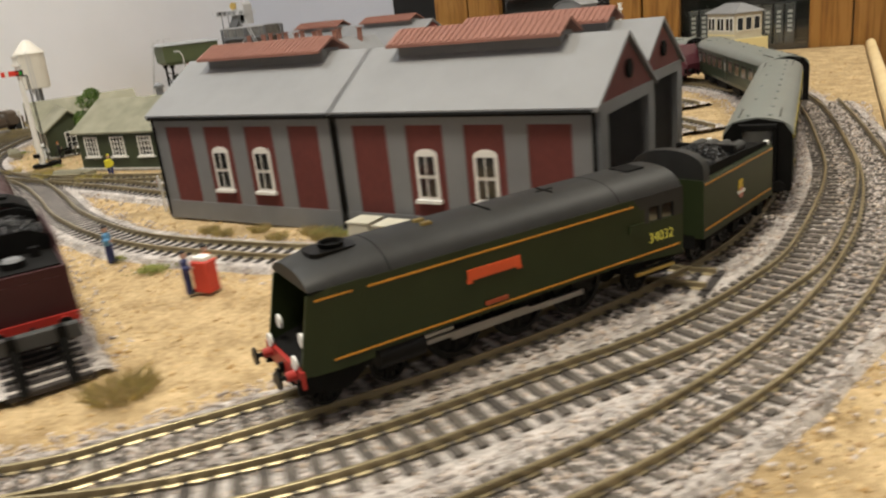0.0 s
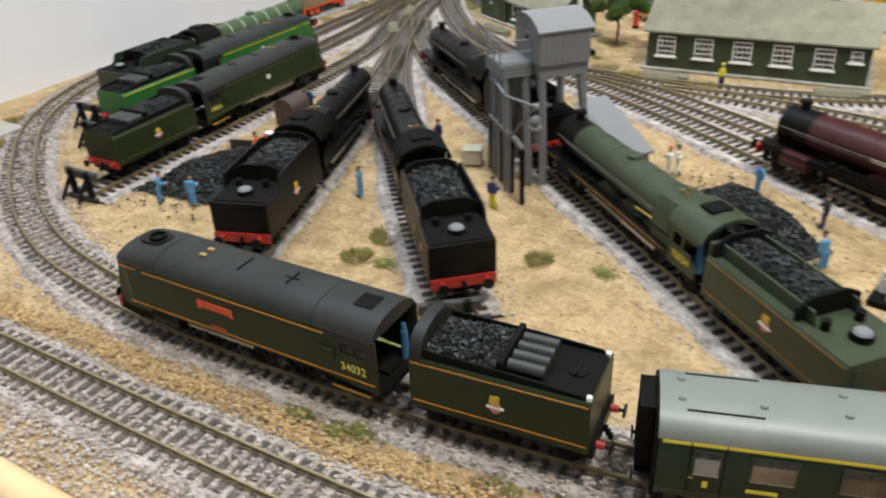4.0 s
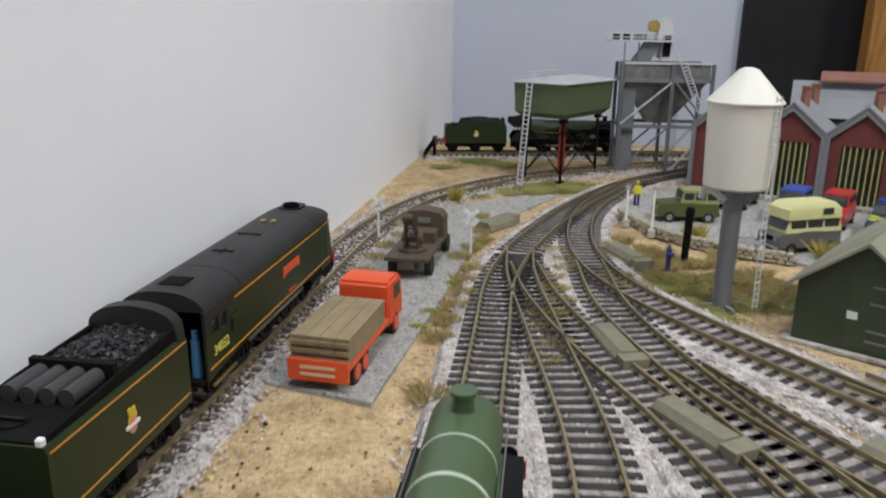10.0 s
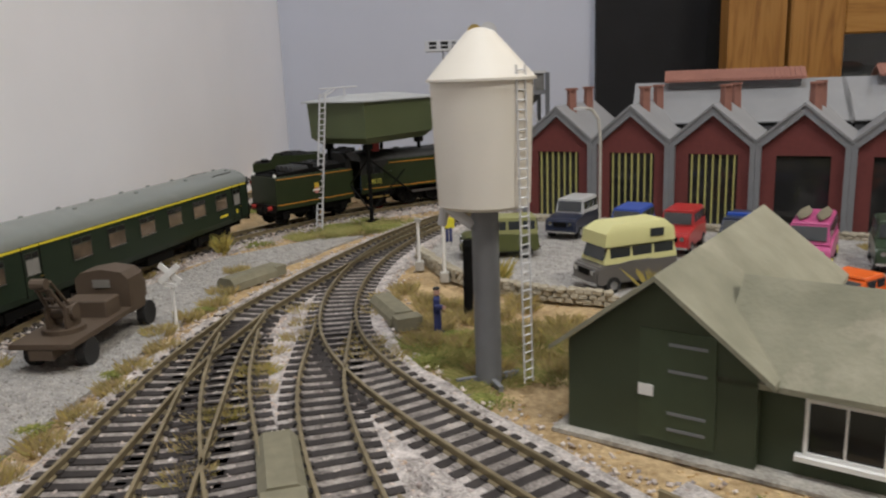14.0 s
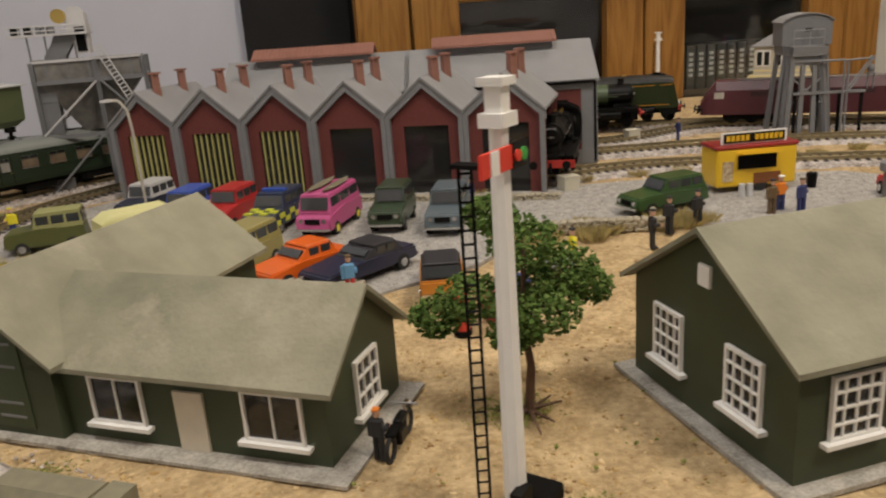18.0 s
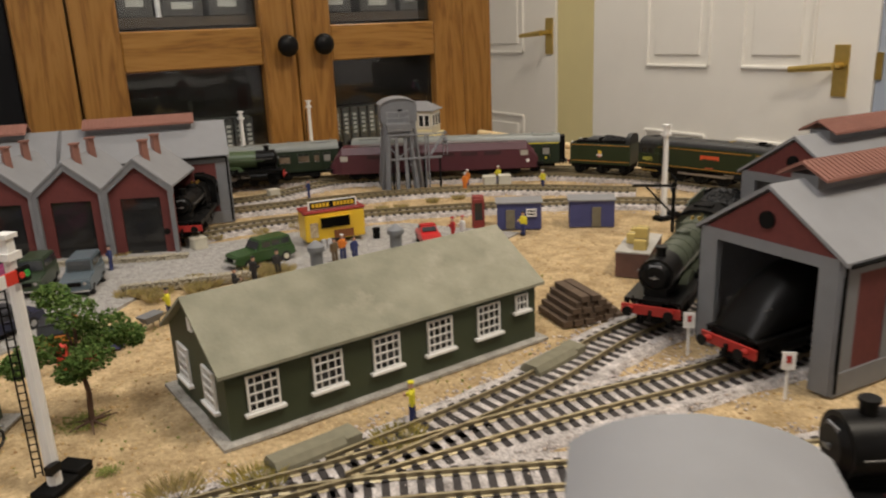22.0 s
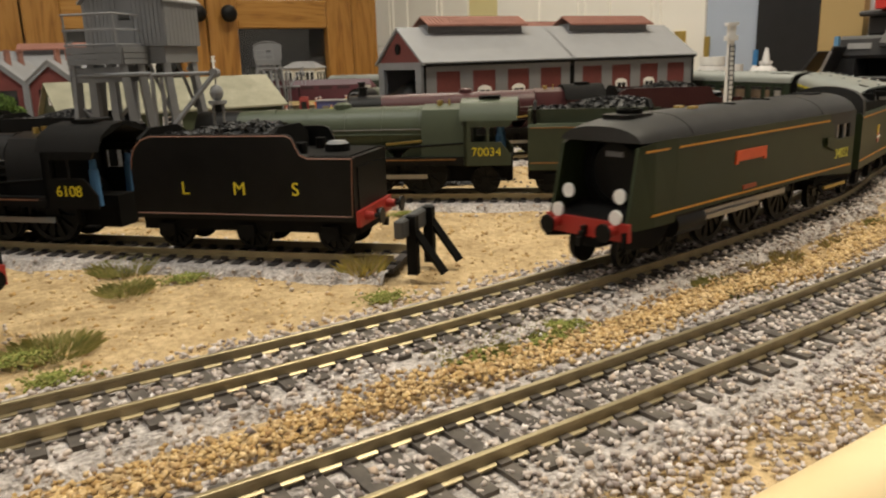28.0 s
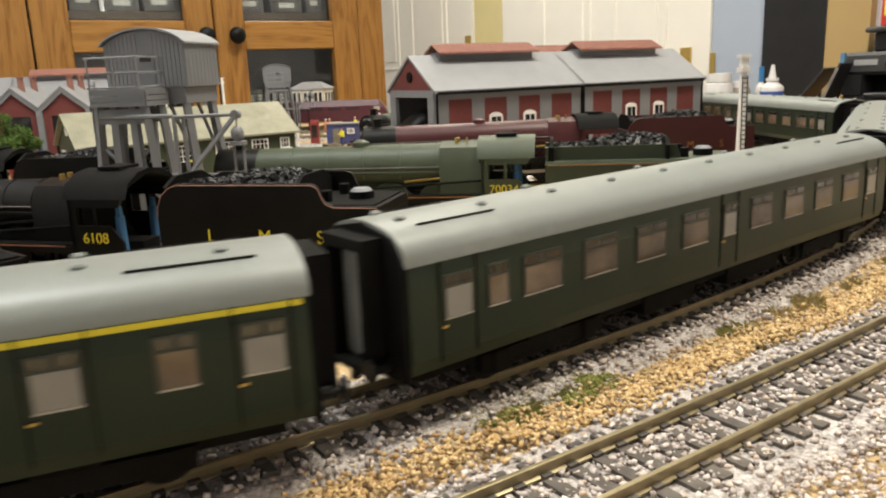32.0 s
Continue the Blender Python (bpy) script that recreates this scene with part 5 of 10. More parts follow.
    for s in (-1, 1):
        bm = bmesh.new()
        xa = d0
        xb = d0 + (drivers - 1) * (2 * dr + 0.0022)
        box(bm, (xa + xb) / 2, s * 0.0112, dr * 0.78, xb - xa + 0.004, 0.0009, 0.0022)
        box(bm, xb + 0.012, s * 0.0126, dr * 0.98, 0.042, 0.0009, 0.0018)
        part("coupling_rod", bm, STEEL, th, "steel coupling and connecting rods")
        bm = bmesh.new()
        cyl(bm, (x1 - 0.040, s * 0.0136, 0.0125), (x1 - 0.020, s * 0.0136, 0.0125), 0.0040, n=16)
        box(bm, x1 - 0.030, s * 0.0136, 0.0168, 0.019, 0.0062, 0.004)
        part("cylinder", bm, body if body is MAROON else BLACK, th)
        bm = bmesh.new()
        cyl(bm, (fb + 0.014, s * (boiler_r + 0.0018), boiler_z + 0.0012), (x1 - 0.012, s * (boiler_r + 0.0016), boiler_z + 0.0012), 0.00028, n=6)
        part("handrail", bm, mat("handrail_dark", (0.14, 0.13, 0.12), 0.5), th)
        if deflect:
            boxpart("smoke_deflector", (x1 - 0.020, s * 0.0155, 0.0305), (0.022, 0.0007, 0.019), body, th)
    if crew:
        for yy, zz in ((-0.0115, 0.0150), (0.0095, 0.0150)):
            bm = bmesh.new()
            cyl(bm, (x0 + 0.009, yy, zz), (x0 + 0.009, yy, zz + 0.0140), 0.0022, 0.0018, n=10)
            cyl(bm, (x0 + 0.009, yy, zz + 0.0142), (x0 + 0.009, yy, zz + 0.0178), 0.0014, 0.0012, n=8)
            part("driver_figure", bm, mat("crew_blue", (0.06, 0.17, 0.34), 0.7), th, "pale blue crew figurine in the cab")
    # valve gear, sanding and brake gear
    pitch = 2 * dr + 0.0022
    GEAR = mat("worn_steel", (0.20, 0.19, 0.17), 0.45, metal=0.8, vary=0.3)
    for s in (-1, 1):
        if not streamlined:
            xm = x1 - 0.052
            boxpart("motion_bracket", (xm, s * 0.0142, 0.0142), (0.0022, 0.0036, 0.0080), BLACK_MATT, th)
            boxpart("slide_bar", (x1 - 0.048, s * 0.0138, 0.0146), (0.018, 0.0010, 0.0008), GEAR, th)
            boxpart("crosshead", (x1 - 0.050, s * 0.0138, 0.0128), (0.0050, 0.0018, 0.0034), GEAR, th)
            bm = bmesh.new()
            cyl(bm, (x1 - 0.034, s * 0.0142, 0.0170), (xm - 0.008, s * 0.0142, 0.0160), 0.0006, n=6)
            part("radius_rod", bm, GEAR, th)
            bm = bmesh.new()
            cyl(bm, (xm - 0.009, s * 0.0142, 0.0190), (xm - 0.010, s * 0.0142, 0.0110), 0.0010, n=6)
            part("expansion_link", bm, GEAR, th)
            bm = bmesh.new()
            cyl(bm, (xm - 0.010, s * 0.0142, 0.0112), (d0 + pitch + 0.003, s * 0.0142, dr * 0.98), 0.0005, n=6)
            part("eccentric_rod", bm, GEAR, th)
            bm = bmesh.new()
            cyl(bm, (x0 + 0.026, s * (boiler_r + 0.0026), boiler_z - 0.0058), (xm - 0.004, s * (boiler_r + 0.0026), 0.0205), 0.0005, n=6)
            part("reversing_rod", bm, BLACK_MATT, boiler)
            boxpart("lubricator", (x1 - 0.055, s * 0.0138, 0.0207), (0.0036, 0.0030, 0.0034), BLACK_MATT, plate, bevel=0.0004)
            boxpart("lubricator", (x1 - 0.062, s * 0.0138, 0.0207), (0.0036, 0.0030, 0.0034), BLACK_MATT, plate, bevel=0.0004)
            bm = bmesh.new()
            cyl(bm, (fb + 0.016, s * (boiler_r * 1.12), boiler_z - 0.0015), (sb + 0.010, s * (boiler_r * 1.04), boiler_z - 0.0010), 0.00055, n=6)
            part("ejector_pipe", bm, body, boiler)
        for k in range(drivers):
            xk = d0 + k * pitch
            boxpart("brake_block", (xk - dr - 0.0006, s * 0.0092, dr * 0.9), (0.0012, 0.0024, 0.0062), BLACK_MATT, th)
            if k:
                bm = bmesh.new()
                cyl(bm, (xk - pitch / 2, s * 0.0118, 0.0165), (xk - dr * 0.55, s * 0.0098, 0.0018), 0.0003, n=5)
                part("sand_pipe", bm, BLACK_MATT, th)
            bm = bmesh.new()
            arc = [(xk + (dr + 0.0014) * math.cos(math.radians(a)), dr + (dr + 0.0014) * math.sin(math.radians(a))) for a in range(25, 156, 13)]
            extrude(bm, arc, s * 0.0066, s * 0.0118)
            part("splasher", bm, body, plate)
        boxpart("front_step_plate", (x1 - 0.008, s * 0.0152, 0.0125), (0.0040, 0.0008, 0.0105), BLACK_MATT, th)
        boxpart("lamp_iron", (x1 - 0.0020, s * 0.0105, 0.0198), (0.0005, 0.0010, 0.0022), BLACK_MATT, th)
        if named:
            boxpart("nameplate", (fb + (sb - fb) * 0.55, s * (boiler_r + 0.0006), boiler_z + 0.0002), (0.0185, 0.0008, 0.0022), mat("plate_grey", (0.35, 0.30, 0.24), 0.5), boiler, "pale nameplate on the boiler side")
            boxpart("cab_number", (x0 + 0.015, s * (cw + 0.0001), 0.0222), (0.0120, 0.0004, 0.0034), mat("number_orange", (0.42, 0.14, 0.02), 0.5), th, "orange running number")
            boxpart("steam_chest", (x1 - 0.030, s * 0.0140, 0.0165), (0.020, 0.0058, 0.0058), body, th, bevel=0.0008)
    bm = bmesh.new()
    cyl(bm, (fb + 0.003, 0.0030, zt), (fb + 0.003, 0.0030, zt + 0.0034), 0.0005, n=6)
    part("whistle", bm, BRASS, boiler)
    # boiler fittings
    for s in (-1, 1):
        bm = bmesh.new()
        cyl(bm, (fb + 0.010, s * (boiler_r * 1.15), boiler_z - 0.004), (fb + 0.034, s * (boiler_r * 1.10), boiler_z - 0.006), 0.0007, n=6)
        part("feed_pipe", bm, BRASS if body is not BLACK else BLACK_MATT, boiler)
        boxpart("step", (x1 - 0.010, s * 0.0150, 0.0085), (0.0045, 0.0030, 0.0008), BLACK_MATT, th)
        boxpart("cab_step", (x0 + 0.008, s * 0.0152, 0.0080), (0.0050, 0.0030, 0.0008), BLACK_MATT, th)
        boxpart("spectacle", (x0 + 0.0268, s * 0.0105, 0.0335), (0.0006, 0.0055, 0.0050), GLASS_DARK, th)
    if not streamlined:
        bm = bmesh.new()
        cyl(bm, (x1 - 0.0078, 0, boiler_z), (x1 - 0.0055, 0, boiler_z), 0.0009, n=8)
        box(bm, x1 - 0.0060, 0, boiler_z, 0.0006, 0.0050, 0.0006)
        part("door_dart", bm, STEEL, th)
        boxpart("number_plate", (x1 - 0.0080, 0, boiler_z + boiler_r * 0.62), (0.0008, 0.0070, 0.0016), GREY, th)
    buffers(th, x1 - 0.001, 1)
    return th


COACH_SIZE = Matrix.Diagonal((1.020, 0.900, 0.930, 1.0))


def coach(m, label, stripe=False, seed=1):
    """A bogie passenger coach; x runs along it, 0 is its middle."""
    th = thing("passenger_coach", m @ COACH_SIZE, label, "railway coach", "coaches of the train")
    L, W = 0.2500, 0.0362
    h = L / 2
    bm = bmesh.new()
    side = [(-W / 2 + 0.001, 0.0115), (W / 2 - 0.001, 0.0115), (W / 2, 0.0150), (W / 2, 0.0330), (W / 2 - 0.0006, 0.0395), (-W / 2 + 0.0006, 0.0395), (-W / 2, 0.0330), (-W / 2, 0.0150)]
    extrude(bm, side, -h, h, axis="x")
    body = part("body", bm, COACH_GREEN, th)
    bm = bmesh.new()
    n = 16
    roof = [(-(W / 2 - 0.0001) * math.cos(math.pi * i / n), 0.0393 + 0.0098 * math.sin(math.pi * i / n) ** 0.8) for i in range(n + 1)]
    extrude(bm, roof, -h - 0.0006, h + 0.0006, axis="x")
    top = part("roof", bm, COACH_ROOF, th, smooth=True)
    for i in range(10):
        for s in ((-1, 1) if i % 2 else (1,)):
            boxpart("roof_vent", (-h + 0.014 + i * 0.0255, s * 0.0055, 0.0490), (0.0026, 0.0020, 0.0015), COACH_ROOF, top, bevel=0.0005)
    for e in (-1, 1):
        for s in (-1, 1):
            boxpart("roof_rail", (e * (h - 0.020), s * 0.0105, 0.0478), (0.024, 0.0005, 0.0006), BLACK, top)
        bm = bmesh.new()
        extrude(bm, [(-W / 2 + 0.0003, 0.0100), (W / 2 - 0.0003, 0.0100), (W / 2 - 0.0003, 0.0395), (0.0130, 0.0462), (0, 0.0486), (-0.0130, 0.0462), (-W / 2 + 0.0003, 0.0395)], e * h, e * (h + 0.0014), axis="x")
        endp = part("end_panel", bm, BLACK_MATT, th, "matt black coach end")
        bm = bmesh.new()
        for bx in ((0, 0.0445, 0.019, 0.0030), (-0.0085, 0.0285, 0.0022, 0.032), (0.0085, 0.0285, 0.0022, 0.032), (0, 0.0125, 0.019, 0.0020)):
            box(bm, e * (h + 0.0040), bx[0], bx[1], 0.0055, bx[2], bx[3])
        part("gangway", bm, BLACK_MATT, endp, "black corridor gangway frame")
        boxpart("gangway_door", (e * (h + 0.0022), 0, 0.0285), (0.0008, 0.0145, 0.030), mat("gangway_pale", (0.34, 0.35, 0.33), 0.5), endp, "pale grey gangway door")
        bog = bmesh.new()
        for s in (-1, 1):
            box(bog, e * (h - 0.046), s * 0.0140, 0.0072, 0.046, 0.0022, 0.0050)
            for k in (-1, 1):
                box(bog, e * (h - 0.046) + k * 0.0168, s * 0.0150, 0.0070, 0.005, 0.0026, 0.006)
        box(bog, e * (h - 0.046), 0, 0.0085, 0.012, 0.030, 0.004)
        bg = part("bogie", bog, BLACK_MATT, th)
        for k in (-1, 1):
            for s in (-1, 1):
                wheel(bg, e * (h - 0.046) + k * 0.0168, s * 0.0088, 0.0066)
        buffers(th, e * (h + 0.001), e, BLACK, beam=False)
    boxpart("underframe", (0, 0, 0.0095), (L - 0.01, 0.026, 0.004), BLACK_MATT, th)
    for xx, w in ((-0.028, 0.034), (0.022, 0.026)):
        boxpart("battery_box", (xx, 0, 0.0065), (w, 0.028, 0.006), BLACK_MATT, th)
    glass = mat("coach_glass", (0.07, 0.052, 0.036), 0.08, vary=0.6, scale=70, colour2=(0.26, 0.195, 0.135))
    door_glass = mat("coach_door_glass", (0.26, 0.25, 0.23), 0.25, vary=0.1)
    if stripe:
        spots = [(0.1093, 0.0090, 1)] + [(0.0887 - 0.0271 * i, 0.0145, 0) for i in range(6)] + [(-0.0800, 0.0090, 1), (-0.1000, 0.0080, 0), (-0.1160, 0.0090, 1)]
    else:
        spots = [(0.1110, 0.0090, 1), (0.0985, 0.0070, 0)] + [(0.0830 - 0.0226 * i, 0.0140, 0) for i in range(4)] + [(-0.0043, 0.0080, 1)] + [(-0.0240 - 0.0226 * i, 0.0140, 0) for i in range(4)] + [(-0.1110, 0.0090, 1)]
    for s in (-1, 1):
        for xx, w, door in spots:
            fr = boxpart("window", (xx, s * (W / 2 + 0.0001), 0.0300), (w, 0.0005, 0.0115), mat("coach_frame", (0.030, 0.036, 0.026), 0.4), body)
            boxpart("pane", (xx, s * (W / 2 + 0.0003), 0.0284), (w - 0.0014, 0.0004, 0.0076), door_glass if door else glass, fr)
            boxpart("sill_strip", (xx, s * (W / 2 + 0.0004), 0.02435), (w - 0.0008, 0.0005, 0.0004), STEEL, fr)
            for k in ((-1, 1) if not door else (-1, 1)):
                boxpart("top_light", (xx + k * w / 4, s * (W / 2 + 0.0003), 0.0341), (w / 2 - 0.0012, 0.0004, 0.0022), GLASS_DARK, fr)
            if door:
                for e in (-1, 1):
                    boxpart("door_edge", (xx + e * (w / 2 + 0.001), s * (W / 2 + 0.0001), 0.0265), (0.0003, 0.0003, 0.026), BLACK_MATT, body)
                boxpart("door_handle", (xx + w / 2, s * (W / 2 + 0.0004), 0.0225), (0.0015, 0.0006, 0.0006), BRASS, body)
        if stripe:
            boxpart("class_stripe", (0, s * (W / 2 - 0.0002), 0.0384), (L - 0.002, 0.0006, 0.0012), YELLOW_LINE, body, "yellow first-class stripe")
            boxpart("class_mark", (h - 0.016, s * (W / 2 + 0.0001), 0.0195), (0.0018, 0.0003, 0.0030), YELLOW_LINE, body)
            boxpart("coach_number", (h - 0.034, s * (W / 2 + 0.0001), 0.0190), (0.010, 0.0003, 0.0016), YELLOW_LINE, body)
    return th


def on_track(key, s, back=False):
    """The pose of a vehicle whose middle is at s metres along a track."""
    line, total = TRACKS[key]
    x, y, h = along(line, total, s)
    return pose(x, y, RAIL_TOP, 0, 0, h + (180 if back else 0))


def between(p, q):
    """A pose on the rails at p, heading for q."""
    return pose(p[0], p[1], RAIL_TOP, 0, 0, math.degrees(math.atan2(q[1] - p[1], q[0] - p[0])))


# the train
TRAIN_LOCO, DRIVERS, TRAIN_TENDER = air_smoothed_loco(Matrix(), BRGREEN, ORANGE_LINE, "34032", keyed=True, lamps=True,
                                        name_label="dark green air-smoothed express steam locomotive hauling the train")
COACHES = [coach(Matrix(), "green passenger coach with a grey roof and a yellow stripe" if i == 0 else "green passenger coach with a grey roof and tan blinds", stripe=i == 0, seed=i) for i in range(4)]

# engines on the yard roads
DARK_TENDER = mat("tender_dark_green", (0.026, 0.036, 0.018), 0.4, vary=0.2)
DULL_GOLD = mat("dull_gold", (0.16, 0.07, 0.02), 0.6)
steam_loco(between((-0.183, 0.318), (-0.188, 0.56)), APPLE, "mid-green steam locomotive with pale boiler bands and dark tender", L=0.175, tl=0.092, bands=mat("band_white", (0.5, 0.55, 0.45), 0.5), tender_mat=DARK_TENDER, smokebox=APPLE, seed=21, crew=True)
air_smoothed_loco(between((-0.141, 0.283), (-0.143, 0.50)), MALACHITE, YELLOW_LINE, crest=False, name_label="bright green air-smoothed locomotive with yellow lines on a siding")
air_smoothed_loco(between((-0.072, 0.217), (-0.081, 0.46)), BRGREEN, mat("dull_line", (0.10, 0.09, 0.03), 0.5), "34051", name_label="plain dark green air-smoothed locomotive on a siding")
steam_loco(between((0.097, 0.178), (0.040, 0.352)), BLACK, "black heavy freight steam locomotive with a worn tender", L=0.150, tl=0.088, crest=True, drivers=4, dr=0.0098, front=1, trailing=0, seed=22)
steam_loco(between((0.2325, 0.194), (0.0945, 0.349)), BLACK, "black lined steam locomotive lettered L M S on its tender", L=0.155, tl=0.090, number="6108", letters="LMS", line=mat("red_lining", (0.22, 0.10, 0.06), 0.5), trailing=0, seed=23, crew=True, gap=0.0115)
steam_loco(between((0.418, 0.190), (0.318, 0.278)), BRITGREEN, "weathered green express steam locomotive with orange lining", L=0.178, tl=0.092, number="70034", crest=True, line=mat("dull_orange", (0.26, 0.12, 0.03), 0.5), seed=24, boiler_r=0.0112, crew=True)
steam_loco(between((0.575, 0.293), (0.412, 0.392)), MAROON, "maroon express steam locomotive with a black smokebox", L=0.187, tl=0.092, boiler_r=0.0115, letters="LMS", named=True, letter_mat=DULL_GOLD, seed=25)
steam_loco(between((0.205, 0.374), (0.046, 0.508)), BLACK, "grimy black freight locomotive under the coaling stage", L=0.160, tl=0.088, drivers=4, dr=0.0098, front=1, trailing=0, seed=26)


# further engines
steam_loco(between((0.640, 0.700), (0.427, 0.591)), mat("grimy_green", (0.045, 0.055, 0.035), 0.5, vary=0.25), "grimy green express locomotive outside the shed", L=0.150, tl=0.09, seed=61)
steam_loco(between((0.686, 0.519), (0.46, 0.532)), BLACK, "black streamlined locomotive in the shed doorway", L=0.178, tl=0.088, seed=62, streamlined=True)
steam_loco(between((0.215, 1.29), (0.47, 1.175)), APPLE, "green locomotive with a black smokebox beside the back shed", L=0.16, tl=0.088, seed=63, has_tender=True)
steam_loco(between((0.314, 1.080), (0.262, 0.976)), BLACK, "black tank locomotive standing beside the roundhouse", has_tender=False, boiler_r=0.0088, L=0.112, trailing=0, front=0, dr=0.0095, tl=0.085, seed=64)
steam_loco(between((-0.400, 0.052), (-0.12, 0.066)), BLACK, "black locomotive on the outer line", L=0.165, tl=0.09, seed=65)


def diesel(m):
    th = thing("diesel_locomotive", m, "maroon diesel-hydraulic locomotive with a grey roof", "locomotive", "locomotives in the yard")
    L, W = 0.250, 0.034
    bm = bmesh.new()
    loft(bm, [[(x, -W / 2 + i, 0.009), (x, W / 2 - i, 0.009), (x + sx * 0.0, W / 2 - i, 0.032 - d), (x, W / 2 - 0.004 - i, 0.040 - d * 1.6), (x, -W / 2 + 0.004 + i, 0.040 - d * 1.6), (x, -W / 2 + i, 0.032 - d)] for x, i, d, sx in ((-L / 2, 0.003, 0.012, 0), (-L / 2 + 0.006, 0.001, 0.006, 0), (-L / 2 + 0.014, 0, 0, 0), (L / 2 - 0.014, 0, 0, 0), (L / 2 - 0.006, 0.001, 0.006, 0), (L / 2, 0.003, 0.012, 0))])
    body = part("body", bm, mat("diesel_maroon", (0.075, 0.018, 0.026), 0.4, vary=0.1), th)
    boxpart("roof_panel", (0, 0, 0.0402), (L * 0.72, 0.020, 0.0012), mat("diesel_roof", (0.13, 0.11, 0.11), 0.6), th)
    for s in (-1, 1):
        for i in range(6):
            boxpart("grille", (-0.07 + i * 0.028, s * (W / 2 + 0.0001), 0.0285), (0.020, 0.0005, 0.0045), mat("grille_dark", (0.035, 0.012, 0.015), 0.6), body)
        for e in (-1, 1):
            boxpart("side_window", (e * 0.108, s * (W / 2 + 0.0001), 0.0275), (0.009, 0.0006, 0.0060), mat("pale_glass", (0.40, 0.38, 0.33), 0.2), body)
        bm = bmesh.new()
        cyl(bm, (0.112, s * W / 2, 0.018), (0.112, s * (W / 2 + 0.0004), 0.018), 0.0022, n=14)
        part("roundel", bm, WHITE, body)
    for e in (-1, 1):
        boxpart("windscreen", (0, 0, 0), (0.0006, 0.026, 0.0075), mat("pale_glass", (0.4, 0.38, 0.33)), body, m=Matrix.Translation((e * (L / 2 - 0.0075), 0, 0.0305)) @ Matrix.Rotation(radians(-e * 38), 4, "Y"))
        bm = bmesh.new()
        for s in (-1, 1):
            box(bm, e * 0.078, s * 0.013, 0.007, 0.052, 0.0025, 0.006)
        bg = part("bogie", bm, BLACK_MATT, th)
        for k in (-1, 0, 1):
            for s in (-1, 1):
                wheel(bg, e * 0.078 + k * 0.018, s * 0.0088, 0.0070)
        buffers(th, e * (L / 2 - 0.001), e, BLACK)
    return th


diesel(pose(0.598, 1.095, RAIL_TOP, 0, 0, math.degrees(math.atan2(1.03 - 1.165, 0.70 - 0.497))))
steam_loco(between((-0.302, 1.257), (-0.105, 1.299)) @ Matrix.Scale(0.86, 4), BRGREEN, "dark green steam locomotive parked on the back siding", L=0.152, tl=0.085, crest=True, seed=66)


# ---- yard structures ----
def ladder_bm(bm, p0, p1, width, side, n, r=0.0005):
    """Two stiles from p0 to p1 and n rungs; side: the way across."""
    p0, p1, side = Vector(p0), Vector(p1), Vector(side).normalized() * width / 2
    for s in (-1, 1):
        cyl(bm, p0 + side * s, p1 + side * s, r, n=5)
    for i in range(n):
        q = p0 + (p1 - p0) * ((i + 0.5) / n)
        cyl(bm, q - side, q + side, r * 0.8, n=4)


SILVER = mat("silver_paint", (0.55, 0.55, 0.56), 0.45, vary=0.1)
MID_GREY = mat("mid_grey_plastic", (0.17, 0.175, 0.185), 0.6, vary=0.1, scale=120)
TOWER_WHITE = mat("tower_white", (0.72, 0.68, 0.60), 0.5, vary=0.04, scale=40)
TANK_GREEN = mat("tank_green", (0.085, 0.105, 0.045), 0.5, vary=0.08, scale=40)

# white conical water tower
th = thing("water_tower", pose(-0.077, 0.792, 0), "white conical-topped water tower on a grey column", "water tower")
bm = bmesh.new()
cyl(bm, (0, 0, -0.004), (0, 0, 0.068), 0.0048, n=24)
part("column", bm, MID_GREY, th, "smooth grey column", smooth=True)
bm = bmesh.new()
cyl(bm, (0, 0, 0.0665), (0, 0, 0.1085), 0.0162, 0.0176, n=40)
cyl(bm, (0, 0, 0.0655), (0, 0, 0.0668), 0.0150, 0.0163, n=40)
drum = part("drum", bm, TOWER_WHITE, th, "off-white drum", smooth=True)
bm = bmesh.new()
cyl(bm, (0, 0, 0.1083), (0, 0, 0.1092), 0.0188, n=40)
cyl(bm, (0, 0, 0.1092), (0, 0, 0.1245), 0.0186, 0.0048, n=40)
cyl(bm, (0, 0, 0.1245), (0, 0, 0.1256), 0.0048, 0.0020, n=24)
part("conical_roof", bm, TOWER_WHITE, th, smooth=True)
bm = bmesh.new()
ladder_bm(bm, (0.0140, -0.0125, 0.004), (0.0128, -0.0122, 0.113), 0.0042, (0.6, 0.6, 0), 34, 0.00035)
part("ladder", bm, SILVER, th, "thin pale ladder")
bm = bmesh.new()
for a in (20, 110, 200, 290):
    box(bm, 0.006, 0, 0.001, 0.013, 0.0018, 0.0022, m=Matrix.Rotation(radians(a), 4, "Z"))
part("foot_plate", bm, MID_GREY, th)
bm = bmesh.new()
cyl(bm, (-0.004, -0.002, 0.0585), (-0.014, 0.004, 0.065), 0.0018, n=10)
cyl(bm, (-0.014, 0.004, 0.065), (-0.0155, 0.005, 0.058), 0.0017, n=10)
part("spout", bm, SILVER, th)

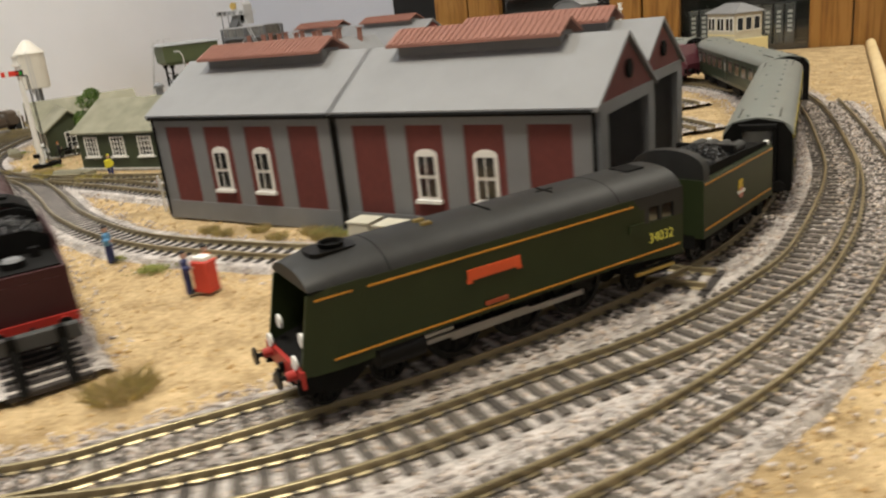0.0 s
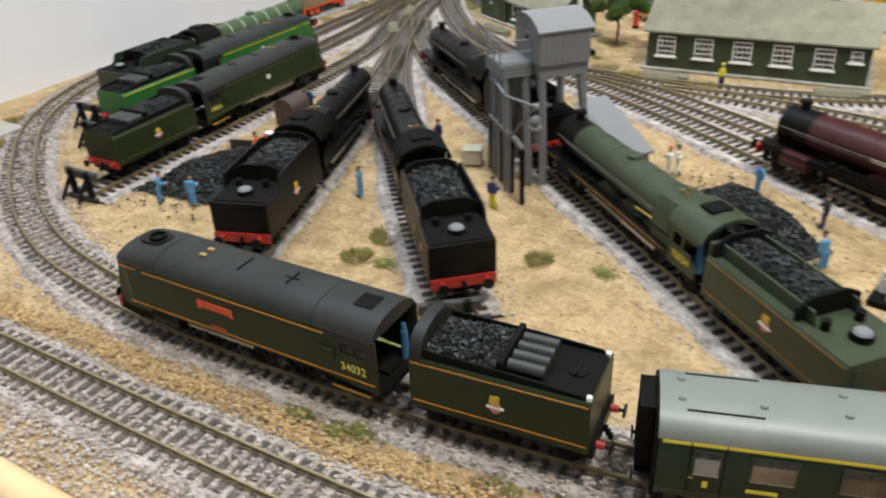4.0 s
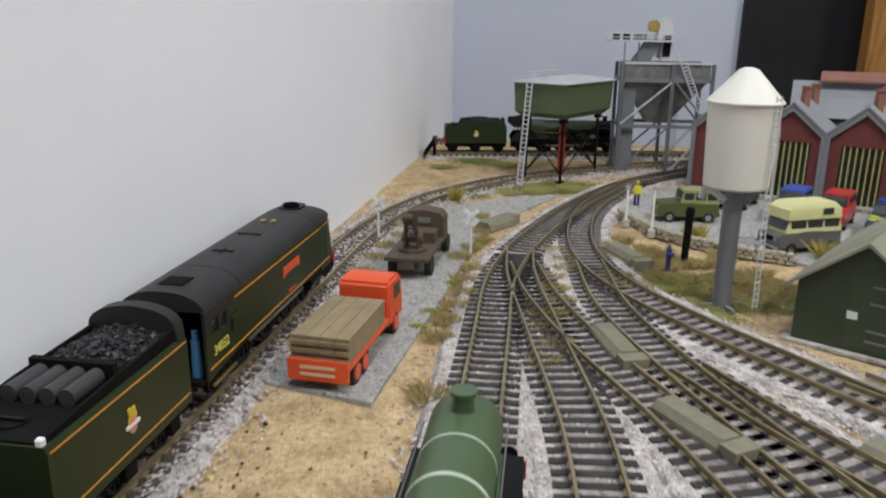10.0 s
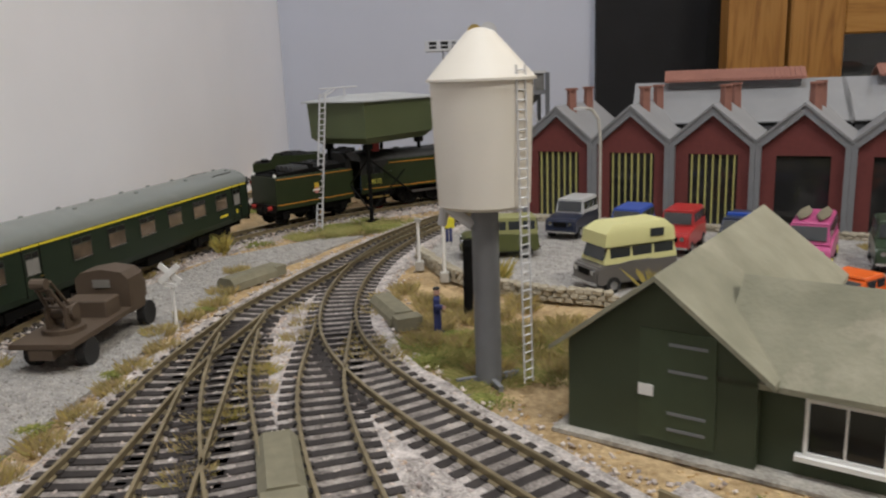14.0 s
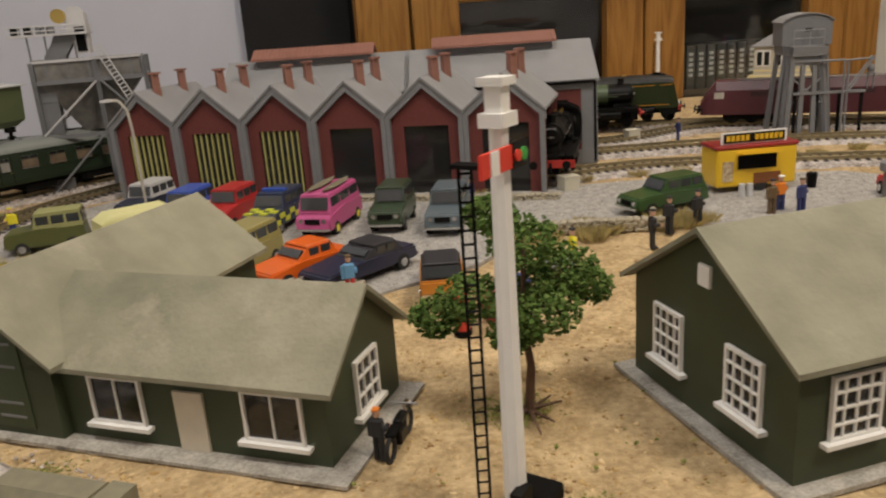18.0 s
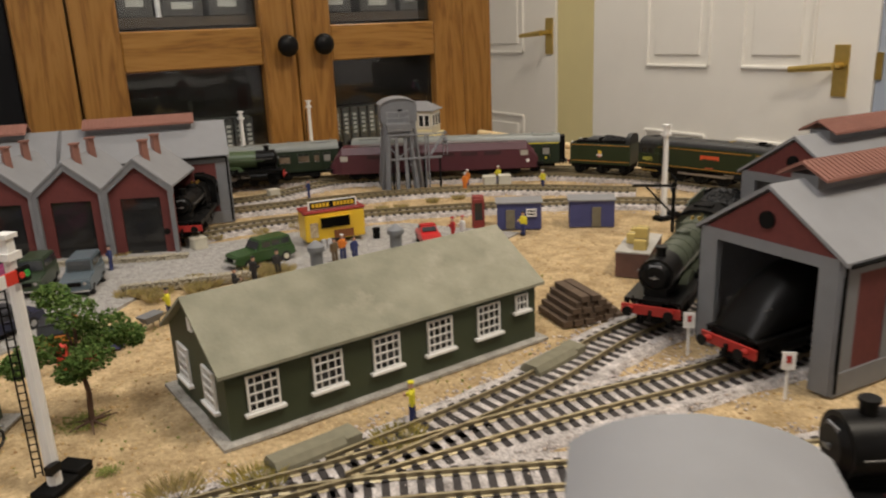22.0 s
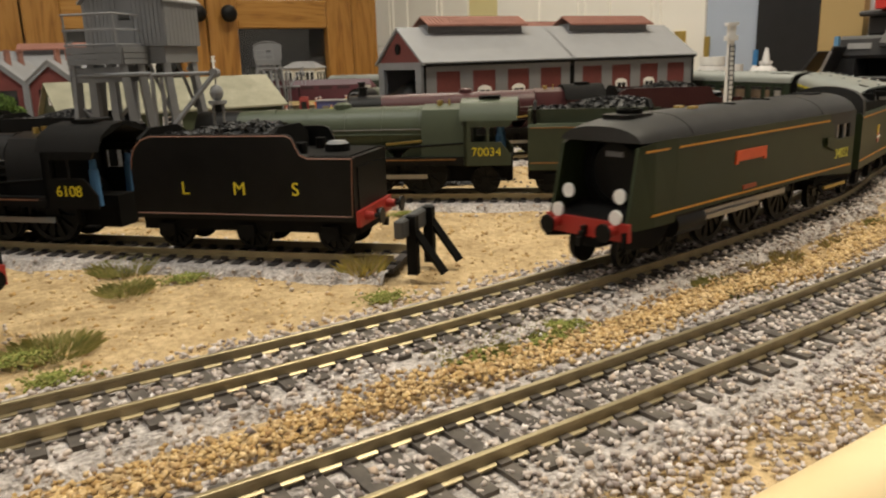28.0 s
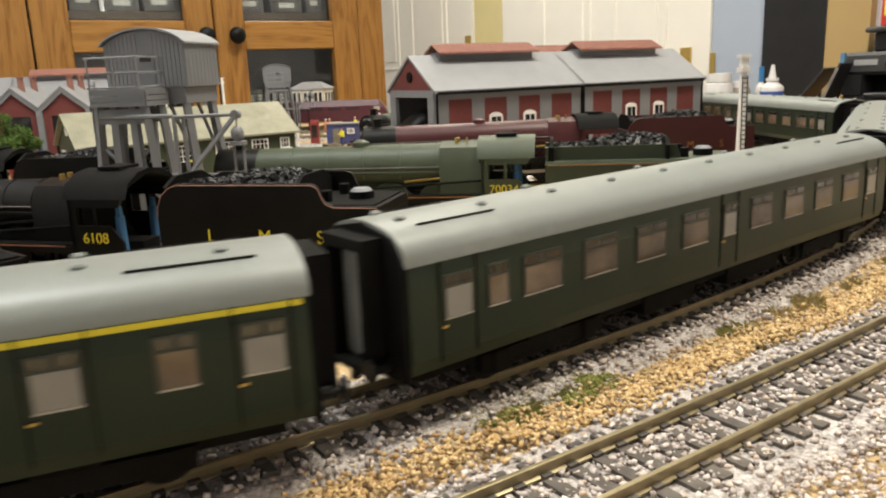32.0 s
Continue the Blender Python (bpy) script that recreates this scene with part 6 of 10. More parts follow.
# green tank on a lattice stand
th = thing("water_tank", pose(-0.1665, 1.155, 0, 0, 0, 61) @ Matrix.Diagonal((1.47, 0.984, 1.0, 1.0)), "dark green water tank on black lattice legs", "water tank")
bm = bmesh.new()
loft(bm, [[(sx * a, sy * b, z) for sx, sy in ((-1, -1), (1, -1), (1, 1), (-1, 1))] for a, b, z in ((0.027, 0.0235, 0.0615), (0.0315, 0.0275, 0.0665), (0.0325, 0.0285, 0.094))])
part("tank_body", bm, TANK_GREEN, th)
bm = bmesh.new()
loft(bm, [[(sx * a, sy * b, z) for sx, sy in ((-1, -1), (1, -1), (1, 1), (-1, 1))] for a, b, z in ((0.035, 0.031, 0.0935), (0.035, 0.031, 0.0945), (0.018, 0.004, 0.0990))])
part("tank_roof", bm, mat("pale_grey_roof", (0.42, 0.43, 0.43), 0.6), th, "pale grey shallow roof")
for sx in (-1, 1):
    for sy in (-1, 1):
        bm = bmesh.new()
        cyl(bm, (sx * 0.024, sy * 0.020, 0), (sx * 0.024, sy * 0.020, 0.062), 0.0013, n=8)
        box(bm, sx * 0.024, sy * 0.020, 0.001, 0.006, 0.006, 0.002)
        box(bm, sx * 0.024, sy * 0.020, 0.059, 0.005, 0.005, 0.004)
        part("leg", bm, BLACK_MATT, th)
bm = bmesh.new()
cyl(bm, (0, 0, 0), (0, 0, 0.062), 0.0030, n=16)
part("feed_pipe", bm, RED, th, "bright red centre pipe")
for s in (-1, 1):
    bm = bmesh.new()
    cyl(bm, (-0.024, s * 0.020, 0.008), (0.024, s * 0.020, 0.050), 0.0006, n=5)
    cyl(bm, (-0.024, s * 0.020, 0.050), (0.024, s * 0.020, 0.008), 0.0006, n=5)
    cyl(bm, (s * 0.024, -0.020, 0.008), (s * 0.024, 0.020, 0.050), 0.0006, n=5)
    cyl(bm, (s * 0.024, -0.020, 0.050), (s * 0.024, 0.020, 0.008), 0.0006, n=5)
    part("cross_brace", bm, BLACK_MATT, th)
bm = bmesh.new()
ladder_bm(bm, (-0.0487, 0.0033, 0.0), (-0.0345, 0.0088, 0.1005), 0.0056, (0, 1, 0), 24, 0.0006)
part("ladder", bm, SILVER, th, "pale grey leaning ladder")
bm = bmesh.new()
cyl(bm, (-0.0345, 0.006, 0.099), (-0.028, 0.004, 0.1035), 0.0005, n=5)
cyl(bm, (-0.0345, 0.011, 0.099), (-0.028, 0.009, 0.1035), 0.0005, n=5)
cyl(bm, (-0.036, 0.010, 0.1040), (-0.018, -0.006, 0.1050), 0.0006, n=5)
cyl(bm, (-0.024, 0.000, 0.0975), (-0.024, 0.000, 0.1050), 0.0005, n=5)
part("level_gauge", bm, SILVER, th)

# coaling plant
th = thing("coaling_plant", pose(-0.0675, 1.217, 0, 0, 0, 4), "grey steel coaling plant with a hopper and hoist", "coaling plant")
PW, PD = 0.0440, 0.0260
for sx in (-1, 0.12, 1):
    for sy in (-1, 1):
        top = 0.110 if sx else 0.100
        bm = bmesh.new()
        for o in (-0.0013, 0.0013):
            box(bm, sx * PW + o, sy * PD, top / 2, 0.0007, 0.0038, top)
        box(bm, sx * PW, sy * PD, top / 2, 0.0026, 0.0008, top), box(bm, sx * PW, sy * PD, 0.0012, 0.008, 0.007, 0.0024)
        part("post", bm, MID_GREY, th, "grey rolled-steel post")
for z in (0.0480, 0.0935):
    for s in (-1, 1):
        boxpart("tie_beam", (0, s * PD, z), (PW * 2, 0.0024, 0.0034), MID_GREY, th)
        boxpart("tie_beam", (s * PW, 0, z), (0.0024, PD * 2, 0.0034), MID_GREY, th)
for s in (-1, 1):
    for a, b, mt in (((-PW, 0.002), (0.002, 0.046), MID_GREY), ((-PW, 0.050), (0.004, 0.092), SILVER), ((PW, 0.050), (0.008, 0.092), MID_GREY), ((PW, 0.046), (0.008, 0.002), SILVER)):
        bm = bmesh.new()
        cyl(bm, (a[0], s * (PD + 0.0018), a[1]), (b[0], s * (PD + 0.0018), b[1]), 0.0010, n=6)
        part("diagonal_brace", bm, mt, th)
for s in (-1, 1):
    bm = bmesh.new()
    cyl(bm, (s * (PW + 0.0015), -PD, 0.004), (s * (PW + 0.0015), PD, 0.046), 0.0009, n=6)
    part("diagonal_brace", bm, MID_GREY, th)
bm = bmesh.new()
loft(bm, [[(x0 + sx * a, sy * b, z) for sx, sy in ((-1, -1), (1, -1), (1, 1), (-1, 1))] for x0, a, b, z in ((-0.004, 0.0105, 0.008, 0.0500), (0.0, 0.0415, 0.0245, 0.0945), (0.0, 0.0415, 0.0245, 0.1110), (0.0, 0.0395, 0.0225, 0.1110), (0.0, 0.0395, 0.0225, 0.1000))])
part("bin", bm, mat("dirty_grey", (0.13, 0.125, 0.115), 0.5, vary=0.45, scale=120, colour2=(0.24, 0.235, 0.22)), th, "dirty grey coal hopper with sloping sides")
for i in range(5):
    boxpart("hopper_rib", (-0.033 + i * 0.0165, -0.0250, 0.1028), (0.0012, 0.0012, 0.0165), MID_GREY, th)
boxpart("hopper_rim", (0, -0.0252, 0.1105), (0.086, 0.0020, 0.0022), SILVER, th)
bm = bmesh.new()
box(bm, -0.0370, -0.012, 0.0560, 0.0150, 0.018, 0.112)
for z in (0.022, 0.050, 0.078):
    box(bm, -0.0370, -0.012, z, 0.0162, 0.0192, 0.0016)
part("bucket_hoist", bm, MID_GREY, th, "tall grey hoist casing")
bm = bmesh.new()
loft(bm, [[(x + dx, -0.010 + dy, z) for dx, dy in ((-0.0085, -0.008), (0.0085, -0.008), (0.0085, 0.008), (-0.0085, 0.008))] for x, z in ((-0.0265, 0.104), (-0.0250, 0.114), (-0.0180, 0.124), (-0.0130, 0.133))])
part("chute", bm, MID_GREY, th)
boxpart("platform", (-0.0270, -0.006, 0.1318), (0.062, 0.036, 0.0018), SILVER, th)
for s in (-1, 1):
    for z in (0.1352, 0.1388):
        bm = bmesh.new()
        cyl(bm, (-0.058, -0.006 + s * 0.018, z), (0.004, -0.006 + s * 0.018, z), 0.0005, n=5)
        part("guard_rail", bm, SILVER, th)
    for i in range(7):
        bm = bmesh.new()
        cyl(bm, (-0.058 + i * 0.0103, -0.006 + s * 0.018, 0.1318), (-0.058 + i * 0.0103, -0.006 + s * 0.018, 0.1388), 0.0005, n=5)
        part("rail_post", bm, SILVER, th)
for xx in (-0.0435, -0.0300, -0.0080):
    bm = bmesh.new()
    cyl(bm, (xx, -0.020, 0.108), (xx, -0.020, 0.1318), 0.0008, n=6)
    part("platform_strut", bm, MID_GREY, th)
bm = bmesh.new()
hood = [(-0.0080, 0.1150), (0.0030, 0.1150), (0.0030, 0.1450)] + [(-0.0045 + 0.0075 * math.cos(a), 0.1450 + 0.0085 * math.sin(a)) for a in np.linspace(0.1, math.pi, 9)] + [(-0.0120, 0.1330), (-0.0080, 0.1330)]
extrude(bm, hood, -0.018, 0.006)
part("winding_hood", bm, SILVER, th, "pale round-topped hoist hood", smooth=True)
boxpart("hood_opening", (-0.0025, -0.0184, 0.1270), (0.0075, 0.0010, 0.020), BLACK_MATT, th)
bm = bmesh.new()
cyl(bm, (-0.0165, -0.021, 0.1460), (-0.0165, -0.012, 0.1460), 0.0058, n=22)
part("motor", bm, BRASS, th, "brass-yellow motor end", smooth=True)
for xx in (-0.0520, -0.0420):
    boxpart("control_box", (xx, -0.014, 0.1360), (0.0062, 0.0062, 0.0065), BLACK_MATT, th)
for i in range(3):
    boxpart("winch_gear", (-0.0340 + i * 0.0048, -0.014, 0.1355), (0.0034, 0.010, 0.0058), MID_GREY, th)
bm = bmesh.new()
ladder_bm(bm, (0.040, -0.029, 0.052), (0.009, -0.029, 0.121), 0.0055, (1, 0, 0.45), 22, 0.0006)
part("conveyor_ladder", bm, SILVER, th, "pale sloping ladder")
bm = bmesh.new()
ladder_bm(bm, (0.020, 0.024, 0.002), (0.020, 0.024, 0.056), 0.0055, (1, 0, 0), 16, 0.0005)
part("side_ladder", bm, SILVER, th)


def coal_stage(m, scale=1.0, label="grey timber coaling stage on splayed legs", crew=False):
    """An arched cabin with a boarded landing on splayed legs, and a jib crane."""
    th = thing("coal_stage", m @ Matrix.Scale(scale, 4), label, "coal stage", "coal stages")
    hw, hd, z0, z1 = 0.0213, 0.0170, 0.0815, 0.1022
    arch = [(-1, 0), (-0.86, 0.0024), (-0.66, 0.0045), (-0.38, 0.0062), (0, 0.0070), (0.38, 0.0062), (0.66, 0.0045), (0.86, 0.0024), (1, 0)]
    bm = bmesh.new()
    extrude(bm, [(-hw, z0), (hw, z0)] + [(hw * a, z1 + b) for a, b in reversed(arch)], -hd, hd)
    cabin = part("cabin", bm, GREY, th)
    n = 19
    for i in range(n):
        u = -1 + 2 * (i + 0.5) / n
        top = z1 + 0.0070 * (1 - u * u) - 0.0006
        if abs(u) < 0.2:
            continue
        boxpart("board", (u * hw, -hd - 0.0002, (z0 + top) / 2), (hw * 2 / n - 0.0003, 0.0005, top - z0), GREY, cabin)
    for i in range(9):
        for s in (-1, 1):
            boxpart("plank", (s * (hw + 0.0002), -hd + hd * 2 * (i + 0.5) / 9, (z0 + z1) / 2), (0.0005, hd * 2 / 9 - 0.0003, z1 - z0), GREY, cabin)
    door = boxpart("cabin_door", (0.001, -hd - 0.0003, z0 + 0.0085), (0.0085, 0.0008, 0.0170), MID_GREY, cabin)
    boxpart("door_window", (0.001, -hd - 0.0008, z0 + 0.0140), (0.0060, 0.0004, 0.0030), GLASS_DARK, door)
    bm = bmesh.new()
    out = [((hw + 0.0016) * a, z1 + b * 1.08 - 0.0002) for a, b in arch]
    extrude(bm, [(a, z + 0.0010) for a, z in out] + list(reversed(out)), -hd - 0.0018, hd + 0.0018)
    part("arched_roof", bm, GREY_ROOF, th, "pale grey arched roof", smooth=True)
    # deck under the cabin and the boarded landing before it
    zd = z0 - 0.0082
    bm = bmesh.new()
    box(bm, 0, 0.0002, z0 - 0.0041, hw * 2 - 0.003, hd * 2 - 0.001, 0.0080)
    deck = part("deck", bm, GREY, th)
    lx0, lx1, ly = -0.0173, 0.0107, -hd - 0.0217
    boxpart("landing", ((lx0 + lx1) / 2, (ly - hd) / 2, z0 - 0.0006), (lx1 - lx0, -hd - ly, 0.0012), GREY, deck)
    for k in range(3):
        zz = zd + 0.0012 + k * 0.0026
        boxpart("fascia_board", ((lx0 + lx1) / 2, ly - 0.0004, zz), (lx1 - lx0, 0.0010, 0.0023), GREY, deck)
        for x in (lx0, lx1):
            boxpart("fascia_board", (x, (ly - hd) / 2, zz), (0.0010, -hd - ly - 0.0012, 0.0023), GREY, deck)
    # trestle under the landing, and splayed legs under the cabin
    boxpart("trestle_beam", ((lx0 + lx1) / 2, ly + 0.0030, zd - 0.0046), (lx1 - lx0 - 0.002, 0.0034, 0.0070), GREY, th)
    boxpart("trestle_beam", ((lx0 + lx1) / 2, -hd - 0.0045, zd - 0.0046), (lx1 - lx0 - 0.002, 0.0034, 0.0070), GREY, th)
    legs = [(lx0 + 0.0015, ly + 0.0030, -0.0030, -0.0010), (lx0 + 0.0100, ly + 0.0030, -0.0008, -0.0010), (lx1 - 0.0080, ly + 0.0030, 0.0010, -0.0010), (lx1 - 0.0020, ly + 0.0030, 0.0070, -0.0010),
            (lx0 + 0.0015, -hd - 0.0045, -0.0030, 0.0), (lx1 - 0.0020, -hd - 0.0045, 0.0075, 0.0), (-hw + 0.004, hd - 0.003, -0.0060, 0.0040), (hw - 0.004, hd - 0.003, 0.0075, 0.0040), (hw - 0.003, -hd + 0.003, 0.0060, 0.0), (-hw + 0.004, -hd + 0.003, -0.0060, 0.0)]
    for x, y, dx, dy in legs:
        bm = bmesh.new()
        cyl(bm, (x + dx, y + dy, 0), (x, y, zd), 0.0030, 0.0024, n=4)
        part("leg", bm, GREY, th)
    for p, q in (((hw - 0.004, hd - 0.003, 0.050), (hw - 0.012, hd - 0.003, zd)), ((hw - 0.003, -hd + 0.003, 0.050), (hw - 0.012, -hd + 0.003, zd)), ((lx0, ly + 0.003, 0.030), (lx1, ly + 0.003, 0.055)), ((lx1, ly + 0.003, 0.030), (lx0, ly + 0.003, 0.055))):
        bm = bmesh.new()
        cyl(bm, p, q, 0.0010, n=4)
        part("leg_brace", bm, GREY, th)
    # hand rails round the landing
    for z in (z0 + 0.0008, z0 + 0.0075, z0 + 0.0145):
        bm = bmesh.new()
        cyl(bm, (lx0 - 0.001, ly, z), (lx1 - 0.002, ly, z), 0.0005, n=6)
        part("guard_rail", bm, GREY_ROOF, deck)
        bm = bmesh.new()
        cyl(bm, (lx1 - 0.002, ly, z), (lx1 - 0.002, -hd, z), 0.0004, n=6)
        part("guard_rail", bm, GREY_ROOF, deck)
    for x in (lx0 + 0.0005, (lx0 + lx1) / 2, lx1 - 0.002):
        bm = bmesh.new()
        cyl(bm, (x, ly, z0 - 0.001), (x - 0.0005, ly, z0 + 0.0148), 0.0005, n=6)
        part("rail_post", bm, GREY_ROOF, deck)
    # low trestle along the foot of the stage
    trestle = boxpart("tub_trestle", (0.0155, -hd - 0.0205, 0.0400), (0.062, 0.0034, 0.0022), GREY, th, "low trestle with black posts")
    for k in range(4):
        boxpart("trestle_post", (-0.0130 + k * 0.0190, -hd - 0.0200, 0.0194), (0.0024, 0.0024, 0.0388), BLACK_MATT, trestle)
    # jib crane with its bucket
    mx, my, tx, ty, tz = hw + 0.0050, -hd - 0.0250, hw + 0.0310, -hd - 0.0149, 0.0680
    for d in (0, 0.0038):
        bm = bmesh.new()
        cyl(bm, (mx + d, my + d * 0.44, 0.002), (mx + d, my + d * 0.44, tz), 0.0010, n=6)
        part("crane_post", bm, GREY, th)
    bm = bmesh.new()
    cyl(bm, (lx0, ly + 0.002, tz + 0.0005), (mx, my, tz + 0.0005), 0.0010, n=6)
    cyl(bm, (mx, my, tz), (tx, ty, tz), 0.0009, n=6)
    for d in (-0.0009, 0.0009):
        cyl(bm, (mx + 0.003 - d, my + 0.001 + d, 0.040), (tx - d, ty + d, tz), 0.0008, n=6)
    cyl(bm, (tx, ty - 0.0016, tz), (tx, ty + 0.0016, tz), 0.0022, n=12)
    jib = part("jib_crane", bm, GREY, th)
    bm = bmesh.new()
    cyl(bm, (tx, ty, tz), (tx, ty, tz - 0.006), 0.0004, n=5)
    bmesh.ops.create_uvsphere(bm, u_segments=14, v_segments=8, radius=0.0035, matrix=Matrix.Translation((tx, ty, tz - 0.0090)) @ Matrix.Diagonal((0.9, 0.9, 1.1, 1)))
    cyl(bm, (tx, ty, tz - 0.0125), (tx, ty, tz - 0.0142), 0.0042, n=12)
    hook = part("counterweight", bm, GREY, jib, "grey round counterweight hanging from the jib")
    for d in (-0.0024, 0.0024):
        bm = bmesh.new()
        for k in range(9):
            bmesh.ops.create_uvsphere(bm, u_segments=6, v_segments=4, radius=0.0008, matrix=Matrix.Translation((tx + d, ty, tz - 0.0150 - k * 0.0014)))
        part("chain", bm, GREY, hook)
    bm = bmesh.new()
    ladder_bm(bm, (lx0 - 0.0015, ly + 0.004, 0.0), (lx0 - 0.0012, ly + 0.004, z0 + 0.004), 0.0042, (0, 1, 0), 22, 0.0004)
    part("ladder", bm, MID_GREY, th)
    return th


coal_stage(pose(0.2010, 0.3740, 0, 0, 0, -44))
coal_stage(pose(0.548, 1.092, 0, 0, 0, -22), 0.95, "grey timber coaling stage on splayed legs beside the back line")

# long low mess hut by the stage
th = thing("mess_hut", pose(0.262, 0.368, 0, 0, 0, 126), "low grey mess hut with a sloping roof", "hut")
boxpart("wall", (0.052, 0, 0.012), (0.104, 0.022, 0.024), MID_GREY, th)
bm = bmesh.new()
extrude(bm, [(-0.013, 0.0255), (0.013, 0.0215), (0.013, 0.0230), (-0.013, 0.0270)], -0.003, 0.107, axis="x")
part("roof", bm, GREY_ROOF, th)
for k in range(3):
    sash_window(th, 0.018 + k * 0.034, 0.011, 0.013, 0.012, 0.009, 3, 2, out=1)
sash_window(th, 0, 0.0, 0.014, 0.010, 0.009, 3, 2, face="x")

# station building behind the curve
OCHRE = mat("ochre_boards", (0.30, 0.22, 0.07), 0.75, vary=0.2, scale=80)
BEIGE = mat("beige_boards", (0.52, 0.49, 0.40), 0.7, vary=0.08)
DARKWOOD = mat("dark_brown_trim", (0.085, 0.05, 0.045), 0.6)
th = thing("signal_cabin", pose(-0.2475, 0.1225, 0.002, 0, 0, 88), "signal cabin with beige upper panels and ochre boarding", "signal box")
CL, CW = 0.070, 0.060
boxpart("lower_wall", (CL / 2, CW / 2, 0.014), (CL, CW, 0.028), OCHRE, th)
for i in range(9):
    boxpart("board", (CL / 2, -0.0004, 0.003 + i * 0.0029), (CL, 0.0010, 0.0024), OCHRE, th)
boxpart("upper_wall", (CL / 2, CW / 2, 0.040), (CL - 0.002, CW - 0.002, 0.024), BEIGE, th)
for i in range(4):
    boxpart("upright", (0.0015 + i * (CL - 0.003) / 3, -0.0006, 0.026), (0.0022, 0.0016, 0.052), DARKWOOD, th)
boxpart("ledge", (CL / 2, -0.002, 0.0285), (CL + 0.004, 0.006, 0.0014), BEIGE, th)
boxpart("bottom_rail", (CL / 2, -0.0006, 0.0012), (CL, 0.0016, 0.0028), DARKWOOD, th)
bm = bmesh.new()
loft(bm, [[(CL / 2 + sx * a, CW / 2 + sy * b, z) for sx, sy in ((-1, -1), (1, -1), (1, 1), (-1, 1))] for a, b, z in ((CL / 2 + 0.004, CW / 2 + 0.004, 0.0515), (CL / 2 + 0.004, CW / 2 + 0.004, 0.053), (0.016, 0.002, 0.066))])
part("hipped_roof", bm, GREY_ROOF, th, "grey hipped roof")
bm = bmesh.new()
box(bm, CL / 2 - 0.004, CW / 2, 0.0655, 0.022, 0.0020, 0.0042)
part("ridge_vent", bm, BLACK_MATT, th)
bm = bmesh.new()
for p in ((CL + 0.002, 0.001, 0.0), (CL + 0.024, 0.001, 0.0), (CL + 0.024, 0.016, 0.0)):
    cyl(bm, p, (p[0], p[1], 0.034), 0.0007, n=5)
for z in (0.028, 0.034):
    cyl(bm, (CL, 0.001, z), (CL + 0.024, 0.001, z), 0.0006, n=5)
    cyl(bm, (CL + 0.024, 0.001, z), (CL + 0.024, 0.016, z), 0.0006, n=5)
part("landing_rail", bm, TIMBER, th)
boxpart("landing", (CL + 0.012, 0.010, 0.020), (0.024, 0.020, 0.0014), TIMBER, th)
bm = bmesh.new()
cyl(bm, (CL + 0.001, -0.001, 0.050), (CL + 0.003, -0.001, 0.020), 0.0007, n=6)
part("downpipe", bm, MID_GREY, th)
patch("cabin_apron", [(-0.253, 0.10), (-0.240, 0.10), (-0.232, 0.20), (-0.236, 0.262), (-0.275, 0.262), (-0.31, 0.21), (-0.31, 0.10)], 0.0032, CONCRETE, "pale concrete apron round the signal cabin")


SIGNAL_RED = mat("signal_red", (0.70, 0.045, 0.025), 0.45, vary=0.1)


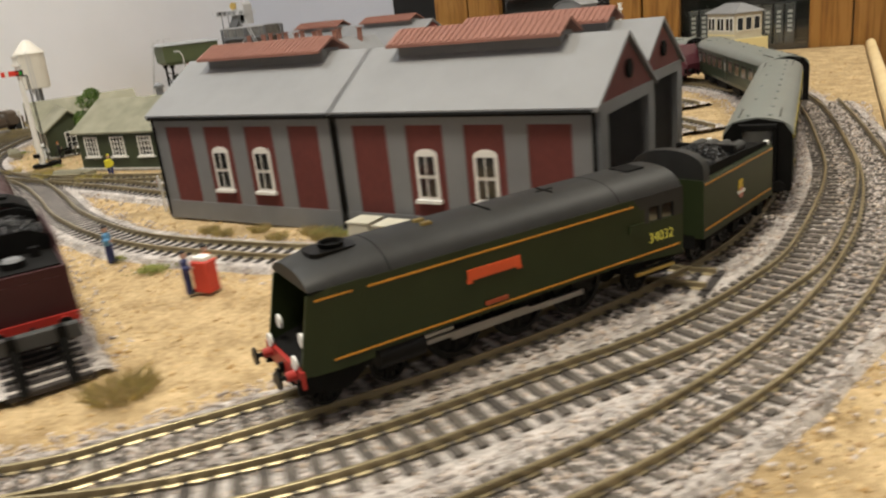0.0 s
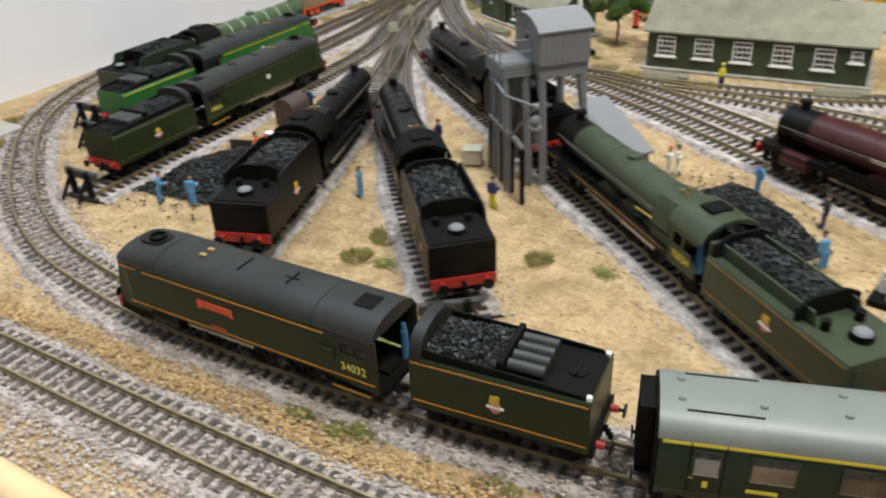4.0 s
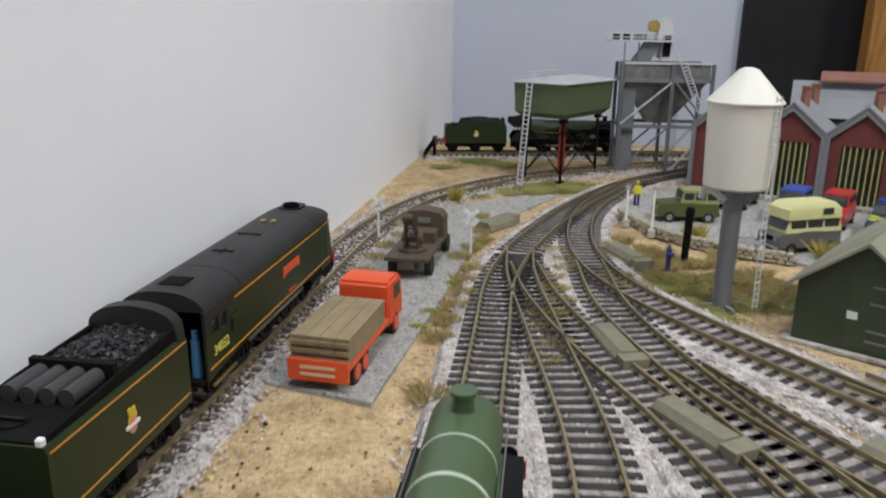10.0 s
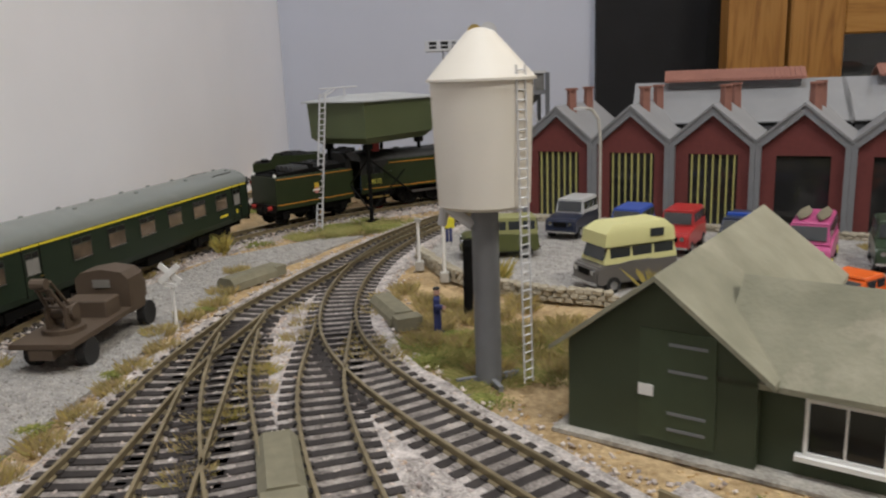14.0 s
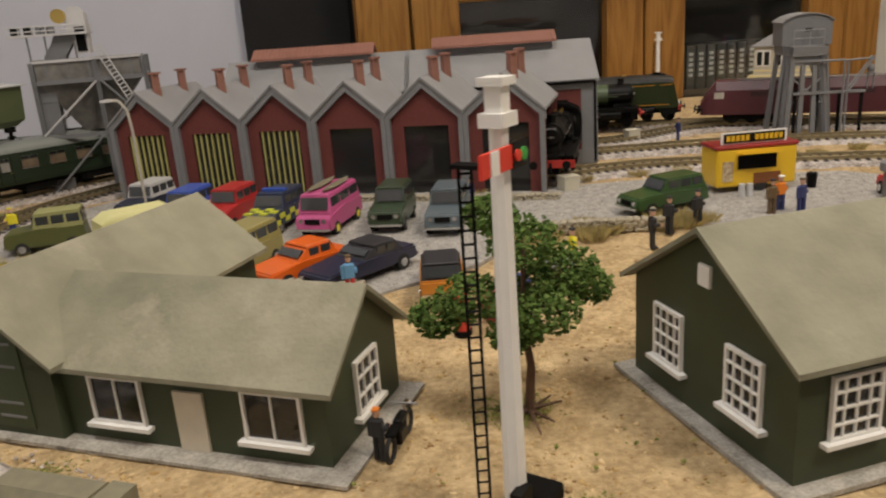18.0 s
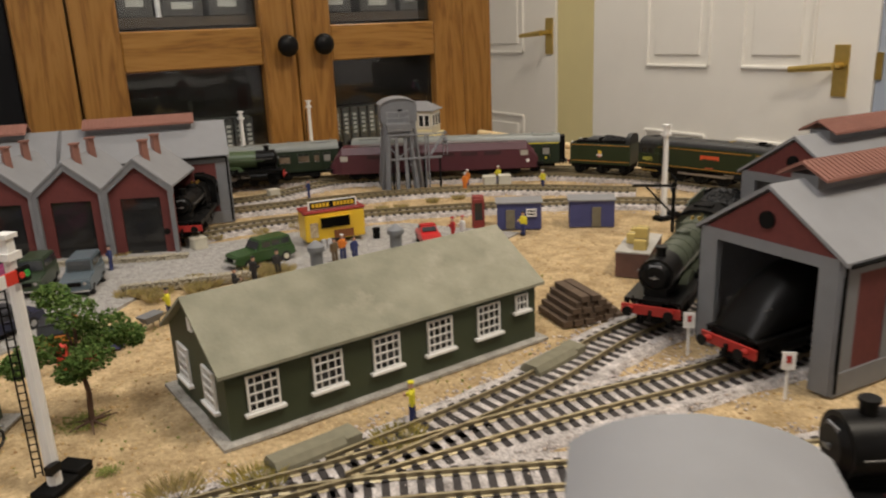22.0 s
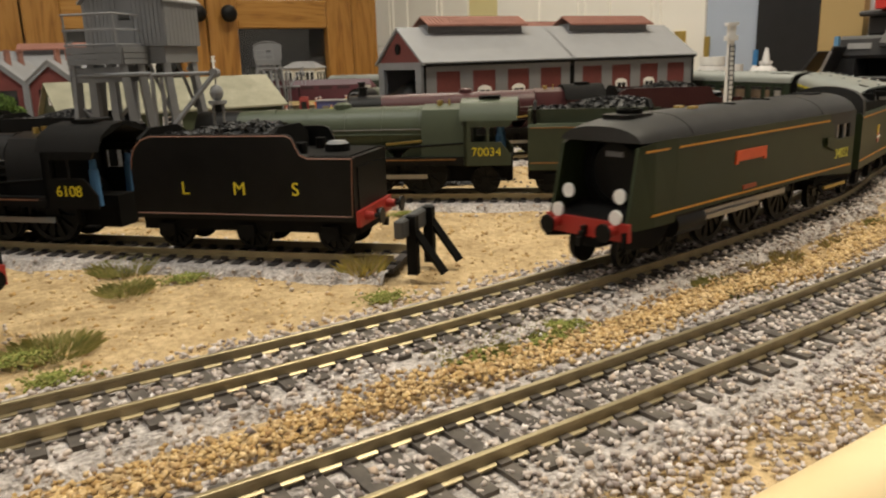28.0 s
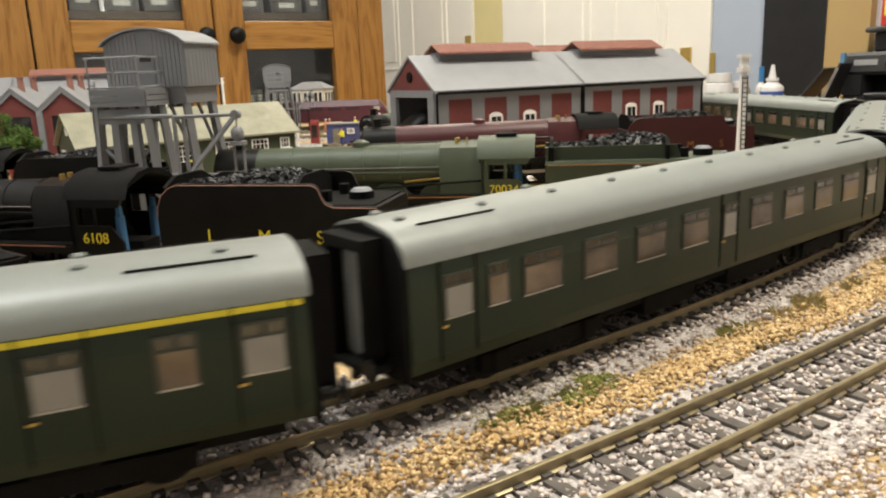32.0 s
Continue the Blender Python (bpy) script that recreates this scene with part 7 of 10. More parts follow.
def semaphore(m, h, label, arm=True, ladder=True, flip=1, ladder_at=None):
    """A white post with cap, arm, spectacle and ladder on a black base."""
    th = thing("semaphore_signal", m, label, "signal", "semaphore signals")
    bm = bmesh.new()
    cyl(bm, (0, 0, 0.002), (0, 0, h - 0.010), 0.0030, 0.0022, n=8)
    part("post", bm, WHITE, th, "white post")
    bm = bmesh.new()
    box(bm, 0, 0, h - 0.0085, 0.0070, 0.0060, 0.0030), box(bm, 0, 0, h - 0.0045, 0.0040, 0.0040, 0.0060), box(bm, 0, 0, h - 0.0005, 0.0062, 0.0062, 0.0018)
    part("cap", bm, WHITE, th)
    if arm:
        boxpart("arm", (flip * 0.0080, -0.0036, h - 0.016), (0.0140, 0.0008, 0.0050), SIGNAL_RED, th, "red arm with a white band")
        boxpart("arm_band", (flip * 0.0098, -0.0041, h - 0.016), (0.0034, 0.0005, 0.0050), WHITE, th)
        bm = bmesh.new()
        box(bm, -flip * 0.0015, -0.0038, h - 0.016, 0.0064, 0.0010, 0.0058)
        spec = part("spectacle", bm, BLACK, th)
        bm = bmesh.new()
        cyl(bm, (-flip * 0.0025, -0.0048, h - 0.016), (-flip * 0.0025, -0.0040, h - 0.016), 0.0015, n=12)
        part("lens", bm, mat("green_lens", (0.05, 0.35, 0.06), 0.2), spec, "green signal lens")
        bm = bmesh.new()
        cyl(bm, (flip * 0.0002, -0.0048, h - 0.016), (flip * 0.0002, -0.0040, h - 0.016), 0.0013, n=12)
        part("lens", bm, SIGNAL_RED, spec, "red signal lens")
        boxpart("counterweight", (flip * 0.003, -0.003, 0.012), (0.006, 0.003, 0.004), BLACK, th)
    if ladder:
        bm = bmesh.new()
        if ladder_at:
            ladder_bm(bm, (ladder_at[0], ladder_at[1], 0.002), (ladder_at[0], ladder_at[1], h - 0.020), 0.0030, (0.6, -0.8, 0), 26, 0.00040)
            box(bm, ladder_at[0] * 0.6, ladder_at[1] * 0.6, h - 0.0195, 0.004, ladder_at[1] * 1.1, 0.0010)
        else:
            ladder_bm(bm, (-flip * 0.0075, 0.001, 0.002), (-flip * 0.0045, 0.001, h - 0.012), 0.0030, (0, 1, 0), 26, 0.00035)
        part("ladder", bm, BLACK_MATT, th)
    bm = bmesh.new()
    box(bm, 0, 0, 0.0016, 0.018, 0.011, 0.0032, bevel=0.0006), box(bm, 0.012, 0.001, 0.0024, 0.010, 0.013, 0.0048, bevel=0.0006)
    part("base", bm, BLACK_MATT, th)
    return th


semaphore(pose(0.508, 0.250, 0, 0, 0, 60), 0.0865, "white signal post with a ladder", arm=False)
semaphore(pose(0.1200, 0.6335, 0, 0, 0, 44.5), 0.1105, "tall white semaphore with a red arm at danger", flip=-1, ladder_at=(0.0045, 0.0117))
semaphore(pose(-0.208, 0.121, 0.002, 0, 0, 32), 0.086, "white semaphore with a red and white arm", flip=-1)
semaphore(pose(0.652, 0.782, 0, 0, 0, 0), 0.087, "white signal post by the back line", arm=False)
semaphore(pose(0.430, 1.300, 0, 0, 0, 0), 0.085, "white signal post behind the sheds", arm=False)
semaphore(pose(0.542, 1.339, 0, 0, 0, 0), 0.088, "white signal post beside the coaches", arm=False)


def post_sign(m, h, label, cross=False):
    th = thing("trackside_sign", m, label, "sign", "trackside signs")
    bm = bmesh.new()
    cyl(bm, (0, 0, 0), (0, 0, h), 0.0008, n=8)
    part("post", bm, WHITE, th)
    if cross:
        for a in (-40, 40):
            boxpart("cross_board", (0, 0, 0), (0.0125, 0.0008, 0.0026), WHITE, th, m=Matrix.Translation((0, -0.0012 + a * 0.00001, h)) @ Matrix.Rotation(radians(a), 4, "Y"))
        boxpart("lower_plate", (0, -0.0010, h - 0.0055), (0.006, 0.0008, 0.0018), WHITE, th)
    else:
        board = boxpart("board", (0, -0.001, h - 0.002), (0.0062, 0.0008, 0.0090), WHITE, th)
        boxpart("red_mark", (0, -0.0016, h - 0.001), (0.0022, 0.0004, 0.0036), RED, board)


post_sign(pose(-0.221, 0.857, 0, 0, 0, -5), 0.0275, "white crossed-board sign by the road", True)
post_sign(pose(-0.289, 0.886, 0, 0, 0, -5), 0.0275, "white crossed-board sign beside the lorry", True)
post_sign(pose(0.430, 0.566, 0, 0, 0, -45), 0.0225, "small white stop board with a red mark")
post_sign(pose(0.425, 0.503, 0, 0, 0, -45), 0.0225, "small white stop board with a red mark")
for x, y, h in ((-0.116, 0.957, 0.030), (-0.100, 0.930, 0.036)):
    th = thing("lamp_post", pose(x, y, 0), "thin white post beside the car park", "post", "white posts")
    bm = bmesh.new()
    cyl(bm, (0, 0, 0), (0, 0, h), 0.0010, 0.0008, n=8)
    part("post", bm, WHITE, th)
    bm = bmesh.new()
    box(bm, 0, 0, h, 0.0036, 0.0030, 0.0022)
    part("head", bm, CONCRETE, th)
    boxpart("foot_block", (0, 0, 0.003), (0.005, 0.005, 0.006), CONCRETE, th, bevel=0.0006)
th = thing("water_crane", pose(-0.086, 0.868, 0), "black upright leather-hosed water crane", "water crane")
bm = bmesh.new()
cyl(bm, (0, 0, 0), (0.001, 0, 0.034), 0.0022, 0.0026, n=12)
cyl(bm, (0.001, 0, 0.034), (0.001, 0, 0.037), 0.0030, 0.0022, n=12)
part("standpipe", bm, BLACK_MATT, th)
# swan-neck yard lamp
th = thing("yard_lamp", pose(-0.008, 0.985, 0), "pale swan-neck yard lamp", "lamp post")
bm = bmesh.new()
pts = [Vector(p) for p in ((0, 0, 0), (0, 0, 0.070), (-0.001, 0, 0.082), (-0.005, 0, 0.088), (-0.012, 0, 0.089))]
for a, b in zip(pts, pts[1:]):
    cyl(bm, a, b, 0.0009, n=8)
part("post", bm, CONCRETE, th)
boxpart("lantern", (-0.012, 0, 0.0885), (0.007, 0.003, 0.0014), SILVER, th)

# black water crane at the shed and loading dock
th = thing("water_crane", pose(0.622, 0.745, 0, 0, 0, 150), "black swinging water crane with a brace", "water crane")
bm = bmesh.new()
cyl(bm, (0, 0, 0), (0, 0, 0.044), 0.0016, n=10)
part("standpipe", bm, BLACK_MATT, th)
bm = bmesh.new()
cyl(bm, (0, 0, 0.041), (0.036, 0, 0.043), 0.0012, n=8)
cyl(bm, (0.004, 0, 0.020), (0.024, 0, 0.041), 0.0009, n=8)
part("arm", bm, BLACK_MATT, th)
bm = bmesh.new()
for i in range(20):
    a, b = 2 * math.pi * i / 20, 2 * math.pi * (i + 1) / 20
    cyl(bm, (0, -0.003 + 0.007 * math.cos(a), 0.042 + 0.007 * math.sin(a)), (0, -0.003 + 0.007 * math.cos(b), 0.042 + 0.007 * math.sin(b)), 0.0008, n=5)
part("valve_wheel", bm, BLACK_MATT, th)
th = thing("loading_dock", pose(0.527, 0.694, 0, 0, 0, 33), "brown brick loading dock", "loading dock")
boxpart("wall", (0, 0, 0.009), (0.055, 0.024, 0.018), mat("dock_brown", (0.12, 0.06, 0.045), 0.8, vary=0.2), th)
boxpart("deck", (0, 0, 0.0186), (0.056, 0.025, 0.0012), CONCRETE, th)
YELLOW_BOX = mat("yellow_crate", (0.56, 0.42, 0.13), 0.7)
for x, y, z in ((-0.018, -0.004, 0), (-0.008, -0.003, 0), (-0.013, -0.004, 0.0078), (-0.002, 0.004, 0), (0.014, 0.004, 0)):
    c = Vector((x, y, 0.0192 + z))
    th2 = thing("goods_crate", pose(0.527, 0.694, 0, 0, 0, 33) @ Matrix.Translation(c), "straw-yellow goods crate on the loading dock", "crate", "crates on the dock")
    boxpart("crate_body", (0, 0, 0.0038), (0.0085, 0.009, 0.0076), YELLOW_BOX, th2, bevel=0.0005)
    boxpart("band", (0, 0, 0.0038), (0.0012, 0.0093, 0.0079), TIMBER, th2)

# blue platelayers' huts
BLUE_HUT = mat("blue_boards", (0.05, 0.055, 0.16), 0.7, vary=0.15, scale=120)
for x, y, a, win in ((0.512, 0.852, -36, True), (0.567, 0.816, -39, False)):
    th = thing("platelayers_hut", pose(x, y, 0, 0, 0, a), "small blue boarded hut with a flat roof", "hut", "blue huts")
    boxpart("wall", (0.020, 0.011, 0.012), (0.040, 0.022, 0.024), BLUE_HUT, th)
    boxpart("roof", (0.020, 0.011, 0.0248), (0.043, 0.025, 0.0014), GREY_ROOF, th)
    boxpart("door", (0.012 if win else 0.024, -0.0005, 0.0095), (0.008, 0.0012, 0.018), TIMBER, th)
    if win:
        sash_window(th, 0.031, 0, 0.0155, 0.009, 0.007, 3, 2, sill=False)

# telephone kiosk by the beetle
th = thing("telephone_kiosk", pose(0.505, 0.872, 0, 0, 0, -30), "small dark red telephone kiosk", "kiosk")
boxpart("box", (0, 0, 0.014), (0.011, 0.011, 0.028), mat("kiosk_red", (0.22, 0.03, 0.025), 0.5), th, bevel=0.0006)
boxpart("roof", (0, 0, 0.0288), (0.010, 0.010, 0.002), mat("kiosk_red", (0.22, 0.03, 0.025)), th)
boxpart("pane", (0, -0.0057, 0.016), (0.007, 0.0004, 0.016), GLASS_DARK, th)
# signal-box pavilion at the back edge
th = thing("pavilion", pose(0.7075, 1.323, 0.0, 0, 0, -50), "cream pavilion with white-framed windows and a grey hipped roof", "pavilion")
boxpart("plinth", (0, 0, 0.0135), (0.076, 0.056, 0.027), CREAM, th)
boxpart("wall", (0, 0, 0.044), (0.066, 0.042, 0.034), BEIGE, th)
PAV_WHITE = mat("pavilion_white", (0.74, 0.74, 0.70), 0.6, vary=0.05)
for x, w, n in ((-0.022, 0.017, 2), (0.0, 0.017, 2), (0.0215, 0.018, 2)):
    fr = boxpart("window", (x, -0.0213, 0.0475), (w, 0.0010, 0.0200), PAV_WHITE, th)
    for i in range(n):
        boxpart("pane", (x - w / 2 + (i + 0.5) * w / n, -0.0219, 0.0470), (w / n - 0.0026, 0.0004, 0.0160), GLASS_DARK, fr)
for y in (-0.0130, 0.0, 0.0130):
    fr = boxpart("window", (0.0333, y, 0.0475), (0.0010, 0.0105, 0.0200), PAV_WHITE, th)
    boxpart("pane", (0.0339, y, 0.0470), (0.0004, 0.0080, 0.0160), GLASS_DARK, fr)
boxpart("wall_board", (0, -0.0212, 0.0325), (0.0662, 0.0008, 0.0016), CREAM, th)
bm = bmesh.new()
loft(bm, [[(sx * a, sy * b, z) for sx, sy in ((-1, -1), (1, -1), (1, 1), (-1, 1))] for a, b, z in ((0.0365, 0.0245, 0.0610), (0.0365, 0.0245, 0.0624), (0.0190, 0.0015, 0.0745))])
part("hipped_roof", bm, GREY_ROOF, th, "grey slate hipped roof")


# ---- small yard furniture ----
def buffer_stop(m):
    th = thing("buffer_stop", m, "dark timber buffer stop at the end of a siding", "buffer stop", "buffer stops")
    for s in (-1, 1):
        bm = bmesh.new()
        box(bm, 0, s * 0.0085, 0.010, 0.0034, 0.0034, 0.020)
        part("post", bm, BLACK_MATT, th)
        bm = bmesh.new()
        cyl(bm, (-0.011, s * 0.0085, 0.001), (-0.001, s * 0.0085, 0.015), 0.0016, n=4)
        part("strut", bm, BLACK_MATT, th)
    bm = bmesh.new()
    box(bm, 0.0022, 0, 0.0165, 0.0036, 0.031, 0.0062, bevel=0.0006)
    part("beam", bm, mat("stop_beam", (0.05, 0.05, 0.05), 0.7), th)


for x, y, a in ((-0.312, 1.2545, 12), (-0.183, 0.290, 92), (-0.141, 0.262, 90), (0.237, 0.172, 128), (0.424, 0.176, 140), (0.584, 0.288, 148), (-0.071, 0.196, 90)):
    buffer_stop(pose(x, y, 0.001, 0, 0, a))


def ramp(x, y, a, L=0.034):
    """A half-round concrete cable trough cover beside the track."""
    th = thing("cable_trough", pose(x, y, 0, 0, 0, a), "mossy concrete trough cover beside the track", "trough", "trough covers")
    bm = bmesh.new()
    extrude(bm, [(-0.007, 0), (0.007, 0), (0.0065, 0.004), (0.004, 0.0068), (-0.004, 0.0068), (-0.0065, 0.004)], -L / 2, L / 2, axis="x")
    body = part("cover", bm, mat("mossy_concrete", (0.20, 0.185, 0.125), 0.9, vary=0.2, scale=200), th)
    boxpart("end_block", (L / 2 + 0.004, 0, 0.003), (0.008, 0.012, 0.006), mat("mossy_concrete", (0.2, 0.18, 0.12)), th)


for x, y, a in ((-0.137, 0.722, -72), (-0.112, 0.650, -55), (-0.212, 0.938, 62), (-0.122, 0.872, -65), (0.0, 0.686, -32), (0.215, 0.592, 5), (0.360, 0.600, 12), (-0.043, 0.490, -70), (0.528, 0.213, 35), (-0.044, 0.63, -50)):
    ramp(x, y, a)

# brown round-topped store
th = thing("store_shed", pose(-0.031, 0.374, 0, 0, 0, 4), "small brown round-topped iron store", "shed")
bm = bmesh.new()
arc = [(0.0095 * math.cos(math.pi * i / 10), 0.014 + 0.0085 * math.sin(math.pi * i / 10)) for i in range(11)]
extrude(bm, [(0.0095, 0)] + arc + [(-0.0095, 0)], -0.012, 0.012)
part("body", bm, mat("store_brown", (0.075, 0.05, 0.045), 0.6, vary=0.2), th)
# crates
PALE_CRATE = mat("pale_crate", (0.55, 0.52, 0.42), 0.8, vary=0.1)
for x, y, a, s in ((0.147, 0.362, 20, 0.013), (0.617, 0.462, -5, 0.0145), (0.636, 0.458, -5, 0.0145), (0.640, 1.010, -30, 0.014), (0.624, 1.018, -30, 0.014), (0.275, 0.975, 10, 0.012), (0.405, 1.135, 0, 0.012)):
    th = thing("packing_crate", pose(x, y, 0, 0, 0, a), "pale wooden packing crate on the ground", "crate", "packing crates")
    boxpart("crate_body", (0, 0, s * 0.42), (s, s * 0.95, s * 0.84), PALE_CRATE, th, bevel=0.0006)
    boxpart("lid", (0, 0, s * 0.86), (s * 1.04, s, s * 0.06), PALE_CRATE, th)
# milk churns on a pallet
th = thing("churn_pallet", pose(0.424, 0.298, 0, 0, 0, -12), "dark pallet for milk churns", "pallet")
boxpart("pallet_board", (0, 0, 0.0014), (0.026, 0.019, 0.0022), BLACK_MATT, th)
for i, (x, y) in enumerate(((-0.009, 0.003), (-0.003, -0.004), (0.004, -0.003), (0.009, 0.004), (0.001, 0.005), (-0.005, 0.006))):
    c = thing("milk_churn", pose(0.424, 0.298, 0, 0, 0, -12) @ Matrix.Translation((x, y, 0.0026)), "shiny silver milk churn on the pallet", "churn", "milk churns")
    bm = bmesh.new()
    cyl(bm, (0, 0, 0), (0, 0, 0.0075), 0.0029, 0.0026, n=14), cyl(bm, (0, 0, 0.0075), (0, 0, 0.0100), 0.0026, 0.0016, n=14)
    part("body", bm, SILVER, c, smooth=True)
    bm = bmesh.new()
    cyl(bm, (0, 0, 0.0100), (0, 0, 0.0115), 0.0022, n=14)
    part("lid", bm, SILVER, c)
# timber stack
th = thing("sleeper_stack", pose(0.428, 0.648, 0, 0, 0, -12), "stack of old brown timber sleepers", "timber stack")
for layer in range(5):
    for k in range(6 - layer):
        boxpart("timber", (-0.020 + layer * 0.003 + k * 0.0072, (layer % 2) * 0.001, 0.002 + layer * 0.0036), (0.0060, 0.034 + (k % 3) * 0.002, 0.0034), mat("dark_timber", (0.10, 0.065, 0.04), 0.85, vary=0.3, scale=150), th)
# red oil drums with a pump
DRUM_RED = mat("drum_red", (0.55, 0.05, 0.03), 0.5)
for x, y in ((-0.006, 0.300), (0.571, 0.369)):
    th = thing("oil_tank", pose(x + 0.006, y + 0.012, 0), "red oil dispensing drum", "oil drum", "red drums")
    bm = bmesh.new()
    box(bm, 0, 0, 0.008, 0.010, 0.008, 0.016, bevel=0.0008)
    part("body", bm, DRUM_RED, th)
    boxpart("lid", (0, 0, 0.0168), (0.008, 0.006, 0.0016), WHITE, th)


# coal heaps
def heap(label, pts, top, n, seed):
    """A mound of loose coal inside a four-cornered plan, trailing off at its edge."""
    a, b, c, d = [np.array(p) for p in pts]
    def at(u, v):
        return (a * (1 - u) + b * u) * (1 - v) + (d * (1 - u) + c * u) * v
    def rise(u, v):
        wob = 1 + 0.16 * noise.noise((u * 4 + seed, v * 4, 0.0))
        rho = math.sqrt(abs(2 * u - 1) ** 3 + abs(2 * v - 1) ** 3) * wob
        return top * max(0.0, 1 - rho ** 2.2) * (0.80 + 0.35 * noise.noise((u * 7, v * 7, seed * 1.0)) + 0.15 * v)
    def lump(r):
        u, v = r.uniform(-0.04, 1.04), r.uniform(-0.04, 1.04)
        q = at(u, v)
        return (q[0], q[1], max(0.0006, rise(u, v) + r.uniform(-0.0006, 0.0008)))
    def loose(r):
        u, v = r.normal(0.5, 0.42), r.normal(0.42, 0.42)
        q = at(u, v)
        return (q[0], q[1], 0.0007)
    th = thing("coal_heap", Matrix(), label, "coal heap", "coal heaps")
    lumps(n, lump, 0.00140, seed, COAL, "coal", th)
    lumps(n // 6, loose, 0.0011, seed + 50, COAL, "loose_coal", th)
    bm = bmesh.new()
    g = 14
    vs = [[bm.verts.new((*at(i / g, j / g), rise(i / g, j / g) - 0.0009)) for i in range(g + 1)] for j in range(g + 1)]
    for j in range(g):
        for i in range(g):
            bm.faces.new((vs[j][i], vs[j][i + 1], vs[j + 1][i + 1], vs[j + 1][i]))
    part("core", bm, COAL, th)
    return th


heap("black coal heap spilling from a bunker near the wall", [(-0.276, 0.434), (-0.228, 0.430), (-0.238, 0.556), (-0.283, 0.552)], 0.0135, 3400, 31)
heap("black coal heap in front of its bunker", [(-0.048, 0.222), (0.028, 0.232), (0.008, 0.312), (-0.034, 0.296)], 0.0125, 3800, 32)
heap("black coal heap beside the green express engine", [(0.300, 0.370), (0.362, 0.310), (0.386, 0.338), (0.322, 0.400)], 0.0135, 2800, 33)
for pts in (((-0.284, 0.554), (-0.240, 0.560), (-0.230, 0.520), (-0.284, 0.545)), ((-0.036, 0.304), (0.012, 0.318), (0.016, 0.29), (-0.034, 0.275))):
    th = thing("coal_bunker", Matrix(), "low sooty timber coal bunker", "coal bunker", "coal bunkers")
    for p, q in ((pts[0], pts[1]), (pts[1], pts[2])):
        d = Vector((q[0] - p[0], q[1] - p[1]))
        boxpart("side_board", (0, 0, 0.0045), (d.length, 0.0016, 0.009), mat("sooty_board", (0.05, 0.045, 0.042), 0.8, vary=0.3), th, m=Matrix.Translation(((p[0] + q[0]) / 2, (p[1] + q[1]) / 2, 0)) @ Matrix.Rotation(math.atan2(d.y, d.x), 4, "Z"))


# dry stone walls
def stone_wall(label, pts, h=0.0085, w=0.006, seed=1):
    th = thing("stone_wall", Matrix(), label, "wall", "dry stone walls")
    line, total = spline(pts, 0.004)
    rng = random.Random(seed)
    shapes = []
    for k in range(5):
        bm = bmesh.new()
        box(bm, 0, 0, 0, 0.0044, w, 0.0026, bevel=0.0007)
        for v in bm.verts:
            v.co += Vector((rng.uniform(-1, 1), rng.uniform(-1, 1), rng.uniform(-1, 1))) * 0.0004
        me = bpy.data.meshes.new("stone")
        bm.to_mesh(me)
        bm.free()
        me.materials.append(STONE)
        shapes.append(me)
    rows = max(1, round(h / 0.0026))
    for r in range(rows):
        for i in range(int(total / 0.0046)):
            x, y, a = along(line, total, i * 0.0046 + (r % 2) * 0.0023)
            ob = new("stone", shapes[rng.randrange(5)])
            ob.parent = th
            ob.matrix_basis = pose(x + rng.uniform(-0.0004, 0.0004), y + rng.uniform(-0.0004, 0.0004), 0.0013 + r * 0.0025, rng.uniform(-6, 6), rng.uniform(-6, 6), a + rng.uniform(-8, 8))


stone_wall("rough dry stone wall round the car park", [(-0.118, 0.986), (-0.093, 0.930), (-0.056, 0.897), (-0.011, 0.877)], seed=3)
stone_wall("rough dry stone wall behind the yard office", [(0.030, 0.862), (0.070, 0.838), (0.112, 0.815)], 0.007, seed=4)
stone_wall("rough dry stone wall in front of the roundhouse", [(-0.040, 1.100), (0.06, 1.050), (0.14, 1.012), (0.215, 0.970), (0.262, 0.950)], 0.006, seed=5)
stone_wall("low mossy stone wall by the sandy yard", [(0.195, 0.885), (0.235, 0.872), (0.290, 0.855)], 0.007, seed=6)


# ---- road vehicles ----
TYRE = mat("tyre_black", (0.018, 0.018, 0.018), 0.8)
CAR_GLASS = mat("car_glass", (0.04, 0.045, 0.05), 0.08, vary=0.1, spec=0.7)
CHROME = mat("chrome", (0.6, 0.6, 0.6), 0.2, metal=1.0)
PAINTS = {}


def paint(name, c, rough=0.28):
    PAINTS[name] = PAINTS.get(name) or mat("paint_" + name, c, rough, vary=0.04, scale=40)
    return PAINTS[name]


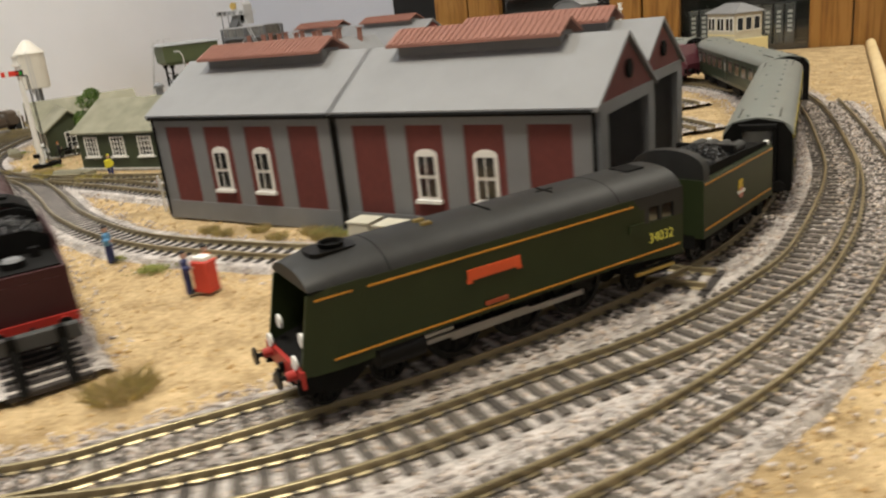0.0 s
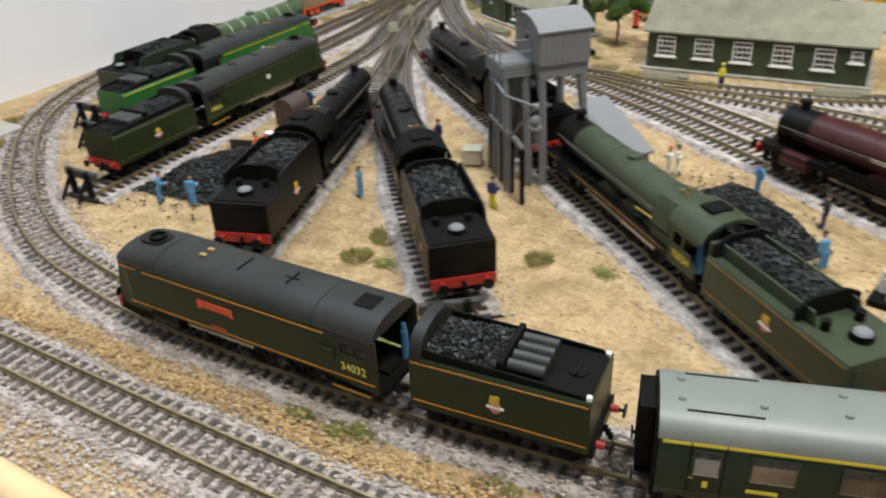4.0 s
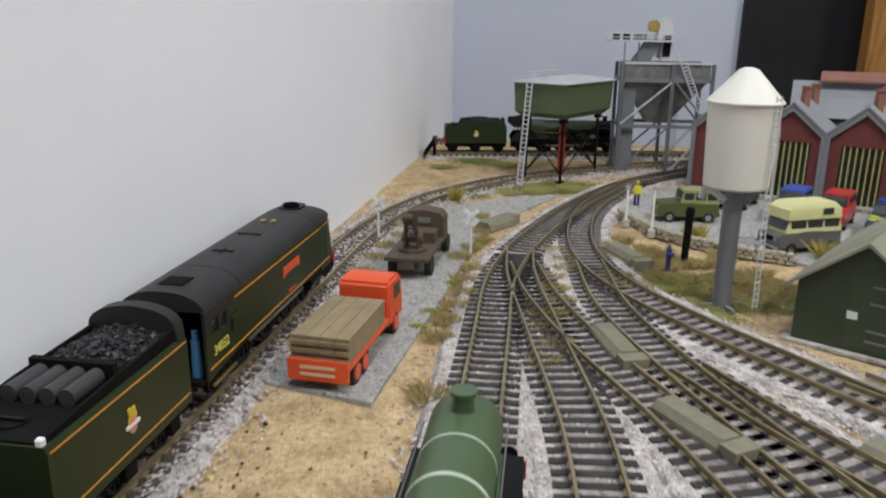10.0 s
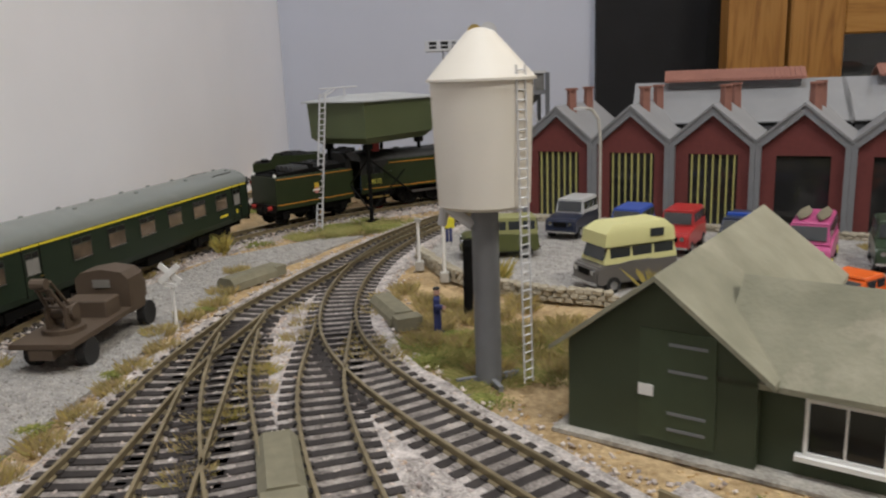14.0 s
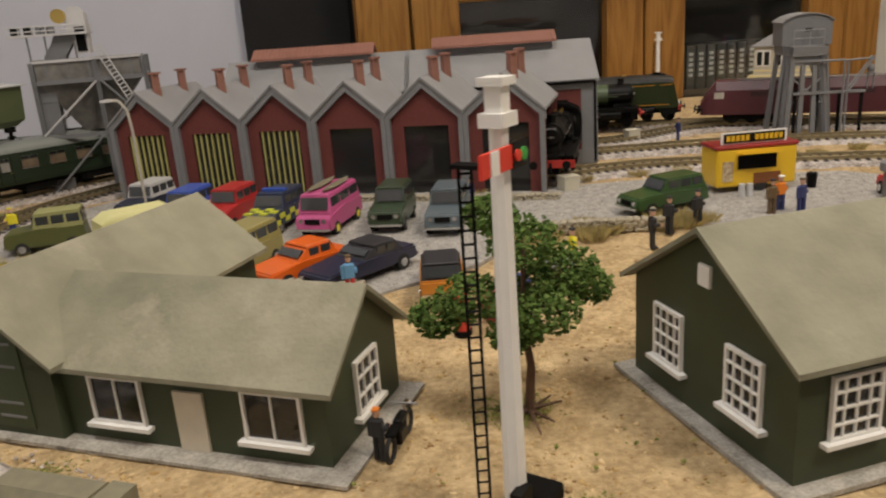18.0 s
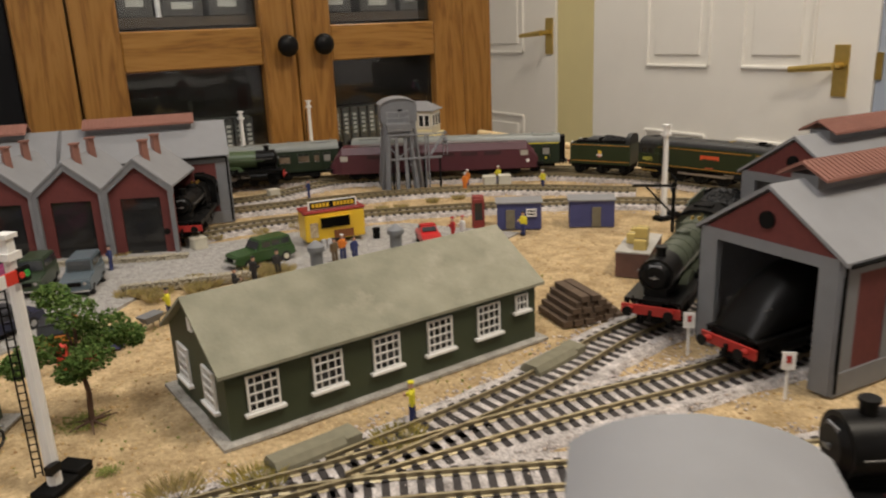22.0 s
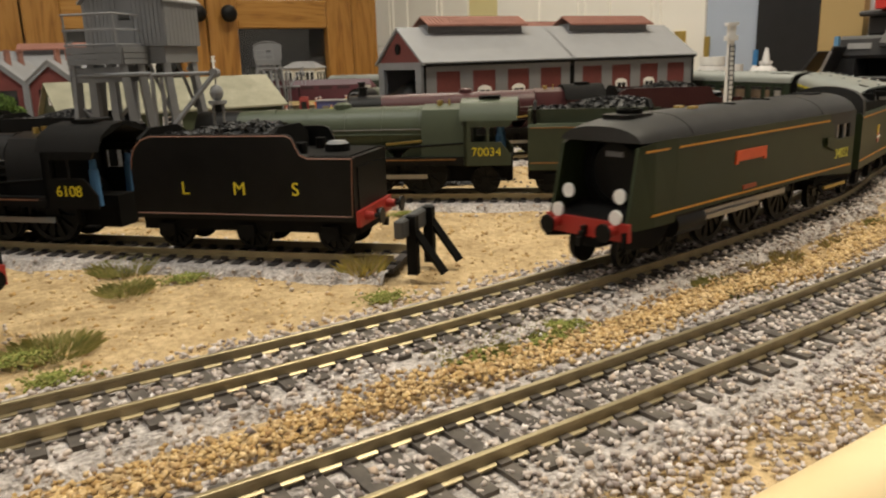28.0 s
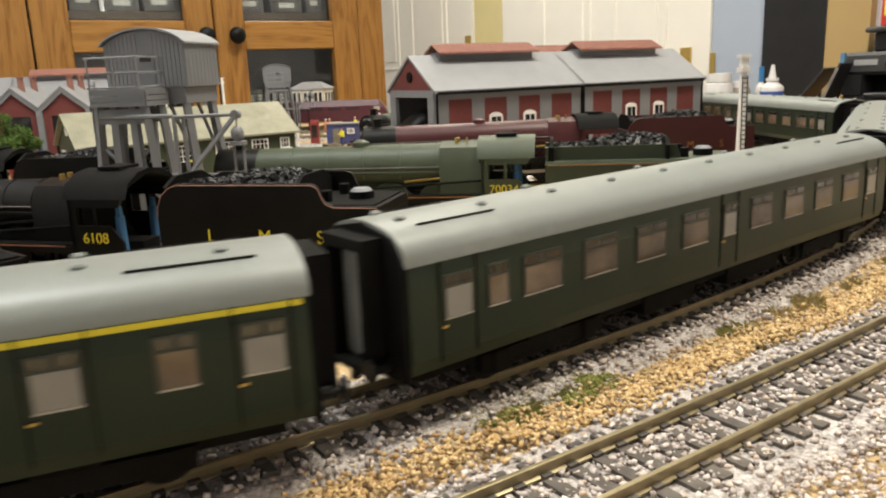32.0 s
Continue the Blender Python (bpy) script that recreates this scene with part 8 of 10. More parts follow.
def car(x, y, heading, body, label, L=0.052, W=0.0215, hood=0.0125, top=0.0215, glass0=0.30, glass1=0.98, slant=0.10, roof_mat=None, category="car", rim=CHROME, extra=None):
    """A model road car; x forward from its rear axle end, heading in degrees."""
    th = thing("car", pose(x - 0.003, y - 0.013, 0.0010, 0, 0, heading) @ Matrix.Scale(1.0, 4) @ pose(-L / 2, 0, 0), label, category, "parked cars")
    clear = 0.0040
    bm = bmesh.new()
    prof = [(0, clear + 0.001), (L * 0.02, hood), (L * 0.60, hood + 0.0004), (L * 0.97, hood - 0.0012), (L, hood - 0.004), (L, clear + 0.001), (L - 0.002, clear), (0.002, clear)]
    extrude(bm, prof, -W / 2, W / 2)
    es = [e for e in bm.edges]
    bmesh.ops.bevel(bm, geom=es, offset=0.0009, segments=2, affect="EDGES")
    shell = part("body", bm, body, th, smooth=True)
    g0, g1 = L * (1 - glass1) + 0.001, L * (1 - glass0)
    bm = bmesh.new()
    ins = 0.0012
    loft(bm, [[(a, sy * (W / 2 - i), z) for a, sy in ((g0 + da, -1), (g1 - db, -1), (g1 - db, 1), (g0 + da, 1))] for da, db, i, z in ((0, 0, 0.0006, hood - 0.0004), (L * slant * 0.5, L * slant, ins + 0.0006, top - 0.0012), (L * slant * 0.5, L * slant, ins + 0.0006, top - 0.0006))])
    cab = part("cabin", bm, roof_mat or body, th)
    bm = bmesh.new()
    box(bm, (g0 + g1 - L * slant * 0.5) / 2, 0, top - 0.0004, (g1 - g0) - L * slant * 1.4, W - 0.0048, 0.0012, bevel=0.0004)
    part("roof", bm, roof_mat or body, th)
    k = (top - hood)
    for s in (-1, 1):
        n = 3 if glass1 - glass0 > 0.55 else 2
        for i in range(n):
            a0 = g0 + L * slant * 0.5 + (g1 - g0 - L * slant * 1.5) * i / n + 0.0008
            a1 = g0 + L * slant * 0.5 + (g1 - g0 - L * slant * 1.5) * (i + 1) / n - 0.0008
            bm = bmesh.new()
            extrude(bm, [(a0, hood + 0.0010), (a1, hood + 0.0010), (a1, hood + k * 0.80), (a0, hood + k * 0.80)], s * (W / 2 - 0.0010), s * (W / 2 - 0.0022))
            part("side_window", bm, CAR_GLASS, cab)
    for xx, d, wid in ((g1 - L * slant * 0.5, 1, W - 0.005), (g0 + L * slant * 0.25, -1, W - 0.006)):
        ang = math.atan2(L * slant * (1 if d > 0 else 0.5), k) * d
        boxpart("windscreen", (0, 0, 0), (0.0009, wid, k * 0.72), CAR_GLASS, cab, m=Matrix.Translation((xx + d * 0.0002, 0, hood + k * 0.5)) @ Matrix.Rotation(-ang, 4, "Y"))
    for xx in (L * 0.18, L * 0.80):
        for s in (-1, 1):
            bm = bmesh.new()
            cyl(bm, (xx, s * (W / 2 - 0.0030), 0.0040), (xx, s * (W / 2 + 0.0002), 0.0040), 0.0042, n=18)
            w = part("wheel", bm, TYRE, th)
            bm = bmesh.new()
            cyl(bm, (xx, s * (W / 2 + 0.0001), 0.0040), (xx, s * (W / 2 + 0.0006), 0.0040), 0.0023, n=14)
            part("hub", bm, rim, w)
    for s in (-1, 1):
        bm = bmesh.new()
        cyl(bm, (L - 0.0008, s * W * 0.33, hood - 0.0042), (L + 0.0003, s * W * 0.33, hood - 0.0042), 0.0014, n=12)
        part("headlamp", bm, CHROME, th)
    for xx in (L + 0.0004, -0.0004):
        boxpart("bumper", (xx, 0, clear + 0.0014), (0.0014, W - 0.001, 0.0014), CHROME, th)
    boxpart("grille", (L + 0.0002, 0, hood - 0.0045), (0.0006, W * 0.42, 0.0030), BLACK_MATT, th)
    return th


H = -118
UPRIGHT = dict(L=0.047, W=0.0215, hood=0.0150, top=0.0245, glass0=0.36, glass1=1.0, slant=0.04)
car(-0.014, 1.060, H, paint("navy", (0.02, 0.025, 0.05)), "dark navy off-road car parked by the roundhouse", roof_mat=paint("pale_grey", (0.5, 0.5, 0.5)), **UPRIGHT)
car(0.016, 1.016, H, paint("blue_white", (0.62, 0.60, 0.50)), "cream off-road car with a blue roof", roof_mat=paint("mid_blue", (0.05, 0.10, 0.42)), **UPRIGHT)
car(0.045, 1.006, H, paint("fire_red", (0.42, 0.03, 0.03)), "red fire-service off-road car", **UPRIGHT)
police = car(0.074, 0.983, H, paint("police_dark", (0.03, 0.04, 0.08)), "police estate in blue and yellow check", L=0.054, W=0.0225, hood=0.0140, top=0.0230, glass0=0.34, glass1=1.0, slant=0.08)
for i in range(7):
    for s in (-1, 1):
        for r in range(2):
            if (i + r) % 2 == 0:
                boxpart("check", (0.004 + i * 0.0070, s * 0.0114, 0.0075 + r * 0.0034), (0.0066, 0.0004, 0.0032), paint("check_yellow", (0.62, 0.66, 0.06)), police)
for i in range(4):
    for r in range(3):
        if (i + r) % 2 == 0:
            boxpart("check", (0.0385 + r * 0.0042, -0.0078 + i * 0.0052, 0.0142 - r * 0.0003), (0.0040, 0.0050, 0.0010), paint("check_yellow", (0.62, 0.66, 0.06)), police)
boxpart("light_bar", (0.024, 0, 0.0242), (0.004, 0.016, 0.0016), paint("lamp_blue", (0.04, 0.10, 0.45)), police)
van = car(0.108, 0.966, H, paint("pink", (0.52, 0.10, 0.26)), "pink camper van with surfboards on its roof", L=0.056, W=0.0225, hood=0.0150, top=0.0255, glass0=0.08, glass1=0.98, slant=0.05, rim=paint("hub_yellow", (0.75, 0.65, 0.05)), category="van")
for s in (-1, 1):
    bm = bmesh.new()
    loft(bm, [[(x, s * 0.005 + w * math.cos(a), 0.0272 + 0.0008 * math.sin(a)) for a in np.linspace(0, 2 * math.pi, 8, endpoint=False)] for x, w in ((0.006, 0.0006), (0.016, 0.0032), (0.034, 0.0034), (0.046, 0.0008))])
    part("surfboard", bm, TIMBER, van, "tan surfboard")
car(0.146, 0.953, H + 6, paint("bronze_green", (0.035, 0.055, 0.03)), "dark green off-road car with spare wheel", **UPRIGHT)
car(0.176, 0.930, H + 6, paint("slate_blue", (0.10, 0.13, 0.15)), "slate-blue off-road car parked in the row", **UPRIGHT)
car(-0.066, 1.000, 185, paint("olive", (0.09, 0.10, 0.03)), "olive green canvas-topped off-road car", roof_mat=paint("canvas", (0.25, 0.25, 0.10), 0.8), **UPRIGHT)
car(0.052, 0.893, 235, paint("gold_green", (0.30, 0.26, 0.09)), "gold-green tall estate car", L=0.056, W=0.0225, hood=0.0150, top=0.0240, glass0=0.33, glass1=1.0, slant=0.07)
car(0.083, 0.870, 215, paint("orange", (0.72, 0.13, 0.015)), "bright orange saloon car", L=0.054, W=0.0215, hood=0.0115, top=0.0180, glass0=0.34, glass1=0.84, slant=0.14)
car(0.112, 0.858, 215, paint("ink_blue", (0.025, 0.028, 0.055)), "dark blue long saloon car", L=0.062, W=0.0230, hood=0.0112, top=0.0170, glass0=0.38, glass1=0.86, slant=0.16, roof_mat=paint("vinyl", (0.02, 0.02, 0.025), 0.6))
car(0.146, 0.822, 78, paint("tan_orange", (0.50, 0.19, 0.03)), "orange hatchback with a dark roof", L=0.044, W=0.0200, hood=0.0115, top=0.0185, glass0=0.30, glass1=0.97, slant=0.12, roof_mat=paint("vinyl", (0.02, 0.02, 0.025)))
car(0.306, 0.906, 190, paint("lincoln_green", (0.040, 0.085, 0.028)), "dark green estate car towing the snack van", L=0.054, W=0.0212, hood=0.0128, top=0.0206, glass0=0.34, glass1=0.98, slant=0.09, rim=paint("cream_hub", (0.7, 0.65, 0.5)))
car(0.440, 0.862, 250, paint("beetle_red", (0.50, 0.02, 0.02)), "round red small car by the stone wall", L=0.039, W=0.0170, hood=0.0108, top=0.0172, glass0=0.34, glass1=0.84, slant=0.22)
camp = car(-0.002, 0.928, 205, paint("grey_brown", (0.14, 0.13, 0.12)), "grey camper van with a cream raised roof", L=0.050, W=0.0225, hood=0.0150, top=0.0245, glass0=0.10, glass1=1.0, slant=0.06, roof_mat=paint("cream", (0.62, 0.60, 0.28), 0.5), category="van")
bm = bmesh.new()
loft(bm, [[(0.004 + (0.044 - 0.004) * u, sy * w, z) for u, sy in ((a, -1), (b, -1), (b, 1), (a, 1))] for a, b, w, z in ((-0.04, 1.02, 0.0108, 0.0235), (-0.02, 1.0, 0.0106, 0.030), (0.08, 0.86, 0.0080, 0.034))])
part("raised_roof", bm, paint("cream", (0.62, 0.6, 0.28)), camp, "cream high-top roof", smooth=True)
boxpart("roof_window", (0.014, 0.0109, 0.0285), (0.008, 0.0006, 0.004), CAR_GLASS, camp)

# snack van
th = thing("snack_van", pose(0.352, 0.922, 0.001, 0, 0, -8), "yellow and red snack trailer with an open hatch", "food trailer")
YV = paint("van_yellow", (0.72, 0.46, 0.03))
boxpart("body", (0.027, 0, 0.016), (0.054, 0.024, 0.025), YV, th, bevel=0.0012)
boxpart("roof", (0.027, 0, 0.0295), (0.056, 0.025, 0.0026), paint("van_red", (0.25, 0.02, 0.02)), th, bevel=0.0008)
boxpart("hatch", (0.027, -0.0121, 0.0195), (0.026, 0.0006, 0.0090), BLACK_MATT, th)
boxpart("awning", (0, 0, 0), (0.027, 0.009, 0.0006), YV, th, m=Matrix.Translation((0.027, -0.016, 0.0255)) @ Matrix.Rotation(radians(-12), 4, "X"))
board = boxpart("name_board", (0.027, -0.006, 0.0345), (0.044, 0.0012, 0.0078), WHITE, th)
boxpart("name_panel", (0.027, -0.0068, 0.0345), (0.041, 0.0004, 0.0060), BLACK, board)
for i in range(12):
    if i != 5:
        boxpart("lettering_bar", (0.0095 + i * 0.0032, -0.0071, 0.0345), (0.0023, 0.0004, 0.0036), YV, board)
boxpart("counter_panel", (0.034, -0.0121, 0.0085), (0.018, 0.0006, 0.0070), mat("counter_brown", (0.20, 0.07, 0.02), 0.6), th)
boxpart("menu_board", (0.0075, -0.0121, 0.014), (0.007, 0.0006, 0.013), mat("menu_mix", (0.45, 0.22, 0.10), 0.6, vary=0.6, scale=500, colour2=(0.7, 0.6, 0.4)), th)
for s in (-1, 1):
    bm = bmesh.new()
    cyl(bm, (0.030, s * 0.0100, 0.004), (0.030, s * 0.0122, 0.004), 0.0042, n=16)
    part("wheel", bm, TYRE, th)
for x, y in ((0.361, 0.898), (0.366, 0.897)):
    c = thing("gas_bottle", pose(x, y, 0.001), "small silver gas bottle by the trailer", "gas bottle", "gas bottles")
    bm = bmesh.new()
    cyl(bm, (0, 0, 0), (0, 0, 0.008), 0.0020, n=12)
    part("body", bm, SILVER, c)
c = thing("litter_bin", pose(0.412, 0.898, 0.001), "black plastic litter bin", "bin")
bm = bmesh.new()
cyl(bm, (0, 0, 0), (0, 0, 0.0095), 0.0030, 0.0034, n=12)
part("body", bm, BLACK_MATT, c)

# orange flat lorry with planks
ORANGE = paint("lorry_orange", (0.68, 0.085, 0.02), 0.38)
th = thing("flat_lorry", pose(-0.258, 0.655, 0.001, 0, 0, 86), "orange flatbed lorry loaded with planks", "lorry")
boxpart("bed", (0.028, 0, 0.0105), (0.056, 0.026, 0.0020), ORANGE, th)
boxpart("tail_board", (0.0005, 0, 0.0090), (0.0015, 0.026, 0.0090), ORANGE, th)
boxpart("chassis", (0.036, 0, 0.0070), (0.072, 0.010, 0.004), BLACK_MATT, th)
bm = bmesh.new()
extrude(bm, [(0.058, 0.006), (0.080, 0.006), (0.080, 0.018), (0.0775, 0.027), (0.074, 0.0285), (0.060, 0.0285), (0.058, 0.027)], -0.0125, 0.0125)
bmesh.ops.bevel(bm, geom=list(bm.edges), offset=0.0012, segments=2, affect="EDGES")
cab = part("cab", bm, ORANGE, th, smooth=True)
for s in (-1, 1):
    boxpart("side_window", (0.070, s * 0.0126, 0.0215), (0.009, 0.0005, 0.0065), CAR_GLASS, cab)
boxpart("windscreen", (0.0788, 0, 0.0220), (0.0008, 0.020, 0.0070), CAR_GLASS, cab, m=None)
for i in range(6):
    for j in range(4):
        boxpart("plank", (0.026 + (i % 2) * 0.001, -0.0095 + j * 0.0063, 0.0127 + i * 0.0018), (0.048, 0.0060, 0.0016), mat("planks", (0.26, 0.20, 0.11), 0.85, vary=0.25, scale=120), th)
for xx in (0.012, 0.022, 0.068):
    for s in (-1, 1):
        bm = bmesh.new()
        cyl(bm, (xx, s * 0.0085, 0.0050), (xx, s * 0.0125, 0.0050), 0.0052, n=18)
        w = part("wheel", bm, TYRE, th)
        bm = bmesh.new()
        cyl(bm, (xx, s * 0.0124, 0.0050), (xx, s * 0.0130, 0.0050), 0.0034, n=16)
        part("hub", bm, ORANGE, w)
for k in range(2):
    boxpart("name_bar", (-0.0005, 0, 0.0105 - k * 0.003), (0.0004, 0.015, 0.0012), mat("bar_cream", (0.7, 0.5, 0.3), 0.6), th)

# brown crane lorry
BROWN = paint("army_brown", (0.085, 0.06, 0.04), 0.6)
th = thing("crane_lorry", pose(-0.252, 0.800, 0.001, 0, 0, 88), "brown vintage breakdown crane lorry", "lorry")
boxpart("bed", (0.026, 0, 0.0120), (0.052, 0.026, 0.0022), BROWN, th)
boxpart("chassis", (0.034, 0, 0.0085), (0.068, 0.010, 0.004), BROWN, th)
boxpart("tool_box", (0.040, 0, 0.0165), (0.012, 0.020, 0.0080), BROWN, th, bevel=0.0005)
bm = bmesh.new()
extrude(bm, [(-0.0125, 0.010), (0.0125, 0.010), (0.0125, 0.026), (0.0095, 0.029), (0, 0.0305), (-0.0095, 0.029), (-0.0125, 0.026)], 0.050, 0.064, axis="x")
cab = part("cab", bm, BROWN, th)
boxpart("rear_window", (0.0498, 0.0, 0.0240), (0.0006, 0.008, 0.0035), mat("dusty_glass", (0.2, 0.19, 0.17), 0.4), cab)
boxpart("bonnet", (0.070, 0, 0.0155), (0.013, 0.015, 0.0100), BROWN, th, bevel=0.0010)
for xx in (0.014, 0.066):
    for s in (-1, 1):
        bm = bmesh.new()
        cyl(bm, (xx, s * 0.0090, 0.0055), (xx, s * 0.0130, 0.0055), 0.0058, n=18)
        part("wheel", bm, TYRE, th)
bm = bmesh.new()
cyl(bm, (0.018, 0, 0.013), (0.018, 0, 0.0150), 0.0085, n=20)
tt = part("turntable", bm, BROWN, th)
for s in (-1, 1):
    bm = bmesh.new()
    box(bm, 0.018, s * 0.004, 0.019, 0.010, 0.0012, 0.009)
    cyl(bm, (0.018, s * 0.004, 0.018), (0.006, s * 0.002, 0.036), 0.0009, n=6)
    cyl(bm, (0.022, s * 0.004, 0.018), (0.010, s * 0.002, 0.036), 0.0007, n=6)
    part("jib", bm, BROWN, th)
bm = bmesh.new()
for i in range(4):
    cyl(bm, (0.0165 - i * 0.0028, -0.0035, 0.020 + i * 0.0042), (0.0165 - i * 0.0028, 0.0035, 0.020 + i * 0.0042), 0.0006, n=5)
cyl(bm, (0.006, -0.003, 0.036), (0.006, 0.003, 0.036), 0.0022, n=10)
cyl(bm, (0.018, -0.006, 0.021), (0.018, 0.006, 0.021), 0.0030, n=12)
part("winch", bm, BROWN, th)

# ---- figures ----
SKIN = mat("doll_skin", (0.50, 0.30, 0.22), 0.7)
FIG = {"sky": (0.12, 0.30, 0.52), "navy": (0.03, 0.04, 0.14), "yellow": (0.70, 0.62, 0.03), "orange": (0.70, 0.20, 0.02), "black": (0.02, 0.02, 0.022), "white": (0.75, 0.75, 0.72), "brown": (0.12, 0.08, 0.04), "red": (0.45, 0.03, 0.03)}
FIGM = {k: mat("doll_" + k, v, 0.75, vary=0.12, scale=300) for k, v in FIG.items()}


def figure(x, y, heading, coat, legs, label, hat=None, z=0.0, bent=False, scale=1.0):
    """A painted figurine in one mesh."""
    bm = bmesh.new()
    def body(cx, cy, cz, sx, sy, sz, idx, bev=0.0):
        before = set(bm.faces)
        box(bm, cx, cy, cz, sx, sy, sz, bevel=bev)
        for f in bm.faces:
            if f not in before:
                f.material_index = idx
    lean = 0.003 if bent else 0.0
    body(-0.0003, -0.0013, 0.0055, 0.0024, 0.0020, 0.0110, 1, 0.0004), body(0.0006, 0.0013, 0.0055, 0.0024, 0.0020, 0.0110, 1, 0.0004)
    body(0.0009, -0.0013, 0.0006, 0.0036, 0.0019, 0.0012, 3), body(0.0015, 0.0013, 0.0006, 0.0036, 0.0019, 0.0012, 3)
    body(lean * 0.5, 0, 0.0142, 0.0030, 0.0054, 0.0078, 0, 0.0007)
    body(0.0010 + lean, -0.0033, 0.0140, 0.0042, 0.0016, 0.0022, 0, 0.0004), body(0.0002 + lean * 0.5, 0.0033, 0.0138, 0.0018, 0.0015, 0.0072, 0, 0.0004)
    body(0.0036 + lean, -0.0032, 0.0138, 0.0014, 0.0014, 0.0014, 2)
    body(0.0002 + lean, 0, 0.0202, 0.0028, 0.0026, 0.0034, 2, 0.0008)
    body(0.0001 + lean, 0, 0.0220, 0.0031, 0.0029, 0.0012, 4, 0.0004)
    bmesh.ops.recalc_face_normals(bm, faces=bm.faces)
    me = bpy.data.meshes.new("figurine")
    bm.to_mesh(me)
    bm.free()
    for q in (FIGM[coat], FIGM[legs], SKIN, FIGM["black"], FIGM[hat or "black"]):
        me.materials.append(q)
    ob = new("figurine", me)
    ob.matrix_basis = pose(x, y, z, 0, 0, heading) @ Matrix.Scale(scale * 0.95, 4)
    return tagged(ob, label, "figurine", "painted figurines")


for row in ((-0.273, 0.462, -20, "sky", "sky", None, True), (-0.257, 0.441, 40, "sky", "sky", None, True), (-0.236, 0.440, 110, "sky", "sky", None, True), (-0.018, 0.216, 60, "sky", "sky", None, True), (0.008, 0.222, 120, "sky", "sky", None, True),
            (0.104, 0.282, 200, "sky", "sky", None, False), (-0.107, 0.468, 100, "sky", "sky", None, False), (0.337, 0.396, 230, "sky", "sky", None, False), (0.386, 0.317, 140, "sky", "sky", None, True), (0.483, 0.405, 30, "sky", "navy", None, False)):
    figure(row[0], row[1], row[2], row[3], row[4], "blue-overalled figurine of a yard worker", row[5], bent=row[6])
for row in ((0.109, 0.378, 250, "navy", "navy", None), (0.192, 0.305, 90, "navy", "yellow", None), (-0.099, 0.844, 0, "navy", "navy", None), (0.380, 0.365, 200, "black", "navy", "black"), (0.430, 0.322, 180, "black", "navy", "brown"),
            (-0.09, 0.398, 90, "black", "black", None), (0.260, 0.826, 0, "black", "black", None), (0.281, 0.846, 40, "black", "black", None), (0.302, 0.852, 80, "black", "black", None), (0.199, 0.956, 180, "navy", "navy", None), (0.436, 1.106, 180, "navy", "navy", None), (-0.031, 0.398, 90, "navy", "navy", None), (0.465, 0.625, 60, "navy", "navy", None)):
    figure(row[0], row[1], row[2], row[3], row[4], "dark-clothed figurine standing on the ground", row[5])
for row in ((0.269, 0.592, 150, "yellow", "navy", "yellow"), (0.519, 0.823, 200, "yellow", "navy", None), (-0.102, 1.032, 270, "yellow", "navy", "yellow"), (0.210, 0.812, 180, "yellow", "navy", None), (0.640, 1.022, 200, "yellow", "navy", "white"), (0.660, 0.965, 200, "yellow", "navy", "white")):
    figure(row[0], row[1], row[2], row[3], row[4], "figurine in a yellow high-visibility vest", row[5])
for row in ((0.587, 1.014, 220, "orange", "orange", "white"), (0.361, 0.860, 90, "orange", "navy", "white"), (0.574, 0.386, 100, "orange", "orange", None), (0.570, 0.376, 40, "navy", "navy", None), (-0.004, 0.300, 0, "orange", "orange", None), (0.600, 1.028, 200, "orange", "navy", "white")):
    figure(row[0], row[1], row[2], row[3], row[4], "figurine in orange work clothes", row[5])
for row in ((0.279, 0.397, 200, "white", "white", "red"), (0.283, 0.402, 30, "white", "white", None), (0.677, 0.452, 200, "sky", "white", "yellow"), (0.470, 0.846, 180, "white", "white", "red"), (0.461, 0.848, 180, "red", "red", "red"), (0.351, 0.854, 90, "brown", "brown", None), (0.366, 0.848, 100, "navy", "navy", "brown"), (0.101, 0.818, 90, "sky", "red", "brown")):
    figure(row[0], row[1], row[2], row[3], row[4], "small painted figurine standing on the ground", row[5])


# ---- planting ----
FOLIAGE = islands("leaf_foam", [(0.045, 0.085, 0.018), (0.085, 0.15, 0.035), (0.14, 0.20, 0.055), (0.065, 0.11, 0.03)], 0.95, 0.1)
BARK = mat("bark", (0.10, 0.055, 0.035), 0.9, vary=0.3, scale=300)


